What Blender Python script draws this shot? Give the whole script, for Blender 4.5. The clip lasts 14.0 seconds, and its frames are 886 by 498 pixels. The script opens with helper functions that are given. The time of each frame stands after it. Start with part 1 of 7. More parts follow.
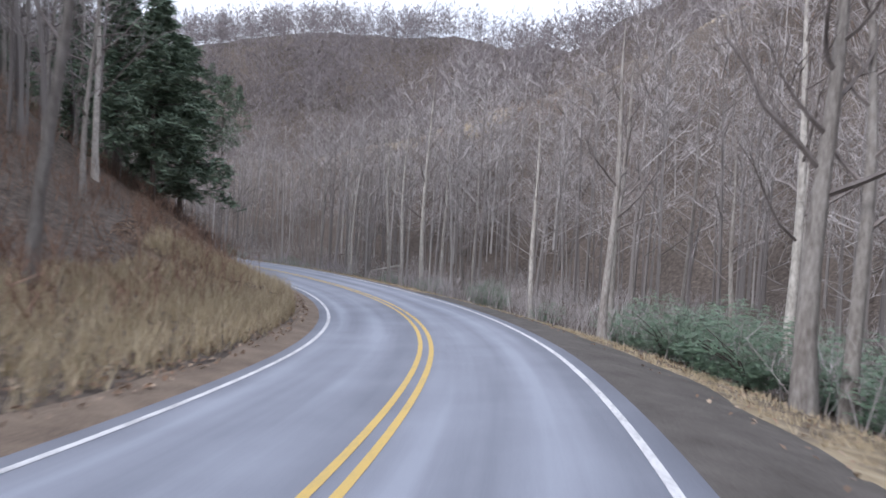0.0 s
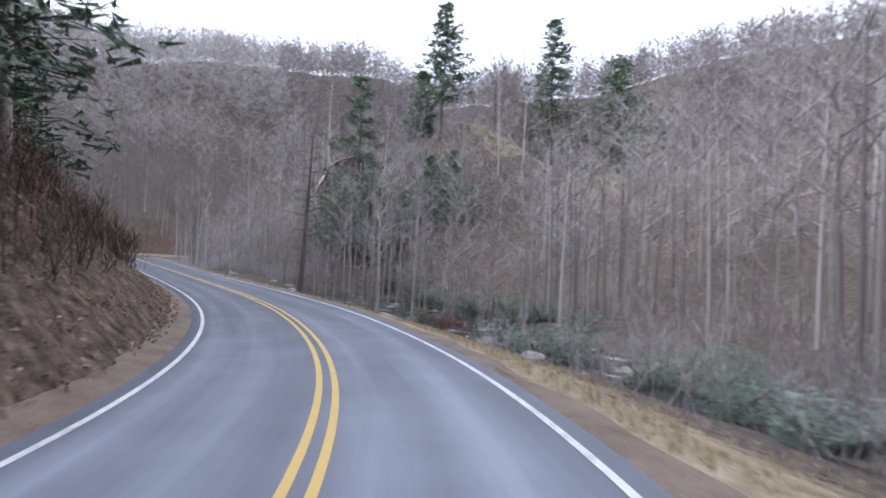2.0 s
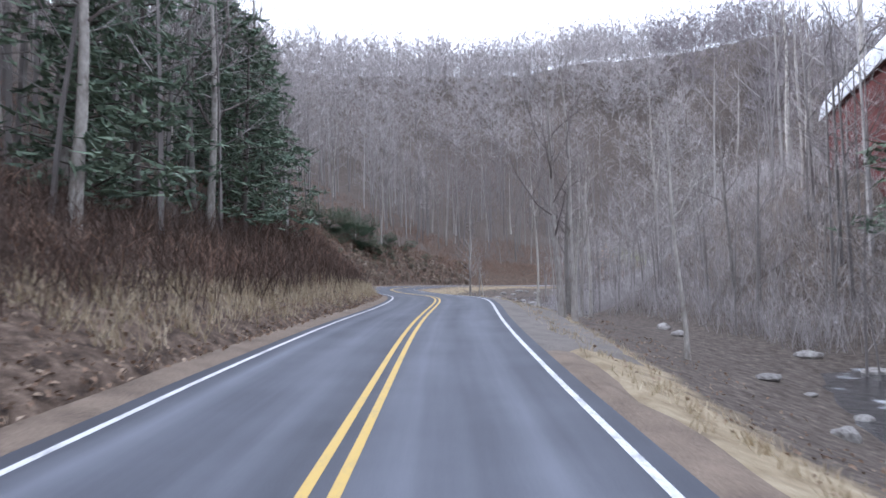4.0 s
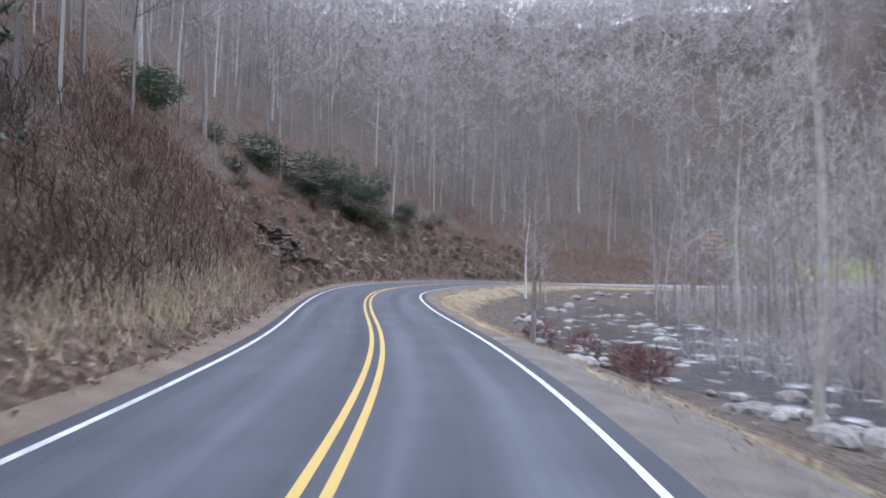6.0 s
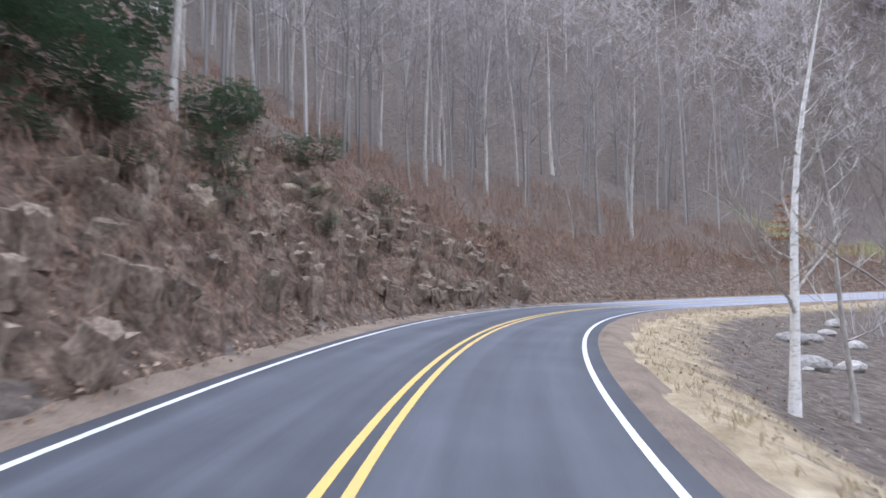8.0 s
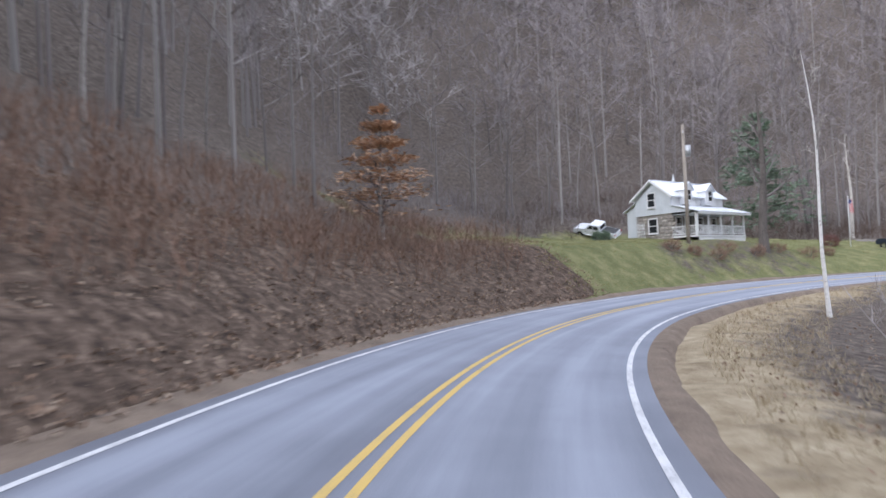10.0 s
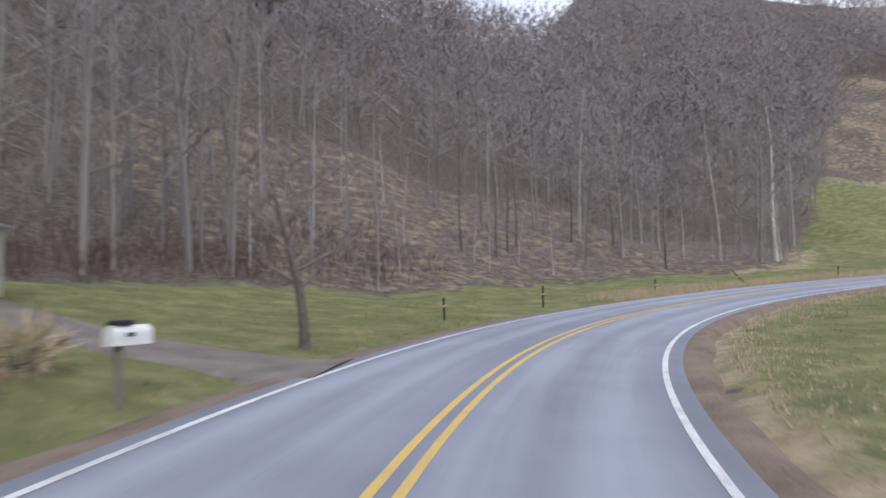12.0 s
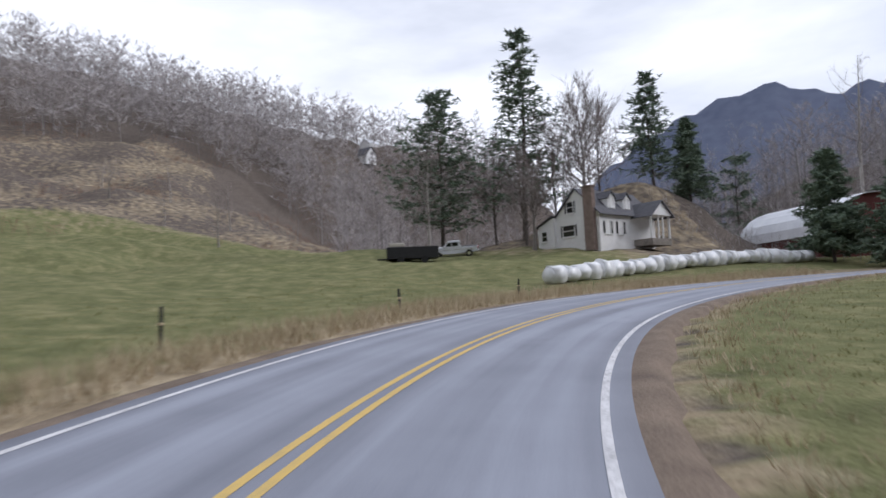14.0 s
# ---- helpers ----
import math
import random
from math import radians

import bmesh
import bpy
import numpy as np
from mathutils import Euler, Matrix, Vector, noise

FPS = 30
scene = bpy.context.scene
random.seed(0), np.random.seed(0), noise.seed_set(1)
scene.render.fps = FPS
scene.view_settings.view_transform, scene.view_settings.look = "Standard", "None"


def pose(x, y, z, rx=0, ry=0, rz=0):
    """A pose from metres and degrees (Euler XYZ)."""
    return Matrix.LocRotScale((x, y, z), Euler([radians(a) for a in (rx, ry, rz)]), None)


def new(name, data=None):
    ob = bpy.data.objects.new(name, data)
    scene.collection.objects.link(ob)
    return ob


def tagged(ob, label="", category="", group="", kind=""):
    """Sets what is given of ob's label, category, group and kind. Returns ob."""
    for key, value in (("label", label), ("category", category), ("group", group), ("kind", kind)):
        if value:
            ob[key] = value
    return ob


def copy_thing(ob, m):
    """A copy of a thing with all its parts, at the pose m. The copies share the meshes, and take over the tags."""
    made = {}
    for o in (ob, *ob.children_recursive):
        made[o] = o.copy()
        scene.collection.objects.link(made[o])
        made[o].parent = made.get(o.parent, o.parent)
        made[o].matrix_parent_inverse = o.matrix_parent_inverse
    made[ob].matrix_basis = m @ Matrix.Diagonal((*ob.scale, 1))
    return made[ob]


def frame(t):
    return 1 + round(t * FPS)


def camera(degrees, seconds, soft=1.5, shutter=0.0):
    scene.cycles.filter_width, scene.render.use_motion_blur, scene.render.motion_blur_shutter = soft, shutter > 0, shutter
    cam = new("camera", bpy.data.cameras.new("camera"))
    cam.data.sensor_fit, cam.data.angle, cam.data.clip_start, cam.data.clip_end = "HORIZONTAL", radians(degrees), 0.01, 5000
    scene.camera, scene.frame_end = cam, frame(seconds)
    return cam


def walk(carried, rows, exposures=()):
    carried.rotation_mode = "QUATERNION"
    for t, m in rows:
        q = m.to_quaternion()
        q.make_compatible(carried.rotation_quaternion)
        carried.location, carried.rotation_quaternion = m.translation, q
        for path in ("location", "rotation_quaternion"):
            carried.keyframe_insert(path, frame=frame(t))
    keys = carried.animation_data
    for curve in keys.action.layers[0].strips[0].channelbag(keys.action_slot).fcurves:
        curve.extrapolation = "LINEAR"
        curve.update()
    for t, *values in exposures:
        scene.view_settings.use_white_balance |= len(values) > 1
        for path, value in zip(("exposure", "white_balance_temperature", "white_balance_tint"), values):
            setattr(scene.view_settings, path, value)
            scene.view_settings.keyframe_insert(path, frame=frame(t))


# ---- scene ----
cam = camera(67.54, 14.0, soft=1.6, shutter=0.15)
PATH = [
    (0.0, pose(1.350, 7.488, 1.722, 88.569, 0.0, 23.192) @ pose(0, 0, 0, 0, 0, 3.126)),
    (0.5, pose(-3.445, 20.830, 0.935, 89.169, 0.0, 21.115) @ pose(0, 0, 0, 0, 0, 1.798)),
    (1.0, pose(-11.196, 34.748, 0.175, 90.549, 0.0, 35.519) @ pose(0, 0, 0, 0, 0, 2.444)),
    (1.5, pose(-21.177, 45.501, -0.162, 91.381, 0.0, 46.722) @ pose(0, 0, 0, 0, 0, 3.717)),
    (2.0, pose(-33.855, 55.647, -0.311, 92.486, 0.0, 59.756) @ pose(0, 0, 0, 0, 0, 2.554)),
    (2.5, pose(-50.019, 62.784, -0.274, 92.674, 0.0, 74.461) @ pose(0, 0, 0, 0, 0, 1.626)),
    (3.0, pose(-67.185, 65.916, 0.113, 93.589, 0.0, 87.803) @ pose(0, 0, 0, 0, 0, 0.850)),
    (3.2, pose(-73.965, 66.172, 0.318, 94.110, 0.0, 90.792) @ pose(0, 0, 0, 0, 0, -0.497)),
    (3.6, pose(-85.212, 66.256, 0.716, 94.026, 0.0, 92.203) @ pose(0, 0, 0, 0, 0, -0.648)),
    (4.0, pose(-93.912, 66.186, 1.051, 93.943, 0.0, 91.383) @ pose(0, 0, 0, 0, 0, -0.799)),
    (4.4, pose(-101.275, 66.098, 1.342, 93.859, 0.0, 90.894) @ pose(0, 0, 0, 0, 0, -0.950)),
    (4.8, pose(-108.447, 65.974, 1.638, 93.775, 0.0, 90.054) @ pose(0, 0, 0, 0, 0, -1.101)),
    (5.2, pose(-116.575, 65.894, 1.979, 93.691, 0.0, 88.126) @ pose(0, 0, 0, 0, 0, -1.251)),
    (5.5, pose(-124.002, 65.972, 2.276, 93.628, 0.0, 86.257) @ pose(0, 0, 0, 0, 0, -1.364)),
    (6.0, pose(-139.276, 65.950, 2.752, 92.817, 0.0, 95.489) @ pose(0, 0, 0, 0, 0, 1.265)),
    (6.5, pose(-155.060, 64.217, 3.014, 93.885, 0.0, 103.704) @ pose(0, 0, 0, 0, 0, 0.063)),
    (7.0, pose(-170.771, 60.552, 3.380, 94.097, 0.0, 103.047) @ pose(0, 0, 0, 0, 0, -0.228)),
    (7.5, pose(-187.203, 57.819, 3.881, 93.665, 0.0, 94.591) @ pose(0, 0, 0, 0, 0, -0.393)),
    (7.9, pose(-198.124, 57.819, 4.135, 93.399, 0.0, 84.982) @ pose(0, 0, 0, 0, 0, -0.704)),
    (8.3, pose(-207.132, 59.166, 4.349, 93.133, 0.0, 78.939) @ pose(0, 0, 0, 0, 0, -1.015)),
    (8.7, pose(-215.311, 61.199, 4.538, 92.867, 0.0, 74.197) @ pose(0, 0, 0, 0, 0, -1.326)),
    (9.1, pose(-223.634, 64.197, 4.720, 92.601, 0.0, 67.411) @ pose(0, 0, 0, 0, 0, -1.636)),
    (9.5, pose(-232.713, 69.223, 4.833, 92.335, 0.0, 56.404) @ pose(0, 0, 0, 0, 0, -1.947)),
    (9.8, pose(-239.974, 75.361, 4.828, 92.135, 0.0, 45.636) @ pose(0, 0, 0, 0, 0, -2.180)),
    (10.0, pose(-244.695, 80.921, 4.783, 92.553, 0.0, 40.344) @ pose(0, 0, 0, 0, 0, -2.142)),
    (10.5, pose(-254.202, 97.328, 4.792, 92.683, 0.0, 23.362) @ pose(0, 0, 0, 0, 0, -0.371)),
    (11.0, pose(-257.816, 116.058, 5.092, 93.938, 0.0, 4.859) @ pose(0, 0, 0, 0, 0, -1.365)),
    (11.5, pose(-255.311, 134.323, 5.478, 93.253, 0.0, -18.321) @ pose(0, 0, 0, 0, 0, -0.833)),
    (12.0, pose(-247.382, 150.066, 5.821, 93.862, 0.0, -31.531) @ pose(0, 0, 0, 0, 0, -1.559)),
    (12.5, pose(-234.534, 163.824, 6.375, 95.043, 0.0, -55.093) @ pose(0, 0, 0, 0, 0, -1.416)),
    (13.0, pose(-216.852, 171.015, 7.169, 94.838, 0.0, -76.673) @ pose(0, 0, 0, 0, 0, -1.532)),
    (13.5, pose(-199.173, 171.362, 7.921, 94.403, 0.0, -99.345) @ pose(0, 0, 0, 0, 0, -1.617)),
    (14.0, pose(-184.365, 166.165, 8.780, 94.938, 0.0, -115.037) @ pose(0, 0, 0, 0, 0, -2.656)),
]
# the road's centre line: curvature (1/100 m) every 8.2 m, slope and bank (per cent) every 23.4 m
KAPPA = [2.779, 1.891, 1.246, 1.520, 1.557, 1.599, 1.356, 0.790, 1.375, 1.809, 1.518, 1.086, 1.153, 0.707, 0.354, -0.046, 0.125, 0.051, -0.251, -0.326, 0.135, 0.918, 0.840, 0.839, 0.566, -0.450, -0.673, -1.164, -1.759, -1.180, -0.945, -1.216, -1.746, -1.964, -1.957, -1.708, -1.283, -1.435, -1.718, -2.181, -1.669, -1.389, -1.347, -2.215, -1.912, -1.346, -1.563, -2.267, -2.334, -1.883, -1.591, -1.669, -2.295, -2.520, -1.811, -1.834, -2.098, -1.893, -1.713, -1.602, -1.534, -1.493, -1.470, -1.456, -1.448, -1.443, -1.439, -1.436]
SLOPE = [-5.42, -5.65, -1.64, -0.52, 2.52, 3.84, 4.12, 3.47, 1.30, 3.44, 2.28, 1.96, -0.58, 0.25, 2.27, 1.75, 2.66, 4.42, 4.21, 7.12, 4.95, 3.23, 2.23, 1.78]
BANK = [2.96, 4.84, 1.24, 2.93, 1.54, -1.11, -2.41, 2.39, -1.42, -1.40, -6.37, -3.72, -3.10, -4.87, -3.58, -4.24, -4.74, -2.82, -3.67, -4.01, -4.59, -2.25, -1.28, -0.89]
KAPPA_STEP, SLOPE_STEP = 8.19, 23.4
EXPOSURES = [(t, e, k, 14) for t, e, k in ((0.0, 0.6, 5850), (1.5, 0.85, 5780), (2.5, 1.15, 5650), (3.2, 1.25, 5600), (5.5, 1.36, 5550), (6.5, 1.5, 5550), (7.5, 1.75, 5600), (8.5, 1.45, 5700), (10.0, 0.95, 5750), (11.0, 0.58, 5780), (12.0, 0.34, 5920), (13.0, 0.14, 6000), (14.0, 0.0, 6000))]
walk(cam, PATH, EXPOSURES)

# ---------------------------------------------------------------- sky and sun
SUN_ELEVATION, SUN_BEARING = radians(32), radians(200)
world = bpy.data.worlds.new("sky")
scene.world = world
world.use_nodes = True
wn, wl = world.node_tree.nodes, world.node_tree.links
wn.clear()
w_out = wn.new("ShaderNodeOutputWorld")
w_bg = wn.new("ShaderNodeBackground")
w_sky = wn.new("ShaderNodeTexSky")
w_sky.sky_type = "NISHITA"
w_sky.sun_disc = False
w_sky.sun_elevation, w_sky.sun_rotation = SUN_ELEVATION, SUN_BEARING
w_sky.air_density, w_sky.dust_density = 1.0, 2.0
w_co = wn.new("ShaderNodeTexCoord")
w_map = wn.new("ShaderNodeMapping")
w_map.inputs["Scale"].default_value = (1.0, 1.0, 3.2)
w_noise = wn.new("ShaderNodeTexNoise")
w_noise.inputs["Scale"].default_value = 2.1
w_noise.inputs["Detail"].default_value = 6
w_ramp = wn.new("ShaderNodeValToRGB")
w_ramp.color_ramp.elements[0].position, w_ramp.color_ramp.elements[0].color = 0.34, (0.6, 0.6, 0.6, 1)
w_ramp.color_ramp.elements[1].position, w_ramp.color_ramp.elements[1].color = 0.56, (1, 1, 1, 1)
w_mix = wn.new("ShaderNodeMixRGB")
w_mix.inputs[2].default_value = (13.4, 13.6, 14.0, 1)
w_bg.inputs["Strength"].default_value = 0.08
wl.new(w_co.outputs["Generated"], w_map.inputs["Vector"])
wl.new(w_map.outputs["Vector"], w_noise.inputs["Vector"])
wl.new(w_noise.outputs["Fac"], w_ramp.inputs["Fac"])
wl.new(w_ramp.outputs["Color"], w_mix.inputs[0])
wl.new(w_sky.outputs["Color"], w_mix.inputs[1])
wl.new(w_mix.outputs["Color"], w_bg.inputs["Color"])
wl.new(w_bg.outputs["Background"], w_out.inputs["Surface"])
sun_data = bpy.data.lights.new("sun", "SUN")
sun_data.energy, sun_data.angle, sun_data.color = 1.45, radians(18), (1.0, 0.96, 0.9)
sun = new("sun", sun_data)
sun.rotation_euler = (radians(90) - SUN_ELEVATION, 0, math.pi - SUN_BEARING)

# ---------------------------------------------------------------- materials
def material(name, base, dark=None, scale=3.0, fine=40.0, rough=0.9, bump=0.3, metal=0.0, stretch=(1, 1, 1), mixlow=0.35, mixhigh=0.65, per_object=0.0, spec=0.3):
    """A surface of two colours mingled at a coarse and a fine scale, with a fine relief."""
    m = bpy.data.materials.new(name)
    m.use_nodes = True
    n, l = m.node_tree.nodes, m.node_tree.links
    b = n["Principled BSDF"]
    b.inputs["Roughness"].default_value, b.inputs["Metallic"].default_value = rough, metal
    b.inputs["Specular IOR Level"].default_value = spec
    dark = dark or tuple(c * 0.6 for c in base)
    co = n.new("ShaderNodeTexCoord")
    mp = n.new("ShaderNodeMapping")
    mp.inputs["Scale"].default_value = stretch
    l.new(co.outputs["Object"], mp.inputs["Vector"])
    n1, n2 = n.new("ShaderNodeTexNoise"), n.new("ShaderNodeTexNoise")
    n1.inputs["Scale"].default_value, n1.inputs["Detail"].default_value = scale, 5
    n2.inputs["Scale"].default_value, n2.inputs["Detail"].default_value = fine, 3
    for q in (n1, n2):
        l.new(mp.outputs["Vector"], q.inputs["Vector"])
    add = n.new("ShaderNodeMath")
    add.operation = "MULTIPLY_ADD"
    add.inputs[1].default_value = 0.55
    l.new(n2.outputs["Fac"], add.inputs[0])
    half = n.new("ShaderNodeMath")
    half.operation = "MULTIPLY"
    half.inputs[1].default_value = 0.45
    l.new(n1.outputs["Fac"], half.inputs[0])
    l.new(half.outputs[0], add.inputs[2])
    ramp = n.new("ShaderNodeValToRGB")
    ramp.color_ramp.elements[0].position, ramp.color_ramp.elements[0].color = mixlow, (*dark, 1)
    ramp.color_ramp.elements[1].position, ramp.color_ramp.elements[1].color = mixhigh, (*base, 1)
    l.new(add.outputs[0], ramp.inputs["Fac"])
    colour = ramp.outputs["Color"]
    if per_object:
        info = n.new("ShaderNodeObjectInfo")
        hsv = n.new("ShaderNodeHueSaturation")
        rng = n.new("ShaderNodeMapRange")
        rng.inputs["To Min"].default_value, rng.inputs["To Max"].default_value = 1 - per_object, 1 + per_object
        l.new(info.outputs["Random"], rng.inputs["Value"])
        l.new(rng.outputs["Result"], hsv.inputs["Value"])
        l.new(colour, hsv.inputs["Color"])
        colour = hsv.outputs["Color"]
    l.new(colour, b.inputs["Base Color"])
    if bump:
        bp = n.new("ShaderNodeBump")
        bp.inputs["Strength"].default_value, bp.inputs["Distance"].default_value = bump, 0.05
        l.new(add.outputs[0], bp.inputs["Height"])
        l.new(bp.outputs["Normal"], b.inputs["Normal"])
    return m


def island_material(name, colours, rough=0.85, spec=0.25):
    """Leaves, blades and twigs: every small piece takes a colour of its own from the ramp."""
    m = bpy.data.materials.new(name)
    m.use_nodes = True
    n, l = m.node_tree.nodes, m.node_tree.links
    b = n["Principled BSDF"]
    b.inputs["Roughness"].default_value, b.inputs["Specular IOR Level"].default_value = rough, spec
    g = n.new("ShaderNodeNewGeometry")
    ramp = n.new("ShaderNodeValToRGB")
    el = ramp.color_ramp.elements
    while len(el) < len(colours):
        el.new(0.5)
    for i, c in enumerate(colours):
        el[i].position, el[i].color = i / max(1, len(colours) - 1), (*c, 1)
    l.new(g.outputs["Random Per Island"], ramp.inputs["Fac"])
    l.new(ramp.outputs["Color"], b.inputs["Base Color"])
    return m


def road_material():
    """Worn asphalt: paler wheel tracks, darker middle and edges, long stains, small stones. The UV is metres across and along."""
    m = bpy.data.materials.new("asphalt")
    m.use_nodes = True
    n, l = m.node_tree.nodes, m.node_tree.links
    b = n["Principled BSDF"]
    b.inputs["Specular IOR Level"].default_value = 0.35
    uv = n.new("ShaderNodeUVMap")
    sep = n.new("ShaderNodeSeparateXYZ")
    l.new(uv.outputs["UV"], sep.inputs["Vector"])
    tracks = n.new("ShaderNodeValToRGB")
    el = tracks.color_ramp.elements
    marks = [(0.0, 0.35), (0.10, 0.45), (0.17, 0.85), (0.25, 0.5), (0.34, 0.8), (0.46, 0.45), (0.54, 0.45), (0.63, 0.85), (0.73, 0.45), (0.83, 0.9), (0.92, 0.5), (1.0, 0.35)]
    while len(el) < len(marks):
        el.new(0.5)
    for i, (p, v) in enumerate(marks):
        el[i].position, el[i].color = p, (v, v, v, 1)
    rng = n.new("ShaderNodeMapRange")
    rng.inputs["From Min"].default_value, rng.inputs["From Max"].default_value = -3.7, 3.7
    warp = n.new("ShaderNodeTexNoise")
    warp.inputs["Scale"].default_value = 0.12
    l.new(uv.outputs["UV"], warp.inputs["Vector"])
    wadd = n.new("ShaderNodeMath")
    wadd.operation = "MULTIPLY_ADD"
    wadd.inputs[1].default_value = 0.5
    l.new(warp.outputs["Fac"], wadd.inputs[0])
    l.new(sep.outputs["X"], wadd.inputs[2])
    l.new(wadd.outputs[0], rng.inputs["Value"])
    l.new(rng.outputs["Result"], tracks.inputs["Fac"])
    mp = n.new("ShaderNodeMapping")
    mp.inputs["Scale"].default_value = (1.6, 0.06, 1)
    l.new(uv.outputs["UV"], mp.inputs["Vector"])
    streak = n.new("ShaderNodeTexNoise")
    streak.inputs["Scale"].default_value, streak.inputs["Detail"].default_value = 1.0, 6
    l.new(mp.outputs["Vector"], streak.inputs["Vector"])
    grit = n.new("ShaderNodeTexNoise")
    grit.inputs["Scale"].default_value, grit.inputs["Detail"].default_value = 45, 4
    l.new(uv.outputs["UV"], grit.inputs["Vector"])
    blot = n.new("ShaderNodeTexNoise")
    blot.inputs["Scale"].default_value, blot.inputs["Detail"].default_value = 0.5, 4
    l.new(uv.outputs["UV"], blot.inputs["Vector"])
    mix = n.new("ShaderNodeMath")
    mix.operation = "MULTIPLY"
    l.new(tracks.outputs["Color"], mix.inputs[0])
    l.new(streak.outputs["Fac"], mix.inputs[1])
    add = n.new("ShaderNodeMath")
    add.operation = "MULTIPLY_ADD"
    add.inputs[1].default_value = 0.3
    l.new(grit.outputs["Fac"], add.inputs[0])
    l.new(mix.outputs[0], add.inputs[2])
    add2 = n.new("ShaderNodeMath")
    add2.operation = "MULTIPLY_ADD"
    add2.inputs[1].default_value = 0.3
    l.new(blot.outputs["Fac"], add2.inputs[0])
    l.new(add.outputs[0], add2.inputs[2])
    newer = n.new("ShaderNodeValToRGB")
    far = n.new("ShaderNodeMapRange")
    far.inputs["From Max"].default_value = 500
    l.new(sep.outputs["Y"], far.inputs["Value"])
    for i, (p, v) in enumerate(((0.1, 0.0), (0.22, -0.14), (0.54, -0.16), (0.6, 0.02))):
        if i > 1:
            newer.color_ramp.elements.new(p)
        newer.color_ramp.elements[i].position, newer.color_ramp.elements[i].color = p, (v + 0.2, v + 0.2, v + 0.2, 1)
    l.new(far.outputs["Result"], newer.inputs["Fac"])
    add3 = n.new("ShaderNodeMath")
    add3.operation = "ADD"
    l.new(add2.outputs[0], add3.inputs[0])
    l.new(newer.outputs["Color"], add3.inputs[1])
    add2 = add3
    ramp = n.new("ShaderNodeValToRGB")
    ramp.color_ramp.elements[0].position, ramp.color_ramp.elements[0].color = 0.4, (0.085, 0.09, 0.115, 1)
    ramp.color_ramp.elements[1].position, ramp.color_ramp.elements[1].color = 1.0, (0.29, 0.31, 0.37, 1)
    l.new(add2.outputs[0], ramp.inputs["Fac"])
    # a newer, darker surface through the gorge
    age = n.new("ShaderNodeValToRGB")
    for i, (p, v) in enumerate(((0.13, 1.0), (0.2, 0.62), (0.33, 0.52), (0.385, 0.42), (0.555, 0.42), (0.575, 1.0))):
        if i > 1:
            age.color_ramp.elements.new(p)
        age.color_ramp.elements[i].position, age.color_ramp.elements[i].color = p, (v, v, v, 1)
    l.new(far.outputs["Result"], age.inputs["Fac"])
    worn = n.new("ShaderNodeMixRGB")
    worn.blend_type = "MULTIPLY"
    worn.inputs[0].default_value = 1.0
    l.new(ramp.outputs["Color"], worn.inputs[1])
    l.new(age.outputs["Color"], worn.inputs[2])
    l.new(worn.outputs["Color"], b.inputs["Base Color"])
    b.inputs["Roughness"].default_value = 0.75
    bp = n.new("ShaderNodeBump")
    bp.inputs["Strength"].default_value, bp.inputs["Distance"].default_value = 0.25, 0.01
    l.new(grit.outputs["Fac"], bp.inputs["Height"])
    l.new(bp.outputs["Normal"], b.inputs["Normal"])
    return m


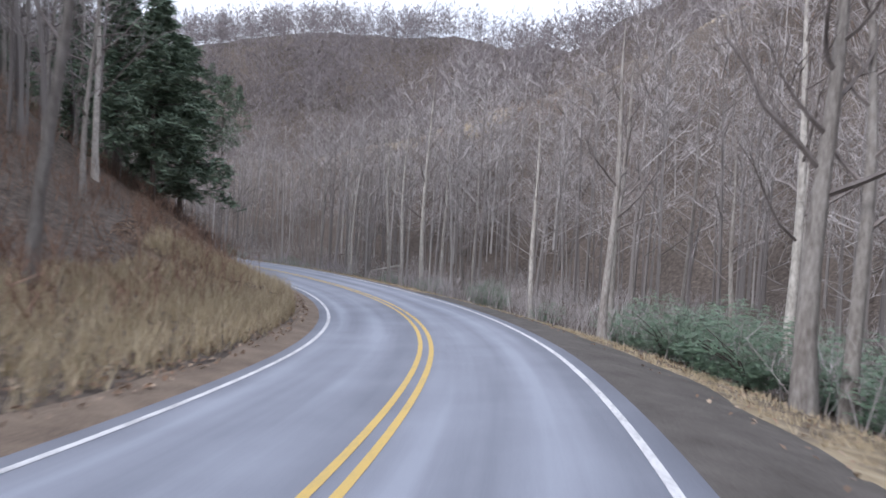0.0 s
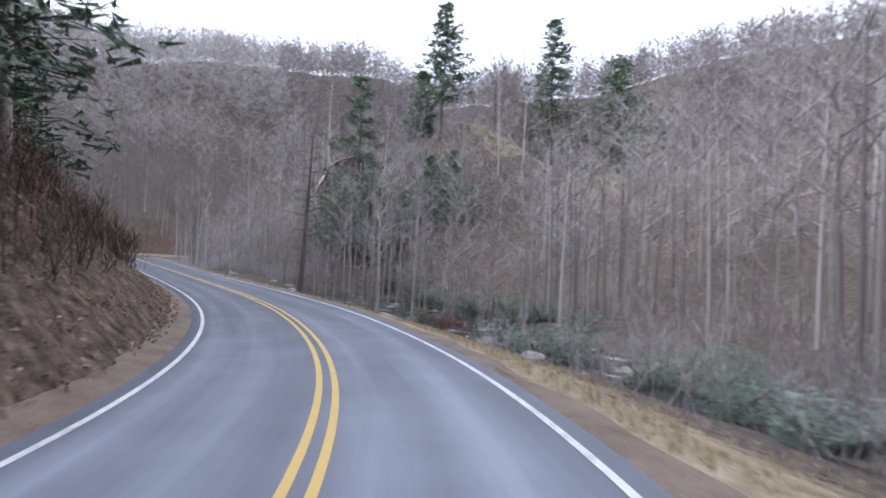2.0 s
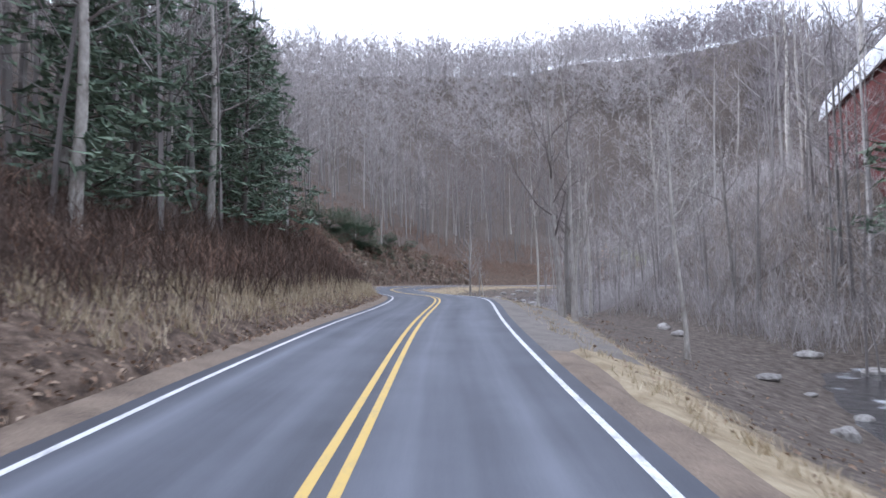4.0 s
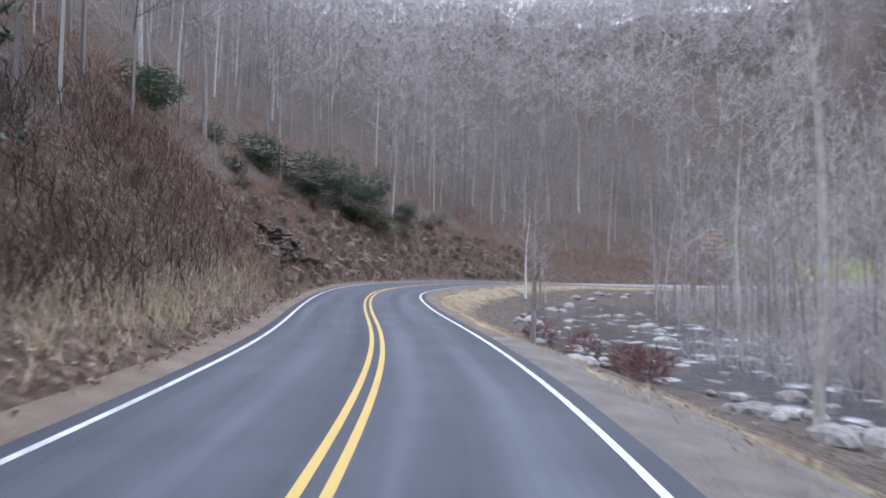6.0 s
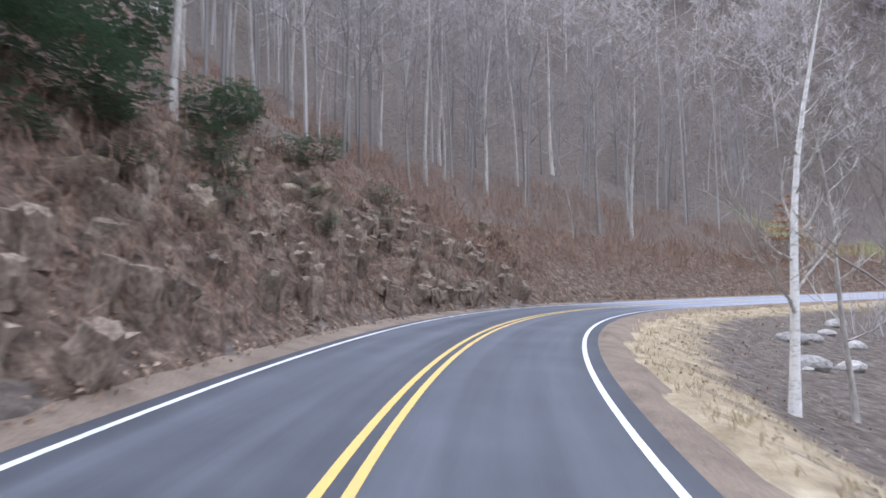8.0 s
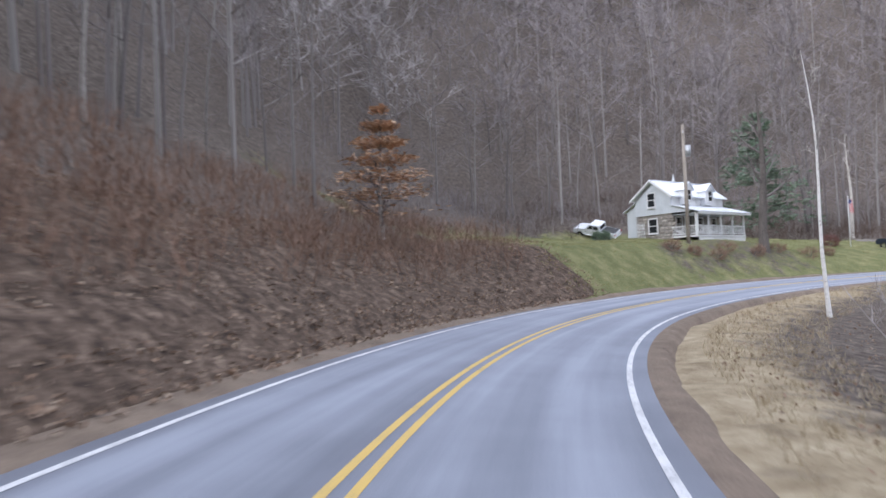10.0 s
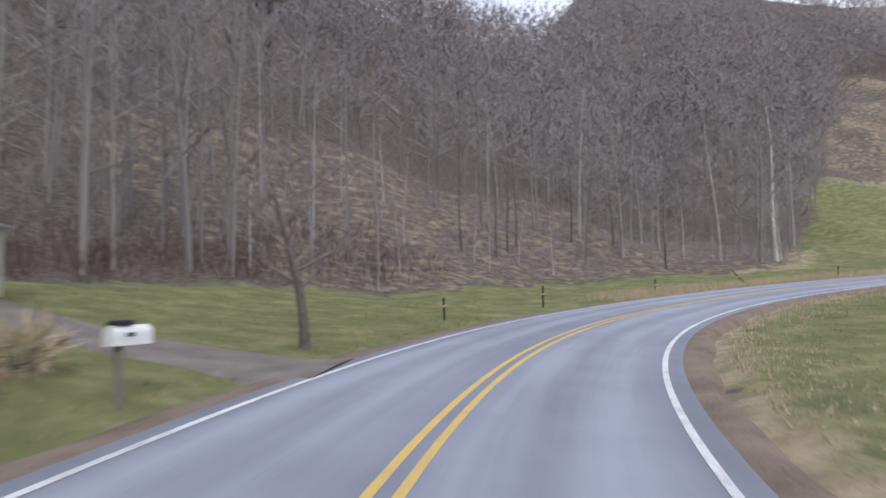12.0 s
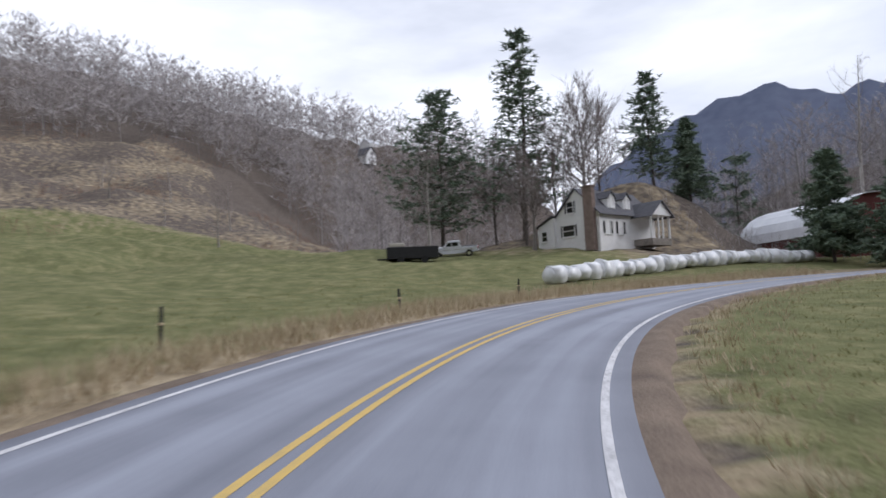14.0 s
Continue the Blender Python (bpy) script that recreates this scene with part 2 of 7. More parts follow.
def ground_material(name, litter_stops, straw_stops):
    """Leaf litter, green turf and dry straw (or bare rock), by the attributes turf and straw of the ground's points."""
    m = bpy.data.materials.new(name)
    m.use_nodes = True
    n, l = m.node_tree.nodes, m.node_tree.links
    b = n["Principled BSDF"]
    b.inputs["Roughness"].default_value, b.inputs["Specular IOR Level"].default_value = 0.95, 0.1
    co = n.new("ShaderNodeTexCoord")

    def noise_ramp(scale, detail, stops):
        t = n.new("ShaderNodeTexNoise")
        t.inputs["Scale"].default_value, t.inputs["Detail"].default_value = scale, detail
        t.inputs["Roughness"].default_value = 0.7
        l.new(co.outputs["Object"], t.inputs["Vector"])
        r = n.new("ShaderNodeValToRGB")
        el = r.color_ramp.elements
        while len(el) < len(stops):
            el.new(0.5)
        for i, (p, c) in enumerate(stops):
            el[i].position, el[i].color = p, (*c, 1)
        l.new(t.outputs["Fac"], r.inputs["Fac"])
        return t, r

    t1, litter = noise_ramp(2.6, 9, litter_stops)
    t2, turf = noise_ramp(0.7, 9, [(0.3, (0.1, 0.108, 0.048)), (0.5, (0.158, 0.163, 0.075)), (0.68, (0.26, 0.24, 0.125))])
    t3, straw = noise_ramp(1.1, 8, straw_stops)
    at1, at2 = n.new("ShaderNodeAttribute"), n.new("ShaderNodeAttribute")
    at1.attribute_name, at2.attribute_name = "turf", "straw"

    def ragged(at):
        t = n.new("ShaderNodeTexNoise")
        t.inputs["Scale"].default_value, t.inputs["Detail"].default_value = 0.9, 6
        l.new(co.outputs["Object"], t.inputs["Vector"])
        a = n.new("ShaderNodeMath")
        a.operation = "ADD"
        l.new(at.outputs["Fac"], a.inputs[0])
        l.new(t.outputs["Fac"], a.inputs[1])
        r = n.new("ShaderNodeMapRange")
        r.inputs["From Min"].default_value, r.inputs["From Max"].default_value = 0.85, 1.15
        l.new(a.outputs[0], r.inputs["Value"])
        return r.outputs["Result"]

    m1, m2 = n.new("ShaderNodeMixRGB"), n.new("ShaderNodeMixRGB")
    l.new(ragged(at1), m1.inputs[0])
    l.new(litter.outputs["Color"], m1.inputs[1])
    l.new(turf.outputs["Color"], m1.inputs[2])
    l.new(ragged(at2), m2.inputs[0])
    l.new(m1.outputs["Color"], m2.inputs[1])
    l.new(straw.outputs["Color"], m2.inputs[2])
    l.new(m2.outputs["Color"], b.inputs["Base Color"])
    fine = n.new("ShaderNodeTexNoise")
    fine.inputs["Scale"].default_value, fine.inputs["Detail"].default_value = 9, 6
    l.new(co.outputs["Object"], fine.inputs["Vector"])
    bp = n.new("ShaderNodeBump")
    bp.inputs["Strength"].default_value, bp.inputs["Distance"].default_value = 0.8, 0.12
    l.new(fine.outputs["Fac"], bp.inputs["Height"])
    l.new(bp.outputs["Normal"], b.inputs["Normal"])
    return m


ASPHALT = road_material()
GROUND = ground_material("ground_cover", [(0.32, (0.05, 0.041, 0.036)), (0.45, (0.098, 0.081, 0.07)), (0.57, (0.145, 0.121, 0.104)), (0.7, (0.235, 0.196, 0.165))], [(0.3, (0.20, 0.155, 0.10)), (0.5, (0.32, 0.26, 0.175)), (0.7, (0.45, 0.38, 0.27))])
# bank litter: browns darkened to stand in for shade under the trees
BANK_COVER_SHADED = ground_material("shaded_bank_cover", [(0.34, (0.036, 0.027, 0.023)), (0.46, (0.085, 0.062, 0.048)), (0.56, (0.14, 0.103, 0.08)), (0.68, (0.25, 0.19, 0.147))], [(0.34, (0.06, 0.045, 0.034)), (0.5, (0.15, 0.115, 0.085)), (0.66, (0.29, 0.235, 0.175))])
PAINT_WHITE = material("road_paint_white", (0.66, 0.66, 0.68), (0.26, 0.26, 0.28), 1.5, 18, 0.7, 0.15, mixlow=0.3, mixhigh=0.55)
PAINT_YELLOW = material("road_paint_yellow", (0.60, 0.42, 0.13), (0.36, 0.29, 0.16), 1.5, 18, 0.7, 0.15, mixlow=0.25, mixhigh=0.5)
GRAVEL = material("gravel", (0.24, 0.215, 0.195), (0.11, 0.095, 0.085), 1.2, 30, 0.95, 0.8)
GRAVEL_DARK = material("dark_gravel", (0.145, 0.13, 0.12), (0.065, 0.058, 0.052), 1.2, 30, 0.95, 0.8)
DIRT = material("dirt_edge", (0.25, 0.195, 0.15), (0.11, 0.083, 0.065), 1.1, 26, 0.95, 0.7)
BARK = material("bark_grey", (0.38, 0.355, 0.33), (0.17, 0.15, 0.135), 2.5, 14, 0.95, 0.7, stretch=(1, 1, 0.25), per_object=0.35)
BARK_PALE = material("bark_pale", (0.56, 0.53, 0.49), (0.25, 0.225, 0.20), 2.0, 9, 0.9, 0.4, stretch=(1, 1, 0.4), per_object=0.15)
BARK_BIRCH = material("birch_bark", (0.8, 0.78, 0.75), (0.4, 0.37, 0.34), 3.0, 7, 0.8, 0.3, stretch=(1, 1, 2.5), mixlow=0.3, mixhigh=0.5)
BARK_DARK = material("bark_dark", (0.16, 0.14, 0.125), (0.07, 0.06, 0.055), 3, 16, 0.95, 0.7, stretch=(1, 1, 0.25))
TWIG = material("twigs", (0.27, 0.238, 0.228), (0.16, 0.138, 0.13), 1.0, 5, 0.95, 0.0, per_object=0.3)
WOODS_BARK = island_material("woods_bark", [(0.19, 0.172, 0.166), (0.24, 0.222, 0.214), (0.21, 0.19, 0.184), (0.25, 0.23, 0.22), (0.17, 0.155, 0.15), (0.48, 0.455, 0.44), (0.2, 0.182, 0.176)], 0.95, 0.1)
# twigs coloured paler than their wood, in place of haze over the valley
WOODS_TWIG_HAZY = island_material("hazy_woods_twig", [(0.33, 0.304, 0.302), (0.45, 0.42, 0.415), (0.385, 0.355, 0.35)], 0.95, 0.1)
FAR_BARK = island_material("far_woods_bark", [(0.14, 0.125, 0.122), (0.22, 0.2, 0.195), (0.17, 0.155, 0.15), (0.34, 0.32, 0.305), (0.18, 0.16, 0.155)], 0.95, 0.1)
FAR_TWIG = island_material("far_woods_twig", [(0.225, 0.2, 0.203), (0.28, 0.252, 0.257), (0.25, 0.225, 0.23)], 0.95, 0.1)
LEAF_GREEN = island_material("evergreen_leaf", [(0.085, 0.14, 0.088), (0.15, 0.22, 0.14), (0.11, 0.19, 0.125), (0.23, 0.3, 0.2)], 0.55, 0.5)
# grey-green needles, lightened further to paint in some haze
NEEDLE = island_material("needles", [(0.095, 0.135, 0.1), (0.155, 0.21, 0.147), (0.225, 0.285, 0.205)], 0.7, 0.3)
LEAF_DRY = island_material("dry_leaf", [(0.19, 0.125, 0.088), (0.31, 0.217, 0.153), (0.24, 0.157, 0.11), (0.44, 0.35, 0.265), (0.155, 0.106, 0.077)], 0.8, 0.2)
LEAF_TAN = island_material("tan_leaf", [(0.5, 0.32, 0.2), (0.62, 0.44, 0.3), (0.44, 0.27, 0.16)], 0.8, 0.2)
STRAW = island_material("straw_blade", [(0.46, 0.38, 0.26), (0.56, 0.48, 0.34), (0.38, 0.30, 0.2), (0.32, 0.27, 0.16)], 0.85, 0.2)
TURF_BLADE = island_material("turf_blade", [(0.14, 0.15, 0.05), (0.22, 0.215, 0.08), (0.32, 0.28, 0.13)], 0.85, 0.2)
BRUSH = island_material("brush_stem", [(0.22, 0.14, 0.10), (0.30, 0.20, 0.15), (0.16, 0.105, 0.08)], 0.9, 0.1)
# brush browns darkened, so the north-facing bank's shade is in the colour
BRUSH_SHADE_DARK = island_material("shade_dark_brush_stem", [(0.085, 0.06, 0.048), (0.125, 0.09, 0.074), (0.065, 0.047, 0.039)], 0.9, 0.1)
ROCK = material("rock", (0.29, 0.23, 0.18), (0.085, 0.066, 0.052), 1.6, 9, 0.9, 0.8, per_object=0.3)
# rock browns darkened to paint in the shade round the overhang
ROCK_SHADED = material("shaded_rock", (0.16, 0.125, 0.1), (0.05, 0.04, 0.033), 1.6, 9, 0.8, 0.8)
ROCK_GREY = material("river_rock", (0.40, 0.38, 0.36), (0.17, 0.155, 0.145), 1.6, 9, 0.85, 0.5, per_object=0.3)

# ---------------------------------------------------------------- the lie of the land
ROAD_END = 506
STATION = np.arange(0, ROAD_END + 0.5, 1.0)
_k = np.interp(STATION, np.arange(len(KAPPA)) * KAPPA_STEP, KAPPA) * 0.01
HEADING = np.concatenate([[0], np.cumsum((_k[1:] + _k[:-1]) / 2)])
_dx, _dy = -np.sin(HEADING), np.cos(HEADING)
ROAD_X = np.concatenate([[0], np.cumsum((_dx[1:] + _dx[:-1]) / 2)])
ROAD_Y = np.concatenate([[0], np.cumsum((_dy[1:] + _dy[:-1]) / 2)])
_g = np.interp(STATION, np.arange(len(SLOPE)) * SLOPE_STEP, SLOPE) * 0.01
ROAD_Z = np.concatenate([[0], np.cumsum((_g[1:] + _g[:-1]) / 2)])
ROAD_TILT = np.interp(STATION, np.arange(len(BANK)) * SLOPE_STEP, BANK) * 0.01
HALF = 3.65           # paved half width
LANE = 3.22           # centre line to edge line

STEPS_OUT = [0, 1, 5, 12, 18, 25, 40, 60, 120, 220, 400]
LEFT = {0: [0, .1, .6, 1.8, 3.4, 6, 15, 28, 62, 85, 90], 30: [0, .1, .9, 2.6, 4.6, 8, 18, 32, 64, 85, 90], 46: [0, .1, 1.8, 5.2, 8.5, 12, 22, 36, 66, 85, 90],
        68: [0, .15, 3.6, 9, 13.5, 18, 28, 42, 70, 85, 90], 88: [0, .15, 4.2, 11, 16.5, 22.5, 33, 47, 73, 85, 90], 107: [0, .15, 2.8, 7.5, 11.5, 16, 27, 42, 70, 85, 90],
        146: [0, .1, 1.6, 4.8, 8.5, 13, 24, 40, 70, 85, 90], 190: [0, .1, 1.9, 7, 11.5, 17, 29, 45, 75, 90, 95],
        210: [0, .2, 4.8, 12, 17, 23, 33, 48, 75, 90, 95], 216: [0, .2, 4.8, 12, 17, 23, 33, 48, 75, 90, 95], 219.5: [0, .15, 1.5, 11.5, 17, 23, 33, 48, 75, 90, 95], 224: [0, .15, 1.5, 11.5, 17, 23, 33, 48, 75, 90, 95], 227: [0, .2, 4.6, 11.6, 16.5, 22.5, 33, 48, 75, 90, 95], 268: [0, .2, 4.2, 10.5, 15, 21, 32, 46, 75, 90, 95],
        292: [0, .1, 2.7, 6.8, 9.8, 13.5, 25, 44, 90, 120, 130], 320: [0, .1, 2.4, 5.4, 7.5, 10.5, 24, 46, 100, 130, 140],
        331: [0, .4, 3.5, 4.5, 4.9, 5.3, 15, 38, 105, 155, 170], 349: [0, .4, 3.6, 4.2, 4.4, 4.7, 12, 36, 105, 150, 165],
        366: [0, 0, 1.4, 2.8, 3.6, 4.6, 12, 36, 100, 148, 165], 382: [0, 0, .4, 1.6, 2.5, 3.6, 11, 34, 98, 145, 165]}
LEFT.update({405: [0, -.05, 0, .7, 2.4, 5.2, 13, 30, 95, 170, 200], 424: [0, -.05, -.1, .4, 1.6, 4.0, 9, 18, 72, 160, 200],
             433: [0, -.05, -.1, .4, .9, 1.6, 4, 8, 50, 140, 180],
             445: [0, -.05, -.1, .4, .9, 1.4, 3, 6, 21, 85, 140], 465: [0, 0, .2, 1.0, 1.8, 2.6, 4.0, 6.2, 17, 75, 120], 500: [0, 0, .6, 2.0, 3.0, 3.9, 6.5, 11, 22, 60, 80]})
RIGHT = {0: [0, -.1, -.9, -3, -3.8, -4, -4, -2, 14, 50, 85], 58: [0, -.1, -.9, -2.6, -3.2, -3.2, -2, 5, 32, 78, 95],
         92: [0, -.1, -1.2, -3, -3.2, -3, -1, 8, 36, 80, 95], 130: [0, -.1, -1.4, -3.2, -3.2, -3, 0, 10, 36, 66, 80],
         162: [0, -.1, -1.0, -2.1, -2.9, -2.9, -1, 3, 18, 38, 55], 182: [0, -.1, -1.3, -2.7, -3.2, -3, -1, 3, 16, 34, 50], 208: [0, -.1, -2.0, -3.3, -3.3, -2.8, -1, 4, 16, 32, 48], 242: [0, -.1, -1.8, -3.3, -3.3, -2.5, 0, 5, 16, 32, 48], 282: [0, -.1, -.8, -2.2, -3, -2.6, 0, 4, 14, 30, 45],
         322: [0, -.1, -.5, -1.6, -2.2, -2.4, -1, 6, 16, 30, 40], 365: [0, -.05, -.3, -.6, -.8, -.9, 0, 5, 14, 25, 40],
         440: [0, 0, -.1, -.3, -.4, -.5, 0, 5, 12, 25, 40], 470: [0, 0, -.1, -.3, -.9, -4.5, -9, -9, -6, 10, 20], 505: [0, 0, -.1, -.4, -1.4, -5, -9, -9, -6, 10, 20]}
for table, last in ((LEFT, 295), (RIGHT, 300)):
    for s in table:
        if s < last:
            table[s][-1] = table[s][-2] - 30     # the hills fall away behind their crests
KNOLLS = ((-112, 107, 14, 9), (-136, 99, 9, 6.5), (-119, 103, 11, 9))     # x, y, radius, height
SECTIONS = ((0, 132), (132, 280), (280, ROAD_END))


def profile(table, s, o):
    """The height beside the road, o metres out from the pavement's edge, at the station s."""
    ks = np.array(sorted(table), float)
    rows = np.array([table[k] for k in sorted(table)], float)
    i = np.clip(np.searchsorted(ks, s) - 1, 0, len(ks) - 2)
    f = np.clip((s - ks[i]) / (ks[i + 1] - ks[i]), 0, 1)
    f = f * f * (3 - 2 * f)
    j = np.clip(np.searchsorted(STEPS_OUT, o) - 1, 0, len(STEPS_OUT) - 2)
    oo = np.array(STEPS_OUT, float)
    g = np.clip((o - oo[j]) / (oo[j + 1] - oo[j]), 0, 1)
    a = rows[i, j] * (1 - g) + rows[i, j + 1] * g
    b = rows[i + 1, j] * (1 - g) + rows[i + 1, j + 1] * g
    return a * (1 - f) + b * f


def lumps(x, y):
    """Gentle unevenness, from a few crossing waves."""
    return (np.sin(x * 0.31 + 1.3 * np.sin(y * 0.17)) + np.sin(y * 0.37 + 1.7 * np.sin(x * 0.13 + 2)) + 0.6 * np.sin(x * 0.83 + y * 0.71) + 0.5 * np.sin(x * 1.7 - y * 1.3)) / 3


def along(x, y, first=0, last=ROAD_END):
    """The nearest station between two, the distance to the centre line and its sign (right is positive)."""
    x, y = np.atleast_1d(np.asarray(x, float)), np.atleast_1d(np.asarray(y, float))
    rx, ry = ROAD_X[first:last + 1], ROAD_Y[first:last + 1]
    best = np.empty(len(x), int)
    for c in range(0, len(x), 8000):
        best[c:c + 8000] = ((x[c:c + 8000, None] - rx) ** 2 + (y[c:c + 8000, None] - ry) ** 2).argmin(1)
    i = best + first
    cx, cy = x - ROAD_X[i], y - ROAD_Y[i]
    t = cx * -np.sin(HEADING[i]) + cy * np.cos(HEADING[i])
    d = cx * np.cos(HEADING[i]) + cy * np.sin(HEADING[i])
    inside = (best > 0) & (best < last - first)
    s = np.where(inside, i + np.clip(t, -0.5, 0.5), i)
    dist = np.where(inside, np.abs(d), np.hypot(cx, cy))
    return s, dist, np.where(d >= 0, 1.0, -1.0)


def beside(s, dist, side):
    zc, tilt = np.interp(s, STATION, ROAD_Z), np.interp(s, STATION, ROAD_TILT)
    o = np.maximum(dist - HALF, 0)
    h = np.where(side > 0, profile(RIGHT, s, o), profile(LEFT, s, o))
    return zc + tilt * np.clip(side * dist, -HALF, HALF) + h, o


# the rough hill beyond the field: heights by bearing and distance from the end of the bend
HILL_AT = (-184.4, 166.2)
HILL_OUT = [60, 100, 150, 220, 330, 500, 900]
HILL = {-152: [9, 9, 10, 12, 14, 16, 20], -138: [13, 24, 23, 20, 18, 18, 20], -130: [14, 27, 28, 26, 26, 26, 26], -120: [13.5, 23, 36, 52, 80, 70, 50],
        -111: [13, 21, 38, 58, 88, 78, 60], -100: [13.5, 19.5, 37, 61, 103, 95, 70], -90: [13.5, 20, 36, 65, 117, 108, 80], -81: [13.5, 20.5, 37, 68, 125, 120, 90],
        -62: [14, 23, 43, 84, 148, 156, 120], -45: [16, 33, 62, 105, 180, 220, 200], -25: [22, 50, 82, 130, 215, 265, 250]}


def hill_frame(x, y):
    """Bearing and distance from the end of the bend, and how much the rough hill rules there."""
    dx, dy = x - HILL_AT[0], y - HILL_AT[1]
    r = np.hypot(dx, dy)
    bearing = np.degrees(np.arctan2(-dx, dy))
    w = np.clip((r - 58) / 34, 0, 1) * np.clip((bearing + 152) / 12, 0, 1) * np.clip((-26 - bearing) / 14, 0, 1)
    first = ((x[:, None] - ROAD_X[:200:8]) ** 2 + (y[:, None] - ROAD_Y[:200:8]) ** 2).min(1) ** 0.5
    return bearing, r, w * np.clip((first - 42) / 65, 0, 1)


def grove_side(x, y):
    """Positive on the wooded side of the line where the field meets the grove and the hill's woods."""
    return (x + 166) * -0.44 + (y - 197) * 0.9


def ground_heights(x, y):
    x, y = np.atleast_1d(np.asarray(x, float)), np.atleast_1d(np.asarray(y, float))
    total, weight, near = np.zeros(len(x)), np.zeros(len(x)), np.full(len(x), 1e9)
    for a, b in SECTIONS:
        s, dist, side = along(x, y, a, b)
        z, o = beside(s, dist, side)
        w = 1 / (dist + 0.5) ** 4
        total, weight, near = total + z * w, weight + w, np.minimum(near, dist)
    z = total / weight
    bearing, r, w = hill_frame(x, y)
    hz = np.zeros(len(x))
    bs = np.array(sorted(HILL), float)
    i = np.clip(np.searchsorted(bs, bearing) - 1, 0, len(bs) - 2)
    f = np.clip((bearing - bs[i]) / (bs[i + 1] - bs[i]), 0, 1)
    rows = np.stack([np.interp(r, HILL_OUT, HILL[k]) for k in sorted(HILL)])
    hz = rows[i, np.arange(len(x))] * (1 - f) + rows[i + 1, np.arange(len(x))] * f
    hz = hz + (np.sin(x * 0.22 + 2 * np.sin(y * 0.09)) + np.sin(y * 0.27 + x * 0.11)) * 0.9 * np.clip((r - 112) / 20, 0, 1)
    z = z + (hz - z) * w
    for kx, ky, kr, kh in KNOLLS:
        z = z + kh * np.exp(-((x - kx) ** 2 + (y - ky) ** 2) / kr ** 2) * np.clip((near - 20) / 12, 0, 1)
    o = np.clip(near - HALF - 1.5, 0, 60)
    return z + lumps(x, y) * np.minimum(0.02 + o * 0.02, 0.55) + lumps(x * 0.21, y * 0.21) * np.minimum(o * 0.04, 2.0), near


def ground_z(x, y):
    return float(ground_heights([x], [y])[0][0])


def place(s, d, lift=0.0):
    """The point d metres to the right of the centre line at the station s, on the ground."""
    h = np.interp(s, STATION, HEADING)
    x, y = np.interp(s, STATION, ROAD_X) + d * math.cos(h), np.interp(s, STATION, ROAD_Y) + d * math.sin(h)
    return float(x), float(y), ground_z(x, y) + lift


def mesh_from(name, verts, faces, mats=(), mat_index=None, smooth=False):
    """A mesh of triangles or quads from two arrays."""
    me = bpy.data.meshes.new(name)
    verts, faces = np.asarray(verts, np.float32), np.asarray(faces, np.int32)
    k = faces.shape[1]
    me.vertices.add(len(verts))
    me.vertices.foreach_set("co", verts.ravel())
    me.loops.add(faces.size)
    me.loops.foreach_set("vertex_index", faces.ravel())
    me.polygons.add(len(faces))
    me.polygons.foreach_set("loop_start", np.arange(0, faces.size, k, dtype=np.int32))
    if mat_index is not None:
        me.polygons.foreach_set("material_index", np.asarray(mat_index, np.int32))
    me.polygons.foreach_set("use_smooth", np.full(len(faces), smooth))
    for m in mats:
        me.materials.append(m)
    me.update(calc_edges=True)
    me.validate()
    return me


# the ground: one sheet, fine round the road and coarse towards the hills
def axis(lo, hi, step):
    core = list(np.arange(lo, hi + step, step))
    grow, q = [], step
    while sum(grow) < 1500:
        q *= 1.16
        grow.append(q)
    tail = np.cumsum(grow)
    return np.array([*(lo - tail[::-1]), *core, *(core[-1] + tail)])


GX, GY = axis(-330, 40, 1.5), axis(-40, 260, 1.5)
gx, gy = np.meshgrid(GX, GY)
gz, gnear = ground_heights(gx.ravel(), gy.ravel())
gz = gz - np.interp(gnear, [0, 3.7, 4.8], [0.35, 0.35, 0.0])
nx, ny = len(GX), len(GY)
q = (np.arange(ny - 1)[:, None] * nx + np.arange(nx - 1)).ravel()
ground_mesh = mesh_from("ground", np.stack([gx.ravel(), gy.ravel(), gz], 1), np.stack([q, q + 1, q + nx + 1, q + nx], 1), [GROUND], smooth=True)
gs, gd, gside = along(gx.ravel(), gy.ravel())
go = gd - HALF


def soft(v, lo, hi):
    return np.clip((v - lo) / (hi - lo), 0, 1)


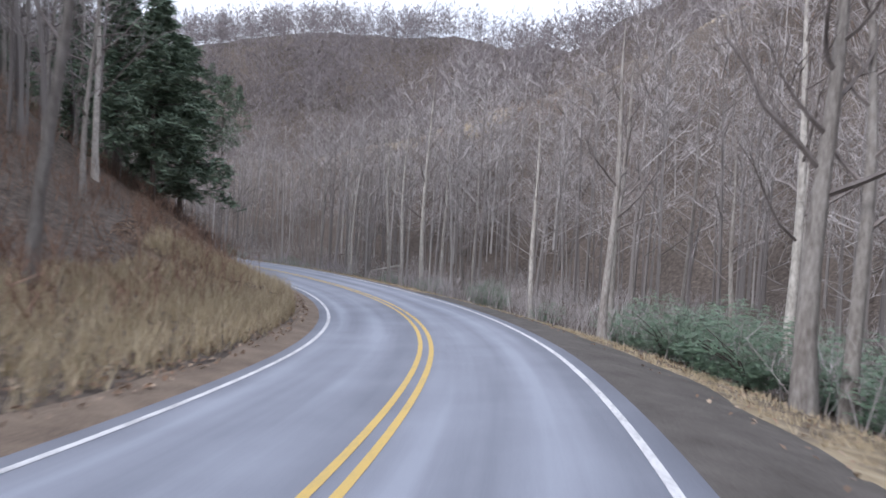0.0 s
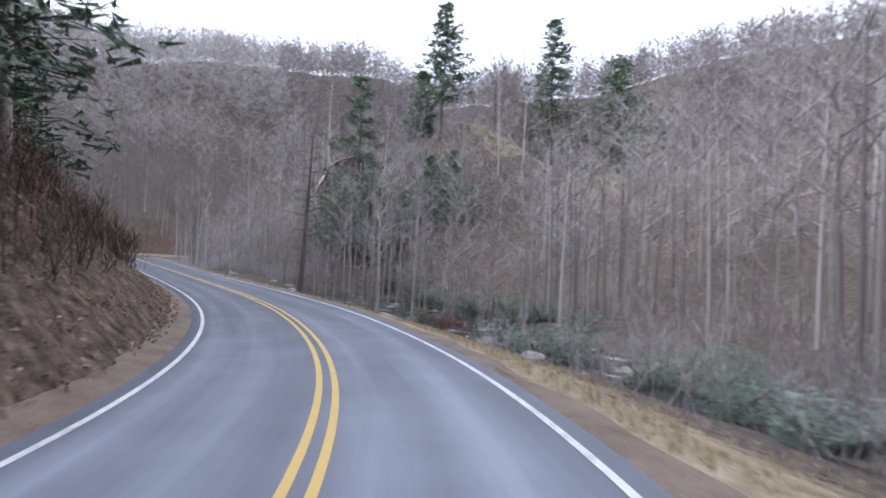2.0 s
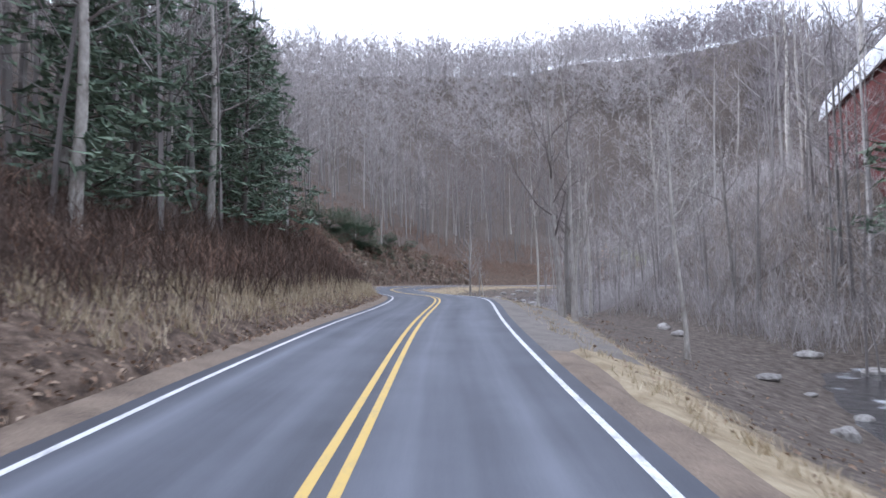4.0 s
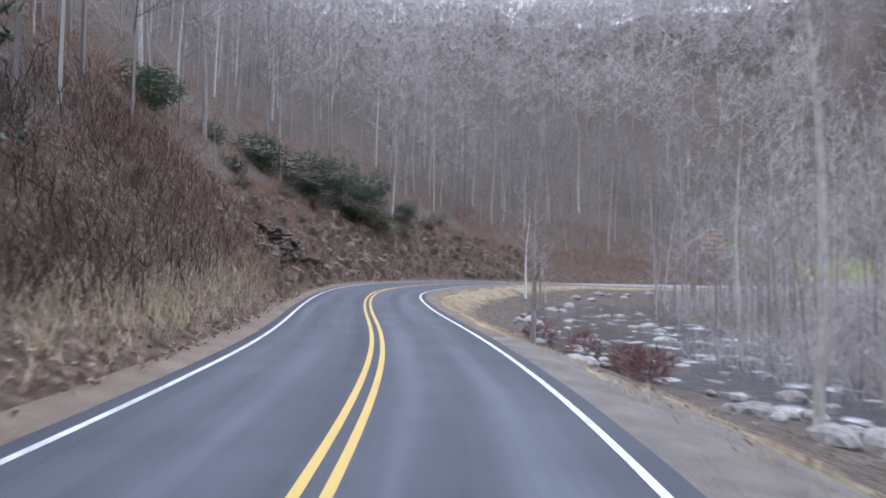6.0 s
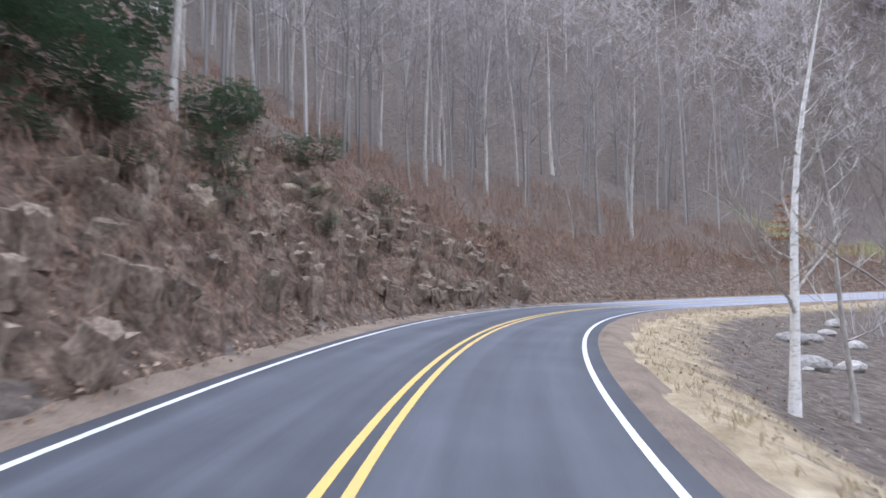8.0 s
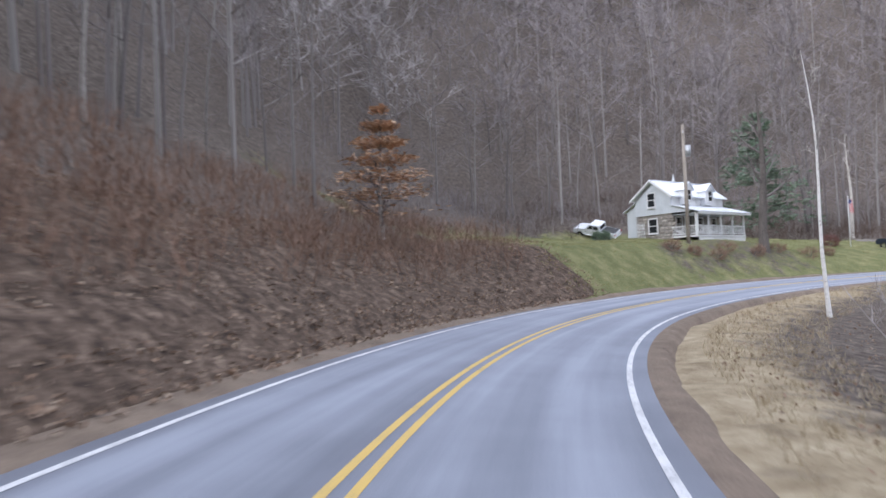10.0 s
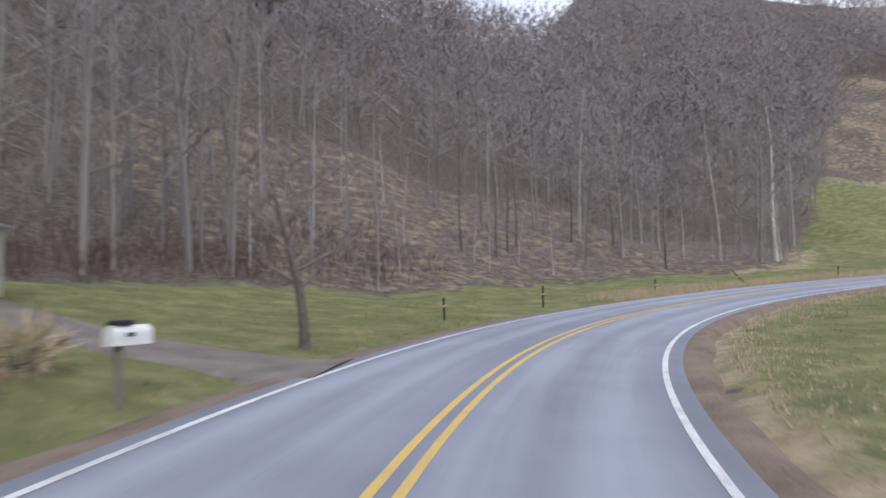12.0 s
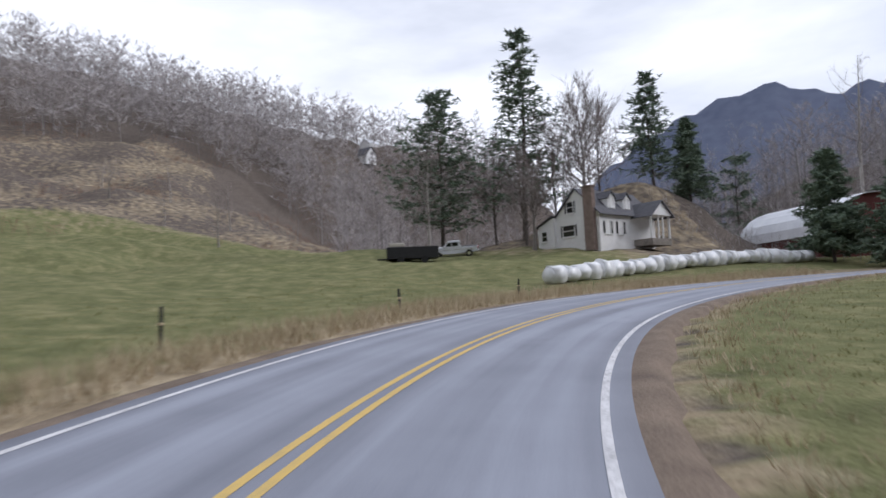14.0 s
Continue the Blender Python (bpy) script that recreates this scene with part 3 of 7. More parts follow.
def covers(s, o, side, valley=1.0):
    """How much turf and how much straw covers the ground, beside a station."""
    left, right = side < 0, side > 0
    back = np.interp(s, [318, 352, 364, 376, 392], [26, 25, 17, 13, 12])
    lawn = np.where(left & (s > 318) & (s < 392), soft(s, 319, 330) * (1 - soft(o, back, back + 6)), 0)
    edge = np.interp(s, [392, 402, 424, 430, 438], [12, 13, 13, 14, 86])
    field = np.where(left & (s >= 382), soft(s, 382, 394) * (1 - soft(o, edge, edge + 6)), 0)
    inner = np.where(right & (s > 332), soft(s, 336, 360) * soft(o, 0.2, 1.0) * (1 - soft(o, 24, 30)), 0)
    slump = soft(s, 338, 342) * (1 - soft(s, 356, 361)) * (1 - soft(o, 5, 7.5)) * soft(o, 0.8, 1.6)
    lawn = lawn * (1 - 0.5 * slump)
    turf = np.maximum(np.maximum(lawn, field), inner) * valley
    straw = np.where(right & (s > 92) & (s < 342), (1 - soft(o, 2.5, 5)) * 0.75, 0)
    straw = np.maximum(straw, np.where(right & (s <= 92), (1 - soft(o, 2.5, 6)) * 0.75, 0))
    straw = np.maximum(straw, np.where(right & (s >= 342), (1 - soft(o, 1.0, 2.6)) * 0.6, 0))
    straw = np.maximum(straw, np.where(left & (s > 398), soft(s, 398, 408) * (1 - soft(o, 1.5, 4.0)) * 0.85, 0))
    return turf, straw


turf_v, straw_v = covers(gs, go, gside, 1 - (gx.ravel() > -200) * (1 - soft(gy.ravel(), 97, 103)))
hb, hr, hw = hill_frame(gx.ravel(), gy.ravel())
edge_r = np.interp(hb, [-135, -128, -118, -111, -100, -90, -62, -50], [60, 66, 74, 84, 98, 108, 104, 90])
meadow = (hb < -30) & (hb > -145) & (gnear > 14) & (hr < 204)
turf_v = np.where(meadow, np.where(hr < 60, turf_v, 1 - soft(hr, edge_r, edge_r + 5)), turf_v)
patchy = 0.4 + 0.06 * np.sin(hr * 0.33 + 2.2 * np.sin(hb * 0.21)) + 0.06 * np.sin(hb * 0.47 + 1.6 * np.sin(hr * 0.11))
turf_v = np.where((gs > 396) & (gside < 0) & (go > 13), turf_v * (1 - soft(grove_side(gx.ravel(), gy.ravel()) + 2 * lumps(gx.ravel(), gy.ravel()), -1, 3)), turf_v)
straw_v = np.where((gs > 396) & (gs < 440) & (gside < 0) & (go > 11) & (np.abs(grove_side(gx.ravel(), gy.ravel()) - 1) < 3), 0.55, straw_v)
straw_v = np.where(meadow & (grove_side(gx.ravel(), gy.ravel()) < 0) & (hr > edge_r - 4) & ((hw > 0.4) & ~((hb < -96) & (hr > 148)) | (hb < -118) & ((gy.ravel() > 113) | (gx.ravel() < -110) & (gy.ravel() > 106))), patchy, straw_v)
straw_v = np.where((gs > 394) & (gs < 440) & (gside < 0) & (go > 12) & (go < 48) & (turf_v < 0.5), 0.37, straw_v)
straw_v = np.where((gx.ravel() > -132) & (gx.ravel() < -108) & (gy.ravel() > 106) & (gy.ravel() < 117), 0.5, straw_v)
for key, vals in (("turf", turf_v), ("straw", straw_v)):
    ground_mesh.attributes.new(key, "FLOAT", "POINT").data.foreach_set("value", vals.astype(np.float32))
tagged(new("ground", ground_mesh), "valley ground of brown leaf litter, winter turf and dry straw", "ground", kind="structure")


def ribbon(name, s0, s1, offsets, lifts, mat, label, category, uv=False, step=1.0, follow=False, wave=0.0, parent=None, level=False):
    """A strip along the road from station s0 to s1, through the given offsets to the right, lifted over the road's plane or the ground."""
    n = int(round((s1 - s0) / step)) + 1
    ss = np.linspace(s0, s1, n)
    h, rx, ry = np.interp(ss, STATION, HEADING), np.interp(ss, STATION, ROAD_X), np.interp(ss, STATION, ROAD_Y)
    rz, tl = np.interp(ss, STATION, ROAD_Z), np.interp(ss, STATION, ROAD_TILT)
    cols = []
    for d, lift in zip(offsets, lifts):
        dd = d + (wave if abs(d) > 3.9 else 0) * np.sin(ss * 0.9 + d) * np.sin(ss * 0.37)
        x, y = rx + dd * np.cos(h), ry + dd * np.sin(h)
        z = rz + (0 if level else tl * dd)
        if follow:
            z, _ = beside(ss, np.abs(dd), np.full(n, 1.0 if d > 0 else -1.0))
            if abs(d) > 3.6:
                z[[0, -1]] -= 0.6     # the ends sink into the ground
        cols.append(np.stack([x, y, z + lift], 1))
    k = len(offsets)
    verts = np.stack(cols, 1).reshape(-1, 3)
    i = (np.arange(n - 1)[:, None] * k + np.arange(k - 1)).ravel()
    me = mesh_from(name, verts, np.stack([i, i + 1, i + k + 1, i + k], 1), [mat], smooth=True)
    if uv:
        flat = np.stack([np.tile(offsets, n), np.repeat(ss, k)], 1)
        layer = me.uv_layers.new(name="UVMap")
        li = np.empty(len(me.loops), np.int32)
        me.loops.foreach_get("vertex_index", li)
        layer.data.foreach_set("uv", flat[li].astype(np.float32).ravel())
    ob = new(name, me)
    if parent:
        ob.parent = parent
        return ob
    return tagged(ob, label, category, kind="structure")


road = ribbon("road", 0, ROAD_END, [-3.85, -3.6, -2.6, -1.3, 0, 1.3, 2.6, 3.6, 3.85], [-.3, 0, 0, 0, 0, 0, 0, 0, -.3], ASPHALT, "grey worn two-lane asphalt road", "road", uv=True, step=1.0)
for d, mat in ((-LANE, PAINT_WHITE), (LANE, PAINT_WHITE), (-0.145, PAINT_YELLOW), (0.145, PAINT_YELLOW)):
    w = 0.06
    ribbon("road_line", 0, ROAD_END, [d - w, d + w], [0.006, 0.006], mat, "worn white edge line painted on asphalt" if mat is PAINT_WHITE else "worn yellow centre line painted on asphalt", "road line", step=1.0)
# shoulders: dirt and gravel at the pavement's edge
ribbon("shoulder", 322, ROAD_END, [-4.4, -4.15, -3.9, -3.7, -3.5], [-.3, .0, .01, .01, -.02], DIRT, "thin dirt edge between turf and road", "shoulder", follow=True, wave=0.15)
ribbon("shoulder", 0, 324, [-4.9, -4.5, -4.2, -3.9, -3.5], [-.3, .01, .03, .02, -.02], DIRT, "brown dirt shoulder with leaves", "shoulder", follow=True, wave=0.25)
ribbon("shoulder", 47, 146, [3.5, 3.8, 4.0, 4.3, 4.9], [-.02, .02, .03, .01, -.3], DIRT, "brown dirt shoulder with dry grass", "shoulder", follow=True, wave=0.25)
ribbon("shoulder", 0, 49, [3.5, 4.5, 5.4, 6.2, 7.2], [-.02, .03, .04, .05, -.2], GRAVEL_DARK, "dark gravel lay-by beside the road", "shoulder", follow=True, wave=0.3)
ribbon("shoulder", 146, 196, [3.5, 4.5, 5.6, 6.4, 7.2], [-.02, .03, .04, .05, -.25], GRAVEL, "grey gravel lay-by beside the road", "shoulder", follow=True, wave=0.3)
ribbon("shoulder", 194, 293, [3.5, 3.8, 4.0, 4.3, 4.8], [-.02, .02, .03, .01, -.3], DIRT, "brown dirt shoulder with dry grass", "shoulder", follow=True, wave=0.25)
ribbon("shoulder", 291, ROAD_END, [3.5, 3.7, 3.9, 4.1, 4.4], [-.02, .02, .03, .01, -.3], DIRT, "bare dirt shoulder inside the bend", "shoulder", follow=True, wave=0.12)

# ---------------------------------------------------------------- trees
rng = np.random.default_rng(7)


def tube(path, radii, sides):
    """A tapered tube along a path: its points and triangles."""
    path, radii = np.asarray(path, float), np.asarray(radii, float)
    t = np.gradient(path, axis=0)
    t /= np.linalg.norm(t, axis=1)[:, None] + 1e-9
    ref = np.where(np.abs(t[:, 2:3]) > 0.9, [[1.0, 0, 0]], [[0, 0, 1.0]])
    u = np.cross(t, ref)
    u /= np.linalg.norm(u, axis=1)[:, None] + 1e-9
    v = np.cross(t, u)
    a = np.arange(sides) / sides * 2 * np.pi
    pts = (path[:, None] + radii[:, None, None] * (np.cos(a)[None, :, None] * u[:, None] + np.sin(a)[None, :, None] * v[:, None])).reshape(-1, 3)
    n = len(path)
    i = (np.arange(n - 1)[:, None] * sides + np.arange(sides)).ravel()
    j = (np.arange(n - 1)[:, None] * sides + (np.arange(sides) + 1) % sides).ravel()
    return pts, np.concatenate([np.stack([i, j, j + sides], 1), np.stack([i, j + sides, i + sides], 1)])


def gather(parts):
    vs, fs, n = [], [], 0
    for v, f in parts:
        vs.append(v)
        fs.append(f + n)
        n += len(v)
    return np.concatenate(vs), np.concatenate(fs)


def limb_path(start, direction, length, n, lift, r):
    p, d = [np.array(start, float)], np.array(direction, float)
    for _ in range(n):
        d = d + r.normal(0, 0.16, 3) + [0, 0, lift]
        d /= np.linalg.norm(d)
        p.append(p[-1] + d * length / n)
    return np.array(p)


def bare_tree(height, girth, seed, limbs=16, subs=6, twigs=4, first=0.38, lean=0.03, sides=7, spread=0.26, tw=0.009):
    """A leafless tree: trunk, and crown of limbs, branches and twigs."""
    r = np.random.default_rng(seed)
    n = 8
    zz = np.linspace(0, 1, n + 1)
    bend = r.normal(0, lean, 2)
    path = np.stack([height * (bend[0] * zz ** 1.5 + 0.008 * np.sin(zz * 7 + seed)), height * (bend[1] * zz ** 1.5 + 0.008 * np.cos(zz * 6 + seed)), zz * height], 1)
    rad = girth * (1 - zz) ** 0.8 * 0.9 + girth * 0.06
    rad[0] *= 1.35
    path[0, 2] -= 0.4
    trunk = tube(path, rad, sides)
    crown = []
    for k in range(limbs):
        f = first + (0.97 - first) * (k + r.random() * 0.8) / limbs
        base = np.array([np.interp(f, zz, path[:, c]) for c in range(3)])
        az = k * 2.4 + r.normal(0, 0.5)
        up = 0.45 + 0.9 * f * r.random()
        d = np.array([math.cos(az), math.sin(az), up])
        length = height * spread * (1.15 - f * 0.75) * (0.6 + 0.7 * r.random())
        lp = limb_path(base, d / np.linalg.norm(d), length, 4, 0.10, r)
        lr = np.interp(f, zz, rad) * 0.45
        crown.append(tube(lp, np.linspace(lr, lr * 0.25, 5), 4))
        for m in range(subs):
            g = 0.25 + 0.75 * (m + r.random()) / subs
            b0 = np.array([np.interp(g * 4, range(5), lp[:, c]) for c in range(3)])
            sd = (lp[-1] - lp[0]) / length + r.normal(0, 0.55, 3) + [0, 0, 0.25]
            sp = limb_path(b0, sd / np.linalg.norm(sd), length * 0.45 * (0.5 + r.random() * 0.6), 2, 0.12, r)
            sr = max(lr * 0.3, 0.012)
            crown.append(tube(sp, [sr, sr * 0.6, sr * 0.3], 3))
            for w in range(twigs):
                b1 = sp[0] + (sp[-1] - sp[0]) * (0.3 + 0.7 * r.random())
                td = (sp[-1] - sp[0]) / (np.linalg.norm(sp[-1] - sp[0]) + 1e-6) + r.normal(0, 0.6, 3) + [0, 0, 0.2]
                td = td / np.linalg.norm(td) * length * 0.24 * (0.5 + r.random())
                crown.append((np.array([b1 + [tw, 0, 0], b1 + [-tw, tw, 0], b1 + [-tw, -tw, 0], b1 + td]), np.array([[0, 1, 3], [1, 2, 3], [2, 0, 3]])))
    return trunk, gather(crown)


def place_tree(proto, x, y, scale=1.0, turn=None, group="", sink=0.15, label=""):
    ob = copy_thing(proto, Matrix.Translation((x, y, ground_z(x, y) - sink)) @ Matrix.Rotation(turn if turn is not None else random.uniform(0, 6.28), 4, "Z"))
    ob.scale = (scale, scale, scale * random.uniform(0.93, 1.08))
    if label:
        ob["label"] = label
    return ob


def tree_thing(trunk, crown, trunk_mat, crown_mat, label, group, category="tree", crown_name="crown"):
    """A tree at the origin: an empty with its trunk and crown."""
    e = new("tree")
    for name, (v, f), mat in (("trunk", trunk, trunk_mat), (crown_name, crown, crown_mat)):
        me = mesh_from(name, v, f, [mat], smooth=(name == "trunk"))
        new(name, me).parent = e
    tagged(e, label, category, group)
    return e


PROTOS = []
for k in range(7):
    pale = k in (2, 5)
    t, c = bare_tree(15 + 2.2 * (k % 4), 0.17 + 0.035 * (k % 3), 20 + k, limbs=14, subs=5, twigs=3, tw=0.011, first=0.42 if k % 2 else 0.3, spread=0.2 + 0.02 * (k % 3))
    PROTOS.append(tree_thing(t, c, BARK_PALE if pale else BARK, TWIG, "bare deciduous tree with pale bark in winter" if pale else "bare grey deciduous tree in winter woods", "bare roadside trees"))
for k in range(3):
    t, c = bare_tree(8 + k, 0.07, 60 + k, limbs=11, subs=4, twigs=4, first=0.2, lean=0.08, spread=0.24)
    PROTOS.append(tree_thing(t, c, BARK_PALE if k == 1 else BARK, TWIG, "thin bare sapling leaning in the winter woods", "bare saplings"))


def woods_template(seed, limbs=12, branches=5, twigs=3, width=0.02, fine=0.012, rings=5, sides=4, solid=True, first=0.26):
    """A leafless woodland tree: trunk, rising limbs, branches off them and sprays of fine twigs."""
    r = np.random.default_rng(seed)
    h = 15 + 5 * r.random()
    zz = np.linspace(0, 1, rings)
    bend = r.normal(0, 0.05, 2)
    path = np.stack([h * bend[0] * zz ** 1.5, h * bend[1] * zz ** 1.5, zz * h], 1)
    g = (0.075 + 0.08 * r.random()) * (1 if solid else 0.75)
    trunk = tube(path, g * (1 - zz) ** 0.8 + 0.015, sides)
    parts_v, parts_f, kinds, n = [trunk[0]], [trunk[1]], [np.zeros(len(trunk[1]), int)], len(trunk[0])

    def spike(base, way, half_width):
        nonlocal n
        side = np.cross(way, r.normal(0, 1, 3))
        side = side / (np.linalg.norm(side) + 1e-9) * half_width
        parts_v.append(np.array([base + side, base - side, base + way]))
        parts_f.append(np.array([[n, n + 1, n + 2]]))
        kinds.append(np.ones(1, int))
        n += 3

    for k in range(limbs):
        f = first + (0.98 - first) * (k + r.random()) / limbs
        az, up = k * 2.4 + r.normal(0, .4), 0.3 + 0.85 * f
        d = np.array([math.cos(az), math.sin(az), up])
        d /= np.linalg.norm(d)
        ln = h * 0.27 * (1.2 - 0.75 * f) * (0.6 + 0.7 * r.random())
        base = np.array([np.interp(f, zz, path[:, c]) for c in range(3)])
        tip = base + d * ln + r.normal(0, 0.1 * ln, 3)
        if solid:
            v, fc = tube(np.array([base, tip]), [0.04, 0.012], 3)
            parts_v.append(v)
            parts_f.append(fc + n)
            kinds.append(np.zeros(len(fc), int))
            n += len(v)
        else:
            spike(base, tip - base, 0.06)
        for _ in range(branches):
            b = base + (tip - base) * (0.2 + 0.8 * r.random())
            way = d + r.normal(0, 0.5, 3) + [0, 0, 0.3]
            way = way / np.linalg.norm(way) * ln * 0.5 * (0.5 + r.random())
            spike(b, way, width)
            for _ in range(twigs):
                tw = way / np.linalg.norm(way) + r.normal(0, 0.55, 3) + [0, 0, 0.2]
                spike(b + way * (0.25 + 0.7 * r.random()), tw / np.linalg.norm(tw) * ln * 0.3 * (0.5 + r.random()), fine)
    return np.concatenate(parts_v), np.concatenate(parts_f), np.concatenate(kinds)


WOODS = [woods_template(300 + k) for k in range(8)]
MID_WOODS = [woods_template(320 + k, 11, 4, 4, 0.06, 0.046, 4, 3, False, 0.2) for k in range(8)]
FAR_WOODS = [woods_template(340 + k, 10, 4, 3, 0.115, 0.092, 3, 3, False, 0.1) for k in range(8)]


def woods(name, points, label, lo=0.55, hi=1.2, models=WOODS, mats=(WOODS_BARK, WOODS_TWIG_HAZY)):
    """Woods too many to count: one mesh of leafless trees at the given points."""
    vs, fs, ks, n = [], [], [], 0
    z, _ = ground_heights(points[:, 0], points[:, 1])
    for (x, y), zz in zip(points, z):
        v, f, k = models[rng.integers(len(models))]
        a, s = rng.random() * 6.28, rng.uniform(lo, hi)
        c, d = math.cos(a) * s, math.sin(a) * s
        vs.append(np.stack([v[:, 0] * c - v[:, 1] * d + x, v[:, 0] * d + v[:, 1] * c + y, v[:, 2] * s + zz - 0.1], 1))
        fs.append(f + n)
        ks.append(k)
        n += len(v)
    me = mesh_from(name, np.concatenate(vs), np.concatenate(fs), list(mats), np.concatenate(ks))
    return tagged(new(name, me), label, "woods", kind="stuff")


def wooded(s, o, side, x=None, y=None):
    """Where the woods stand, by station and distance out."""
    left = side < 0
    start = np.where(left, np.interp(s, [0, 60, 150, 215, 300, 317, 328, 350, 366, 385, 405, 420, 429, 435, 446, 465, 480, 506], [6, 6, 7, 9, 7, 7, 33, 29, 24, 18, 17, 15, 16, 80, 125, 128, 100, 70]),
                     np.interp(s, [0, 60, 95, 110, 240, 290, 320, 345, 506], [9, 9, 20, 22, 22, 12, 22, 30, 32]))
    if x is not None:
        hb, hr, hw = hill_frame(x, y)
        start = np.where((hb < -58) & (hb > -150) & (hr > 58) & (hw > 0.35), np.where((grove_side(x, y) > 0) | (hr > np.interp(hb, [-140, -128, -126, -118, -111, -100, -62], [999, 999, 400, 155, 178, 196, 190])), -1, 999), start)
        start = np.where(left & (s > 410) & (s < 470) & (hr < 70), np.where(grove_side(x, y) > 0, 14, 999), start)
        start = np.where(left & (s > 404) & (s < 480) & (hr >= 70) & (grove_side(x, y) > 0), 14, start)
    slope = (x > -215) & (x < -70) & (y > 80) & (y < 98) | (x > -80) & (x < -25) & (y > 96) & (y < 112) if x is not None else False
    return (o > start) | slope


def near_road(x, y):
    s, d, side = along(x, y)
    return s, d - HALF, side


# woods further off: scattered over the slopes, thinner with distance
cand = rng.uniform([-470, -40], [150, 405], (210000, 2))
cs, co_, cside = near_road(cand[:, 0], cand[:, 1])
ok = wooded(cs, co_, cside, cand[:, 0], cand[:, 1]) & (co_ > np.where((cside < 0) & (cs > 55) & (cs < 215), 8, 13))
dens = np.interp(co_, [10, 20, 40, 70, 110, 170, 250, 330, 400], [0.1, 0.075, 0.07, 0.05, 0.036, 0.034, 0.032, 0.0, 0.0]) * np.where((cside < 0) & (cs > 394) & (co_ < 45), 0.3, 1) * np.where((cside < 0) & (cs < 60), np.interp(co_, [50, 80], [1, 0.1]), 1) * np.where((cs < 290) & (cside < 0), co_ < 300, 1) * np.where(co_ > 85, 1.15, 0.9) * np.where((cside < 0) & (cs > 78) & (cs < 212) & (co_ < 42), 1.6, 1) * np.where((cside > 0) & (cs > 97) & (cs < 262) & (co_ < 60), 0.8, 1) * np.where((cand[:, 0] > -138) & (cand[:, 0] < -92) & (cand[:, 1] > np.where(cand[:, 0] > -113, 112, 98)) & (cand[:, 1] < 135), 0, 1) * np.where(cand[:, 0] < -330, (cand[:, 1] < 290) * 1.0, 1) * np.where((cand[:, 0] < -300) & (co_ > 75) & (co_ < 150), 1.5, 1) * np.where((cside > 0) & (cs > 330), 0.3, 1) * np.where((cand[:, 0] > -215) & (cand[:, 0] < -70) & (cand[:, 1] > 80) & (cand[:, 1] < 98), 2.6, 1) * np.where((cand[:, 0] > -80) & (cand[:, 0] < -25) & (cand[:, 1] > 92) & (cand[:, 1] < 112), 2.2, 1)
dens = np.where((cand[:, 0] > 62) & (cand[:, 0] < 88) & (np.abs(cand[:, 1] - 75.5 - (82 - cand[:, 0]) * 0.36) < 5), 0, dens)     # the clearing below a house
keep = ok & (rng.random(len(cand)) < dens)
far_pts = cand[keep]
far_off = co_[keep] > 42
# the western slope is left out and keeps the pale haze-toned twigs
high = far_off & (cs[keep] > 300) & (cside[keep] < 0) & ~((far_pts[:, 0] < -290) & (far_pts[:, 1] < 150))
upper = ~far_off & (cs[keep] > 285) & (cside[keep] < 0)
middle = far_off & (co_[keep] < 75)
distant = co_[keep] >= 75
right_bank = (cside[keep] > 0) & (cs[keep] > 97) & (cs[keep] < 262) & (co_[keep] < 80)
entry = (cside[keep] > 0) & (cs[keep] <= 97)
near = ~far_off & ~upper
woods("winter_woods", far_pts[near & ~right_bank & ~entry], "grey leafless winter woods on the valley slopes", 0.75, 1.25)
woods("winter_woods", far_pts[near & entry], "tall grey leafless woods beside the lay-by", 0.8, 1.3)
screen = right_bank & (far_pts[:, 1] > 86) & (far_pts[:, 0] < -60) & (far_pts[:, 0] > -140)
woods("winter_woods", far_pts[right_bank & ~screen], "low grey leafless woods across the stream", 0.32, 0.62)
woods("winter_woods", far_pts[screen], "grey leafless woods on the rise across the stream", 0.7, 1.0)
woods("winter_woods", far_pts[upper], "dark grey-brown leafless woods behind the house and field", 0.7, 1.2, mats=(FAR_BARK, FAR_TWIG))
woods("winter_woods", far_pts[middle & ~high & ~right_bank], "grey leafless winter woods covering the valley sides", 0.75, 1.25, MID_WOODS)
woods("winter_woods", far_pts[middle & high], "dark grey-brown leafless woods on the lower hill", 0.7, 1.2, MID_WOODS, (FAR_BARK, FAR_TWIG))
woods("winter_woods", far_pts[distant & ~high], "grey leafless winter woods on the far slopes", 0.8, 1.25, FAR_WOODS)
woods("winter_woods", far_pts[distant & high], "dark grey-brown leafless woods on the high hill", 0.8, 1.25, FAR_WOODS, (FAR_BARK, FAR_TWIG))

# trees nearest the road: each a thing of its own
cand = rng.uniform([-330, -30], [45, 250], (9000, 2))
cs, co_, cside = near_road(cand[:, 0], cand[:, 1])
ok = wooded(cs, co_, cside, cand[:, 0], cand[:, 1]) & (co_ <= 24)
chosen = []
for (x, y), s, o in zip(cand[ok], cs[ok], co_[ok]):
    if all((x - a) ** 2 + (y - b) ** 2 > 9.5 for a, b, _ in chosen):
        chosen.append((x, y, s))
    if len(chosen) >= 175:
        break
for k, (x, y, s) in enumerate(chosen):
    valley = 92 < s < 250 and y > 78
    if valley and k % 2 or (x + 270) ** 2 + (y - 103.5) ** 2 < 16:
        continue
    proto = PROTOS[k % 7] if rng.random() < (0.1 if valley else 0.68) else PROTOS[7 + k % 3]
    place_tree(proto, x, y, rng.uniform(0.6, 0.8) if valley else rng.uniform(0.85, 1.2))
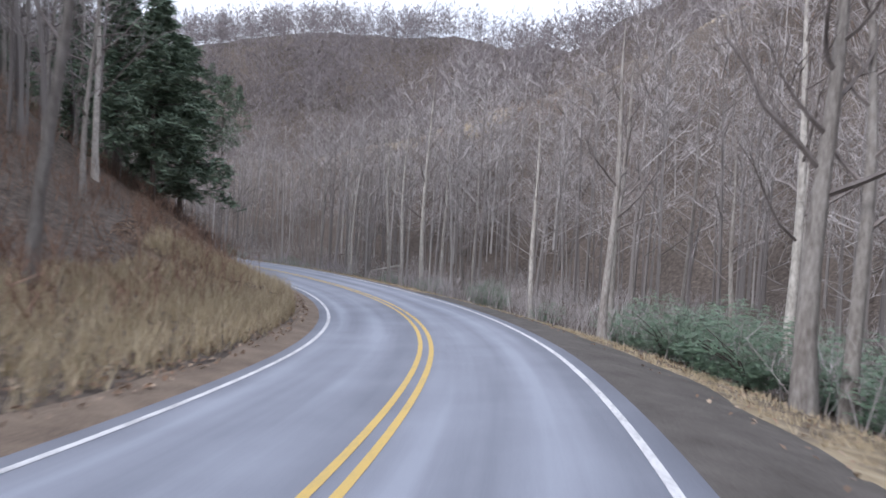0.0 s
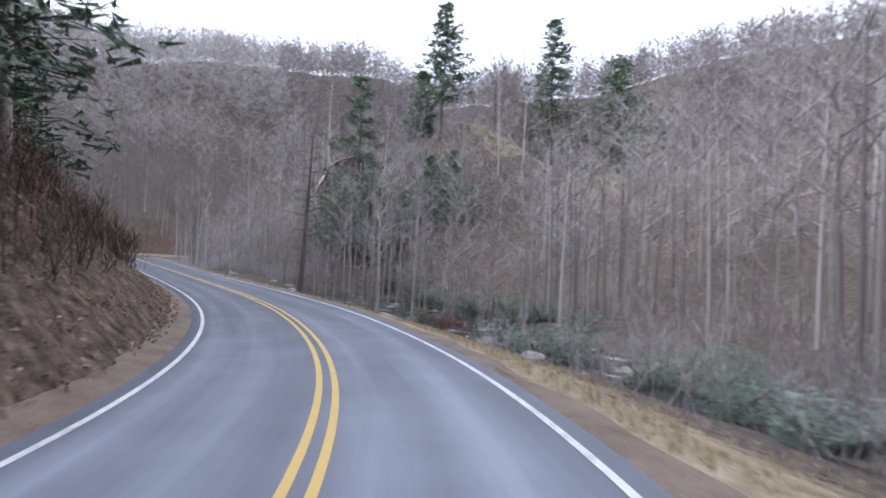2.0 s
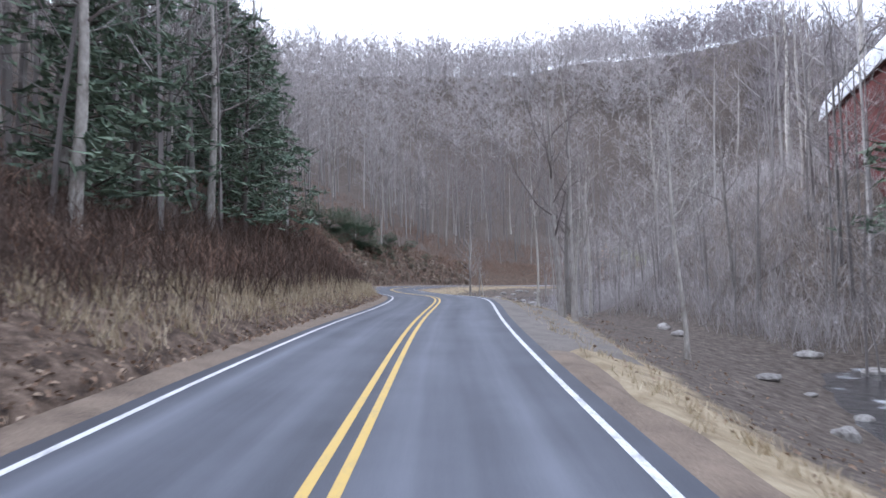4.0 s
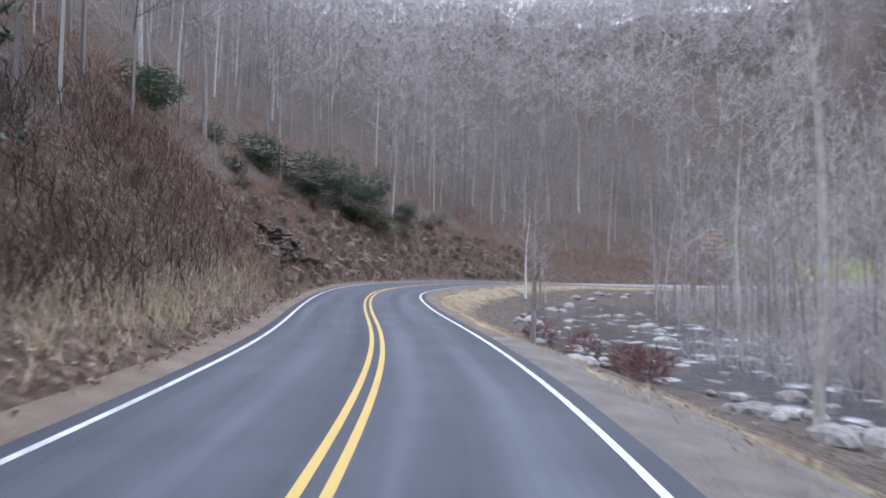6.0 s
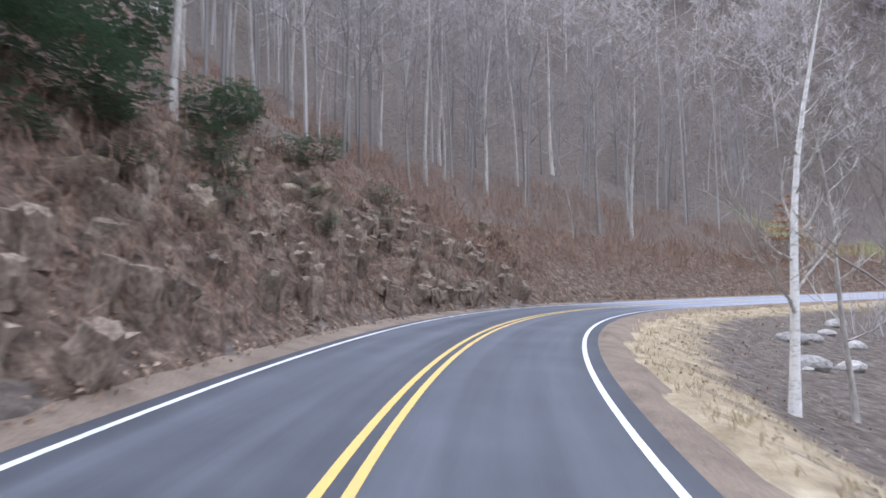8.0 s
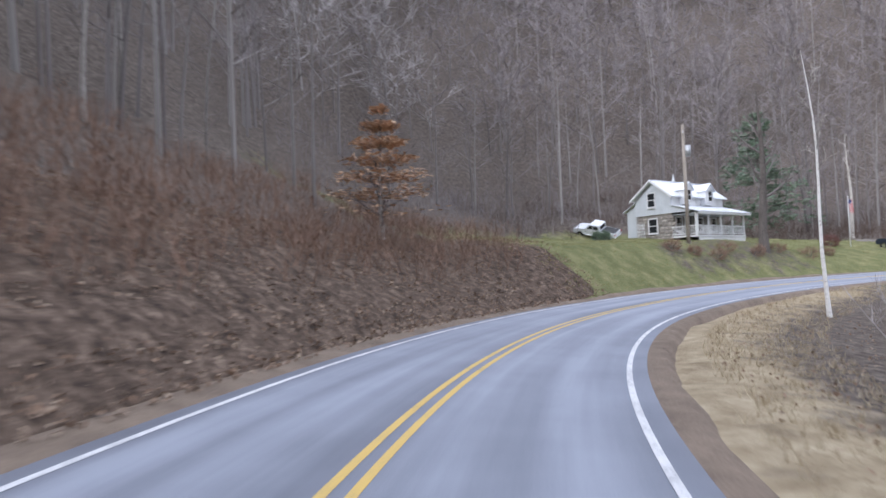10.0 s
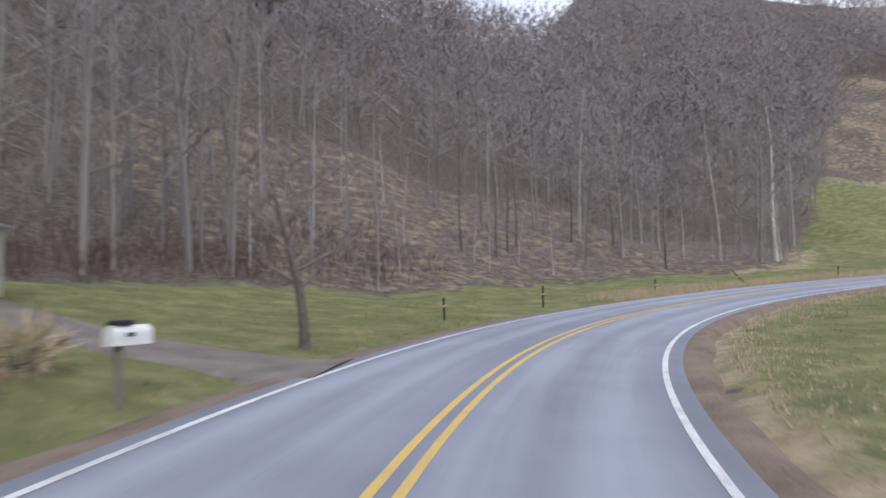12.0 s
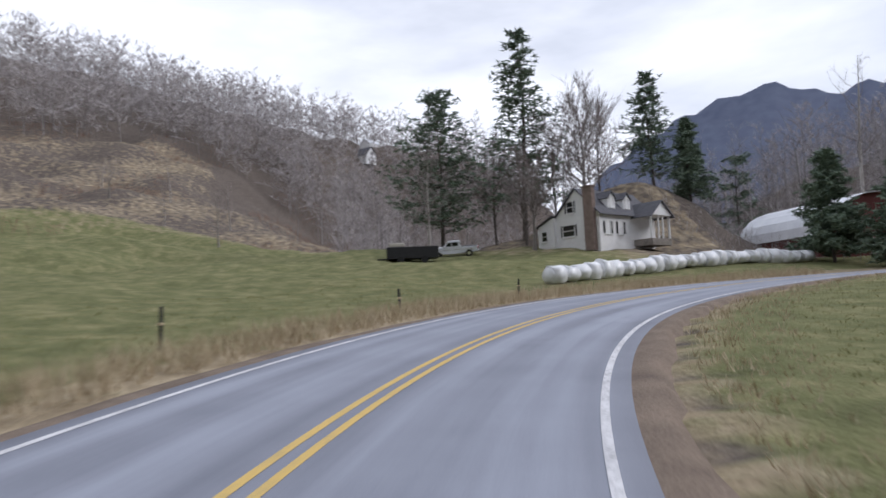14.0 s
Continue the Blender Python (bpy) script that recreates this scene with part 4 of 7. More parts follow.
# the grove between the road and the hill
grove = 0
while grove < 34:
    x, y = rng.uniform(-238, -158), rng.uniform(186, 240)
    s, o, side = near_road(x, y)
    if 14 < o[0] < 46 and (s[0] < 424 or grove_side(x, y) > 0):
        place_tree(PROTOS[(0, 1, 3, 4, 6)[int(rng.integers(5))]] if rng.random() < 0.3 else PROTOS[7 + 2 * int(rng.integers(2))], x, y, rng.uniform(0.55, 0.85))
        grove += 1


# lone small trees along the foot and the top of the rough pasture
for x, y, k, size in ((-87.5, 208.6, 7, 0.6), (-85.5, 207, 9, 0.5), (-74.4, 162, 0, 0.42), (-66.8, 139.7, 3, 0.5), (-83, 186, 9, 0.4), (14.4, 183.6, 4, 0.5), (18, 149, 6, 0.45), (-52, 118, 1, 0.55)):
    place_tree(PROTOS[k], x, y, size, label="small lone bare tree on the rough pasture")
# thin trees on the rise between the two roads
for k in range(20):
    x, y = rng.uniform(-192, -150), rng.uniform(83, 101)
    s, o, side = near_road(x, y)
    if o[0] > 7:
        place_tree(PROTOS[7 + k % 3] if k % 4 else PROTOS[k % 7], x, y, rng.uniform(0.8, 1.1))
# tall trees standing close along the top of the bank
for k in range(64):
    s = 76 + 2.05 * k + rng.uniform(-0.8, 0.8)
    x, y, _ = place(s, -rng.uniform(13, 24))
    place_tree(PROTOS[k % 7], x, y, rng.uniform(1.05, 1.4), label="tall bare grey tree on the steep bank")
# ---------------------------------------------------------------- things: helpers
def part(name, bm, mat, parent, label="", smooth=False):
    """Links a bmesh as one mesh object under a thing or a part."""
    me = bpy.data.meshes.new(name)
    bm.to_mesh(me)
    bm.free()
    me.materials.append(mat)
    for p in me.polygons:
        p.use_smooth = smooth
    ob = new(name, me)
    ob.parent = parent
    if label:
        ob["label"] = label
    return ob


def add_box(bm, lo, hi, bevel=0.0, m=None):
    """A box between two corners, in an own matrix if one is given."""
    lo, hi = Vector(lo), Vector(hi)
    c, s = (lo + hi) / 2, hi - lo
    r = bmesh.ops.create_cube(bm, size=1, matrix=(m or Matrix()) @ Matrix.Translation(c) @ Matrix.Diagonal((*s, 1)))
    if bevel:
        bmesh.ops.bevel(bm, geom=list({e for v in r["verts"] for e in v.link_edges}), offset=bevel, segments=1, affect="EDGES")
    return bm


def box(lo, hi, bevel=0.01, m=None):
    return add_box(bmesh.new(), lo, hi, bevel, m)


def cylinder(p0, p1, r0, r1=None, sides=12):
    """A round bar from p0 to p1."""
    bm = bmesh.new()
    d = Vector(p1) - Vector(p0)
    m = Matrix.Translation((Vector(p0) + Vector(p1)) / 2) @ d.to_track_quat("Z", "Y").to_matrix().to_4x4()
    bmesh.ops.create_cone(bm, cap_ends=True, segments=sides, radius1=r0, radius2=r1 if r1 is not None else r0, depth=d.length, matrix=m)
    return bm


def prism(points, y0, y1, axis_="y"):
    """A flat outline in x and z, pushed out along y."""
    bm = bmesh.new()
    a = [bm.verts.new((x, y0, z)) for x, z in points]
    b = [bm.verts.new((x, y1, z)) for x, z in points]
    bm.faces.new(a)
    bm.faces.new(b[::-1])
    n = len(points)
    for i in range(n):
        bm.faces.new((a[i], b[i], b[(i + 1) % n], a[(i + 1) % n]))
    bmesh.ops.recalc_face_normals(bm, faces=bm.faces)
    return bm


def sheet_bm(points, thick):
    """A flat panel through four corners, with a thickness."""
    p = [Vector(q) for q in points]
    n = (p[1] - p[0]).cross(p[3] - p[0]).normalized() * thick
    bm = bmesh.new()
    a, b = [bm.verts.new(q) for q in p], [bm.verts.new(q + n) for q in p]
    bm.faces.new(a[::-1])
    bm.faces.new(b)
    for i in range(4):
        bm.faces.new((a[i], a[(i + 1) % 4], b[(i + 1) % 4], b[i]))
    bmesh.ops.recalc_face_normals(bm, faces=bm.faces)
    return bm


def thing(name, m, label, category, group=""):
    e = new(name)
    e.matrix_basis = m
    return tagged(e, label, category, group)


def frame_axes(origin, along_, z):
    """A pose whose y runs along the given direction, x to its right."""
    y = Vector((along_[0], along_[1], 0)).normalized()
    x = Vector((y.y, -y.x, 0))
    return Matrix(((x.x, y.x, 0, origin[0]), (x.y, y.y, 0, origin[1]), (0, 0, 1, z), (0, 0, 0, 1)))


def glass_material():
    m = bpy.data.materials.new("window_glass")
    m.use_nodes = True
    b = m.node_tree.nodes["Principled BSDF"]
    b.inputs["Base Color"].default_value = (0.02, 0.022, 0.025, 1)
    b.inputs["Roughness"].default_value, b.inputs["Specular IOR Level"].default_value = 0.05, 0.6
    return m


GLASS = glass_material()
SIDING = material("grey_siding", (0.60, 0.63, 0.655), (0.49, 0.52, 0.545), 1.2, 12, 0.7, 0.1)
WHITE = material("white_paint", (0.80, 0.80, 0.80), (0.66, 0.66, 0.66), 1.5, 14, 0.55, 0.08)
METAL_ROOF = material("metal_roof", (0.80, 0.82, 0.86), (0.62, 0.64, 0.69), 0.8, 8, 0.38, 0.05, metal=0.25)
STONE = material("stone_wall", (0.40, 0.36, 0.32), (0.22, 0.20, 0.175), 1.6, 9, 0.9, 0.6, per_object=0.3)
MORTAR = material("mortar", (0.30, 0.28, 0.26), (0.22, 0.2, 0.18), 3, 20, 0.95, 0.4)
DARK_ROOF = material("dark_shingle", (0.13, 0.13, 0.145), (0.075, 0.075, 0.085), 2, 22, 0.9, 0.4)
BRICK = material("dark_brick", (0.27, 0.205, 0.175), (0.15, 0.115, 0.1), 3, 18, 0.9, 0.5)
BLACK = material("black_paint", (0.03, 0.03, 0.032), (0.018, 0.018, 0.02), 2, 20, 0.5, 0.05)
WOOD_POLE = material("weathered_pole", (0.42, 0.37, 0.32), (0.26, 0.225, 0.19), 1.5, 12, 0.9, 0.4, stretch=(1, 1, 0.1))
OLD_WOOD = material("old_wood", (0.28, 0.245, 0.21), (0.14, 0.12, 0.10), 2, 14, 0.9, 0.5, stretch=(1, 1, 0.15))
GALV = material("galvanised", (0.52, 0.53, 0.54), (0.38, 0.39, 0.40), 2, 14, 0.5, 0.1, metal=0.6)
CAR_DARK = material("dark_blue_car_paint", (0.022, 0.03, 0.05), (0.015, 0.02, 0.032), 1, 6, 0.25, 0.0, spec=0.6)
CAR_WHITE = material("white_car_paint", (0.72, 0.74, 0.78), (0.62, 0.64, 0.68), 1, 6, 0.3, 0.0, spec=0.5)
CHROME = material("chrome", (0.75, 0.75, 0.76), (0.55, 0.55, 0.56), 2, 9, 0.2, 0.0, metal=1.0)
RUBBER = material("rubber", (0.025, 0.025, 0.026), (0.015, 0.015, 0.016), 3, 20, 0.85, 0.2)
RED_PAINT = material("barn_red", (0.17, 0.055, 0.05), (0.09, 0.032, 0.03), 1.2, 9, 0.85, 0.2)
FLAG_RED = material("flag_red", (0.45, 0.04, 0.05), (0.36, 0.03, 0.04), 2, 9, 0.8, 0.05)
FLAG_BLUE = material("flag_blue", (0.03, 0.045, 0.16), (0.025, 0.035, 0.12), 2, 9, 0.8, 0.05)
PLASTIC_WRAP = material("white_film", (0.82, 0.83, 0.85), (0.70, 0.72, 0.75), 1.5, 7, 0.3, 0.25, spec=0.5)
BEIGE = material("beige_metal", (0.50, 0.46, 0.40), (0.40, 0.37, 0.32), 1.5, 10, 0.7, 0.15)


def window_unit(parent, centre, width, height, depth, m, sashes=2, label=""):
    """A window with frame, sill, panes and a meeting rail; m turns its own x, y (out) and z into the parent's."""
    w, h, d = width / 2, height / 2, depth
    c = Vector(centre)
    mm = Matrix.Translation(c) @ m
    bm = bmesh.new()
    t = 0.085
    for lo, hi in (((-w - t, -d, -h - t), (-w, 0.05, h + t)), ((w, -d, -h - t), (w + t, 0.05, h + t)), ((-w, -d, h), (w, 0.05, h + t)), ((-w, -d, -h - t), (w, 0.05, -h))):
        add_box(bm, lo, hi, 0.008, mm)
    win = part("window", bm, WHITE, parent, label)
    part("sill", box((-w - 0.13, -0.02, -h - 0.15), (w + 0.13, 0.10, -h - 0.09), 0.008, mm), WHITE, win)
    for k in range(sashes):
        z0, z1 = -h + k * 2 * h / sashes, -h + (k + 1) * 2 * h / sashes
        part("pane", box((-w, -0.03, z0 + 0.03), (w, -0.015, z1 - 0.03), 0, mm), GLASS, win)
        if k:
            part("meeting_rail", box((-w, -0.03, z0 - 0.03), (w, 0.02, z0 + 0.03), 0.005, mm), WHITE, win)
    return win


IDENT = Matrix()
FACE_SOUTH = Matrix.Rotation(math.pi, 4, "Z")              # outward is -y
FACE_EAST = Matrix.Rotation(-math.pi / 2, 4, "Z")          # outward is +x
FACE_WEST = Matrix.Rotation(math.pi / 2, 4, "Z")


# ---------------------------------------------------------------- the grey house with the porch
def porch_house():
    """Local: y along the ridge away from the south gable, x towards the road; the porch's floor is at z = 0."""
    o = Vector((-265.6, 140.5))
    h = thing("house", frame_axes(o, (0.25, 0.97), 7.85), "grey-sided house with stone base, white metal roof and porch", "house")
    x0, x1, xr, L = -6.6, -2.55, -4.57, 8.4
    ze, zr, zs = 3.95, 5.45, 2.2
    # stone ground storey: mortar core with stones proud of it
    core = part("ground_storey", box((x0, 0.15, -1.6), (x1, L, zs), 0.01), MORTAR, h, "fieldstone ground storey")
    r = random.Random(4)
    stone_meshes = []
    for k in range(5):
        bm = bmesh.new()
        bmesh.ops.create_icosphere(bm, subdivisions=1, radius=0.5)
        for v in bm.verts:
            v.co *= r.uniform(0.85, 1.12)
        me = bpy.data.meshes.new("stone")
        bm.to_mesh(me)
        bm.free()
        me.materials.append(STONE)
        stone_meshes.append(me)
    z = -1.2
    while z < zs - 0.1:
        x = x0 + 0.15
        row = r.uniform(0.26, 0.4)
        while x < x1 - 0.1:
            w = r.uniform(0.32, 0.62)
            if not (-5.3 < x + w / 2 < -3.9 and z > 0.2):
                st = new("stone", r.choice(stone_meshes))
                st.parent = core
                st.location, st.scale = (x + w / 2, 0.15, z + row / 2), (w * 1.02, 0.16, row * 1.02)
            x += w
        z += row
    for k in range(24):
        y = 0.5 + (k % 8) * 1.1
        st = new("stone", r.choice(stone_meshes))
        st.parent = core
        st.location, st.scale = (x1, y + r.uniform(-.2, .2), 0.3 + (k // 8) * 0.6), (0.14, r.uniform(.8, 1.1), r.uniform(.5, .62))
    # upper storey of lapped siding: gable wall board by board
    gable = part("gable_wall", prism([(x0, zs), (x1, zs), (x1, ze), (xr, zr), (x0, ze)], 0.06, 0.2), SIDING, h)
    z = zs
    while z < zr - 0.12:
        half = 99 if z < ze else (zr - z - 0.1) / (zr - ze)
        a = x0 if z < ze else xr + (x0 - xr) * half
        b = x1 if z < ze else xr + (x1 - xr) * half
        part("siding_board", sheet_bm([(a, 0.035, z), (b, 0.035, z), (b, 0.06, z + 0.16), (a, 0.06, z + 0.16)], 0.018), SIDING, gable)
        z += 0.165
    wing = part("porch_gable", prism([(x1, zs), (-0.5, zs), (-0.5, zs + 0.12), (x1, 2.95)], 0.06, 0.16), SIDING, h, "lapped siding closing the porch roof's end")
    for k in range(5):
        z = zs + k * 0.165
        b = min(-0.5, x1 + (2.95 - z - 0.1) / 0.83 * 2.05)
        if b > x1 + 0.2:
            part("siding_board", sheet_bm([(x1, 0.035, z), (b, 0.035, z), (b, 0.06, z + 0.16), (x1, 0.06, z + 0.16)], 0.018), SIDING, wing)
    part("side_wall", box((x0, 0.2, zs), (x0 + 0.15, L, ze), 0.01), SIDING, h)
    part("rear_gable", prism([(x0, zs), (x1, zs), (x1, ze), (xr, zr), (x0, ze)], L - 0.15, L), SIDING, h)
    part("front_wall", box((x1 - 0.15, 0.2, zs), (x1, L, ze), 0.01), WHITE, h, "white upper front wall")
    for y in (0.25, 1.5, 2.7, 3.9, 5.1, 6.3, 7.4, 8.3):
        part("batten", box((x1, y, 2.9), (x1 + 0.03, y + 0.07, ze), 0.004), WHITE, h)
    # roofs
    for xa, xb, nm in ((x0 - 0.35, xr, "roof_back"), (x1 + 0.35, xr, "roof_front")):
        s = (zr - ze) / (xr - x0) if xa < xr else (zr - ze) / (x1 - xr)
        za = zr - abs(xa - xr) * abs(s)
        roof = part("roof", sheet_bm([(xa, -0.3, za), (xa, L + 0.3, za), (xb, L + 0.3, zr), (xb, -0.3, zr)], 0.07 if xa > xr else -0.07), METAL_ROOF, h, "white standing-seam metal roof")
        for y in np.arange(-0.3, L + 0.31, 0.6):
            part("seam", sheet_bm([(xa, y, za + 0.07), (xa, y + 0.035, za + 0.07), (xb, y + 0.035, zr + 0.07), (xb, y, zr + 0.07)], 0.03 if xa > xr else -0.03), METAL_ROOF, roof)
        part("bargeboard", sheet_bm([(xa, -0.33, za - 0.14), (xb, -0.33, zr - 0.14), (xb, -0.33, zr + 0.06), (xa, -0.33, za + 0.06)], 0.03), WHITE, h)
    part("ridge_cap", box((xr - 0.1, -0.3, zr + 0.03), (xr + 0.1, L + 0.3, zr + 0.11), 0.02), METAL_ROOF, h)
    part("vent_hood", cylinder((xr - 0.1, 3.6, zr), (xr - 0.1, 3.6, zr + 0.85), 0.22, 0.04, 10), GALV, h, "pointed metal roof ventilator")
    # dormers
    for y in (2.0, 5.4):
        dm = part("dormer", prism([(-2.0, 3.0), (-2.0, 4.55), (-4.3, 4.55), (-4.3, 3.0)], y - 0.62, y + 0.62), WHITE, h, "white gabled dormer")
        bm = prism([(y - 0.62, 4.5), (y + 0.62, 4.5), (y, 5.1)], 2.0, 4.6)
        bm.transform(Matrix(((0, -1, 0, 0), (1, 0, 0, 0), (0, 0, 1, 0), (0, 0, 0, 1))))
        part("dormer_gable", bm, WHITE, dm)
        for sgn in (-1, 1):
            part("dormer_roof", sheet_bm([(-1.8, y + sgn * 0.8, 4.36), (-4.6, y + sgn * 0.8, 4.36), (-4.6, y, 5.16), (-1.8, y, 5.16)], 0.05 * sgn * -1), METAL_ROOF, dm)
        window_unit(dm, (-1.95, y, 3.9), 0.62, 0.95, 0.03, FACE_EAST)
    # gable windows
    window_unit(h, (xr - 0.1, -0.02, 3.62), 0.78, 1.28, 0.05, FACE_SOUTH, label="white double-hung window")
    window_unit(h, (xr - 0.1, 0.1, 1.15), 0.9, 1.3, 0.05, FACE_SOUTH, label="white double-hung window")
    trellis = part("trellis", box((-6.4, -0.02, -0.2), (-6.35, 0.02, 1.5), 0), WHITE, h, "white lattice leaning at the wall")
    for k in range(5):
        part("lath", box((-6.4 + k * 0.2, -0.04, -0.2), (-6.36 + k * 0.2, -0.01, 1.5), 0), WHITE, trellis)
        part("lath", box((-6.4, -0.02, 0.1 + k * 0.3), (-5.55, 0.01, 0.15 + k * 0.3), 0), WHITE, trellis)
    # ground floor front: door and windows under the porch
    door = part("door", box((x1, 2.1, 0.0), (x1 + 0.06, 3.0, 2.0), 0.01), BLACK, h, "dark front door")
    part("door_frame", box((x1, 2.0, 0.0), (x1 + 0.04, 2.1, 2.08), 0.005), WHITE, door)
    part("door_knob", cylinder((x1 + 0.06, 2.2, 1.0), (x1 + 0.12, 2.2, 1.0), 0.03, 0.03, 8), CHROME, door)
    for y in (1.1, 4.4, 6.6):
        window_unit(h, (x1 + 0.02, y, 1.2), 0.9, 1.2, 0.03, FACE_EAST)
    # porch
    porch = part("porch_floor", box((x1, 0.0, -0.16), (0.05, L - 0.6, 0.0), 0.01), WHITE, h, "white-edged porch floor")
    skirt = part("porch_skirt", box((-0.02, 0.3, -1.5), (0.03, L - 0.6, -0.2), 0.01), WHITE, h, "white board skirt under the porch")
    proof = part("porch_roof", sheet_bm([(0.45, -0.15, 2.05), (0.45, L - 0.1, 2.05), (x1, L - 0.1, 2.95), (x1, -0.15, 2.95)], 0.06), METAL_ROOF, h, "low metal porch roof")
    for y in np.arange(0.3, L - 0.1, 0.6):
        part("seam", sheet_bm([(0.45, y, 2.11), (0.45, y + 0.035, 2.11), (x1, y + 0.035, 3.01), (x1, y, 3.01)], 0.025), METAL_ROOF, proof)
    part("fascia", box((0.36, -0.15, 1.88), (0.42, L - 0.1, 2.05), 0.008), WHITE, h)
    part("beam", box((-0.12, 0.0, 1.86), (0.0, L - 0.6, 2.02), 0.008), WHITE, h)
    part("porch_ceiling", box((x1, 0.1, 1.98), (-0.15, L - 0.7, 2.01), 0), SIDING, h)
    for y in (0.05, 1.95, 3.85, 5.75, 7.65):
        part("post", box((-0.13, y, 0.0), (0.0, y + 0.13, 1.9), 0.012), WHITE, h)
    rail = part("railing", box((-0.1, 0.1, 0.82), (-0.03, L - 0.7, 0.89), 0.01), WHITE, h, "white balustrade")
    part("bottom_rail", box((-0.09, 0.1, 0.10), (-0.04, L - 0.7, 0.16), 0.006), WHITE, rail)
    for y in np.arange(0.25, L - 0.75, 0.14):
        part("baluster", box((-0.083, y, 0.16), (-0.047, y + 0.036, 0.82), 0), WHITE, rail)
    side = part("railing", box((x1, 0.03, 0.82), (-0.1, 0.1, 0.89), 0.01), WHITE, h, "white balustrade")
    part("bottom_rail", box((x1, 0.04, 0.10), (-0.1, 0.09, 0.16), 0.006), WHITE, side)
    for x in np.arange(x1 + 0.1, -0.15, 0.16):
        part("baluster", box((x, 0.045, 0.16), (x + 0.036, 0.081, 0.82), 0), WHITE, side)
    part("downpipe", cylinder((0.1, 0.1, 1.9), (0.1, 0.1, -0.2), 0.05, 0.05, 8), WHITE, h)
    part("gutter_elbow", cylinder((0.38, 0.05, 1.98), (0.1, 0.1, 1.8), 0.05, 0.05, 8), WHITE, h)
    # lean-to at the back
    part("lean_to", prism([(x0 - 1.7, -1.6), (x0, -1.6), (x0, 3.8), (x0 - 1.7, 2.9)], 0.9, 6.5), SIDING, h, "grey-sided lean-to")
    part("lean_to_roof", sheet_bm([(x0 - 2.0, 0.6, 2.75), (x0 - 2.0, 6.8, 2.75), (x0, 6.8, 3.9), (x0, 0.6, 3.9)], -0.06), METAL_ROOF, h)
    return h


porch_house()


# ---------------------------------------------------------------- the white house with dormers
def white_house():
    """Local: y along the ridge, x towards the front; ground at z = 0."""
    h = thing("house", frame_axes((-132.1, 124.6), (0.245, -0.964), 14.6), "white clapboard house with dark roof, dormers and brick chimney", "house")
    W, L, ze, zr = 5.6, 9.5, 2.8, 5.5
    part("wall", prism([(0, -1.5), (0, ze), (W / 2, zr), (W, ze), (W, -1.5)][::-1], 0, L), WHITE, h, "white clapboard walls").matrix_basis = Matrix.Translation((-W, 0, 0))
    for sgn in (0, 1):
        xa = (0.35 if sgn else -W - 0.35)
        za = zr - (W / 2 + 0.35) * (zr - ze) / (W / 2)
        part("roof", sheet_bm([(xa, -0.25, za), (xa, L + 0.25, za), (-W / 2, L + 0.25, zr), (-W / 2, -0.25, zr)], 0.12 if sgn else -0.12), DARK_ROOF, h, "dark shingle roof")
    ch = part("chimney", box((-1.5, -0.55, -1.0), (-0.35, 0.0, 5.35), 0.03), BRICK, h, "dark brick chimney on the gable")
    part("chimney_cap", box((-1.6, -0.65, 5.35), (-0.25, 0.1, 5.5), 0.02), BRICK, ch)
    # gable windows with shutters
    for cx, cz, wd in ((-3.6, 3.7, 0.8), (-3.9, 1.3, 1.5)):
        win = window_unit(h, (cx, -0.02, cz), wd, 1.15, 0.02, FACE_SOUTH)
        for sgn in (-1, 1):
            part("shutter", box((cx + sgn * (wd / 2 + 0.12) - 0.17 * (sgn < 0), -0.05, cz - 0.6), (cx + sgn * (wd / 2 + 0.12) + 0.17 * (sgn > 0), -0.01, cz + 0.6), 0.01), BLACK, win)
    # low side wing
    wing = part("wing", prism([(-W - 2.2, -1.5), (-W - 2.2, 2.0), (-W, 2.9), (-W, -1.5)], -0.4, 3.6), WHITE, h, "low white side wing")
    part("wing_roof", sheet_bm([(-W - 2.5, -0.6, 1.95), (-W - 2.5, 3.8, 1.95), (-W, 3.8, 3.05), (-W, -0.6, 3.05)], -0.1), DARK_ROOF, wing)
    window_unit(h, (-W - 1.3, -0.43, 1.0), 0.7, 1.0, 0.02, FACE_SOUTH)
    part("door", box((-W - 0.6, -0.46, -0.2), (-W + 0.1, -0.41, 1.7), 0.01), WHITE, h, "white side door")
    # front: dormers, windows, gabled porch
    for y in (2.6, 5.2):
        d = part("dormer", box((-2.2, y - 0.6, 3.0), (-0.35, y + 0.6, 4.5), 0.01), WHITE, h, "white dormer")
        for sgn in (-1, 1):
            part("dormer_roof", sheet_bm([(-0.2, y + sgn * 0.75, 4.35), (-2.6, y + sgn * 0.75, 4.35), (-2.6, y, 5.15), (-0.2, y, 5.15)], -0.08 * sgn), DARK_ROOF, d)
        bm = prism([(y - 0.6, 4.5), (y + 0.6, 4.5), (y, 5.05)], 0.36, 0.6)
        bm.transform(Matrix(((0, -1, 0, 0), (1, 0, 0, 0), (0, 0, 1, 0), (0, 0, 0, 1))))
        part("dormer_gable", bm, WHITE, d)
        window_unit(d, (-0.34, y, 3.95), 0.55, 0.9, 0.02, FACE_EAST)
    for y in (1.3, 3.4):
        win = window_unit(h, (0.01, y, 1.3), 0.75, 1.2, 0.02, FACE_EAST)
        for sgn in (-1, 1):
            part("shutter", box((0.01, y + sgn * 0.62 - 0.14, 0.7), (0.05, y + sgn * 0.62 + 0.14, 1.9), 0.01), BLACK, win)
    porch = part("porch", box((0.0, 5.6, -0.6), (2.2, 9.0, 0.1), 0.02), STONE, h, "gabled front porch floor")
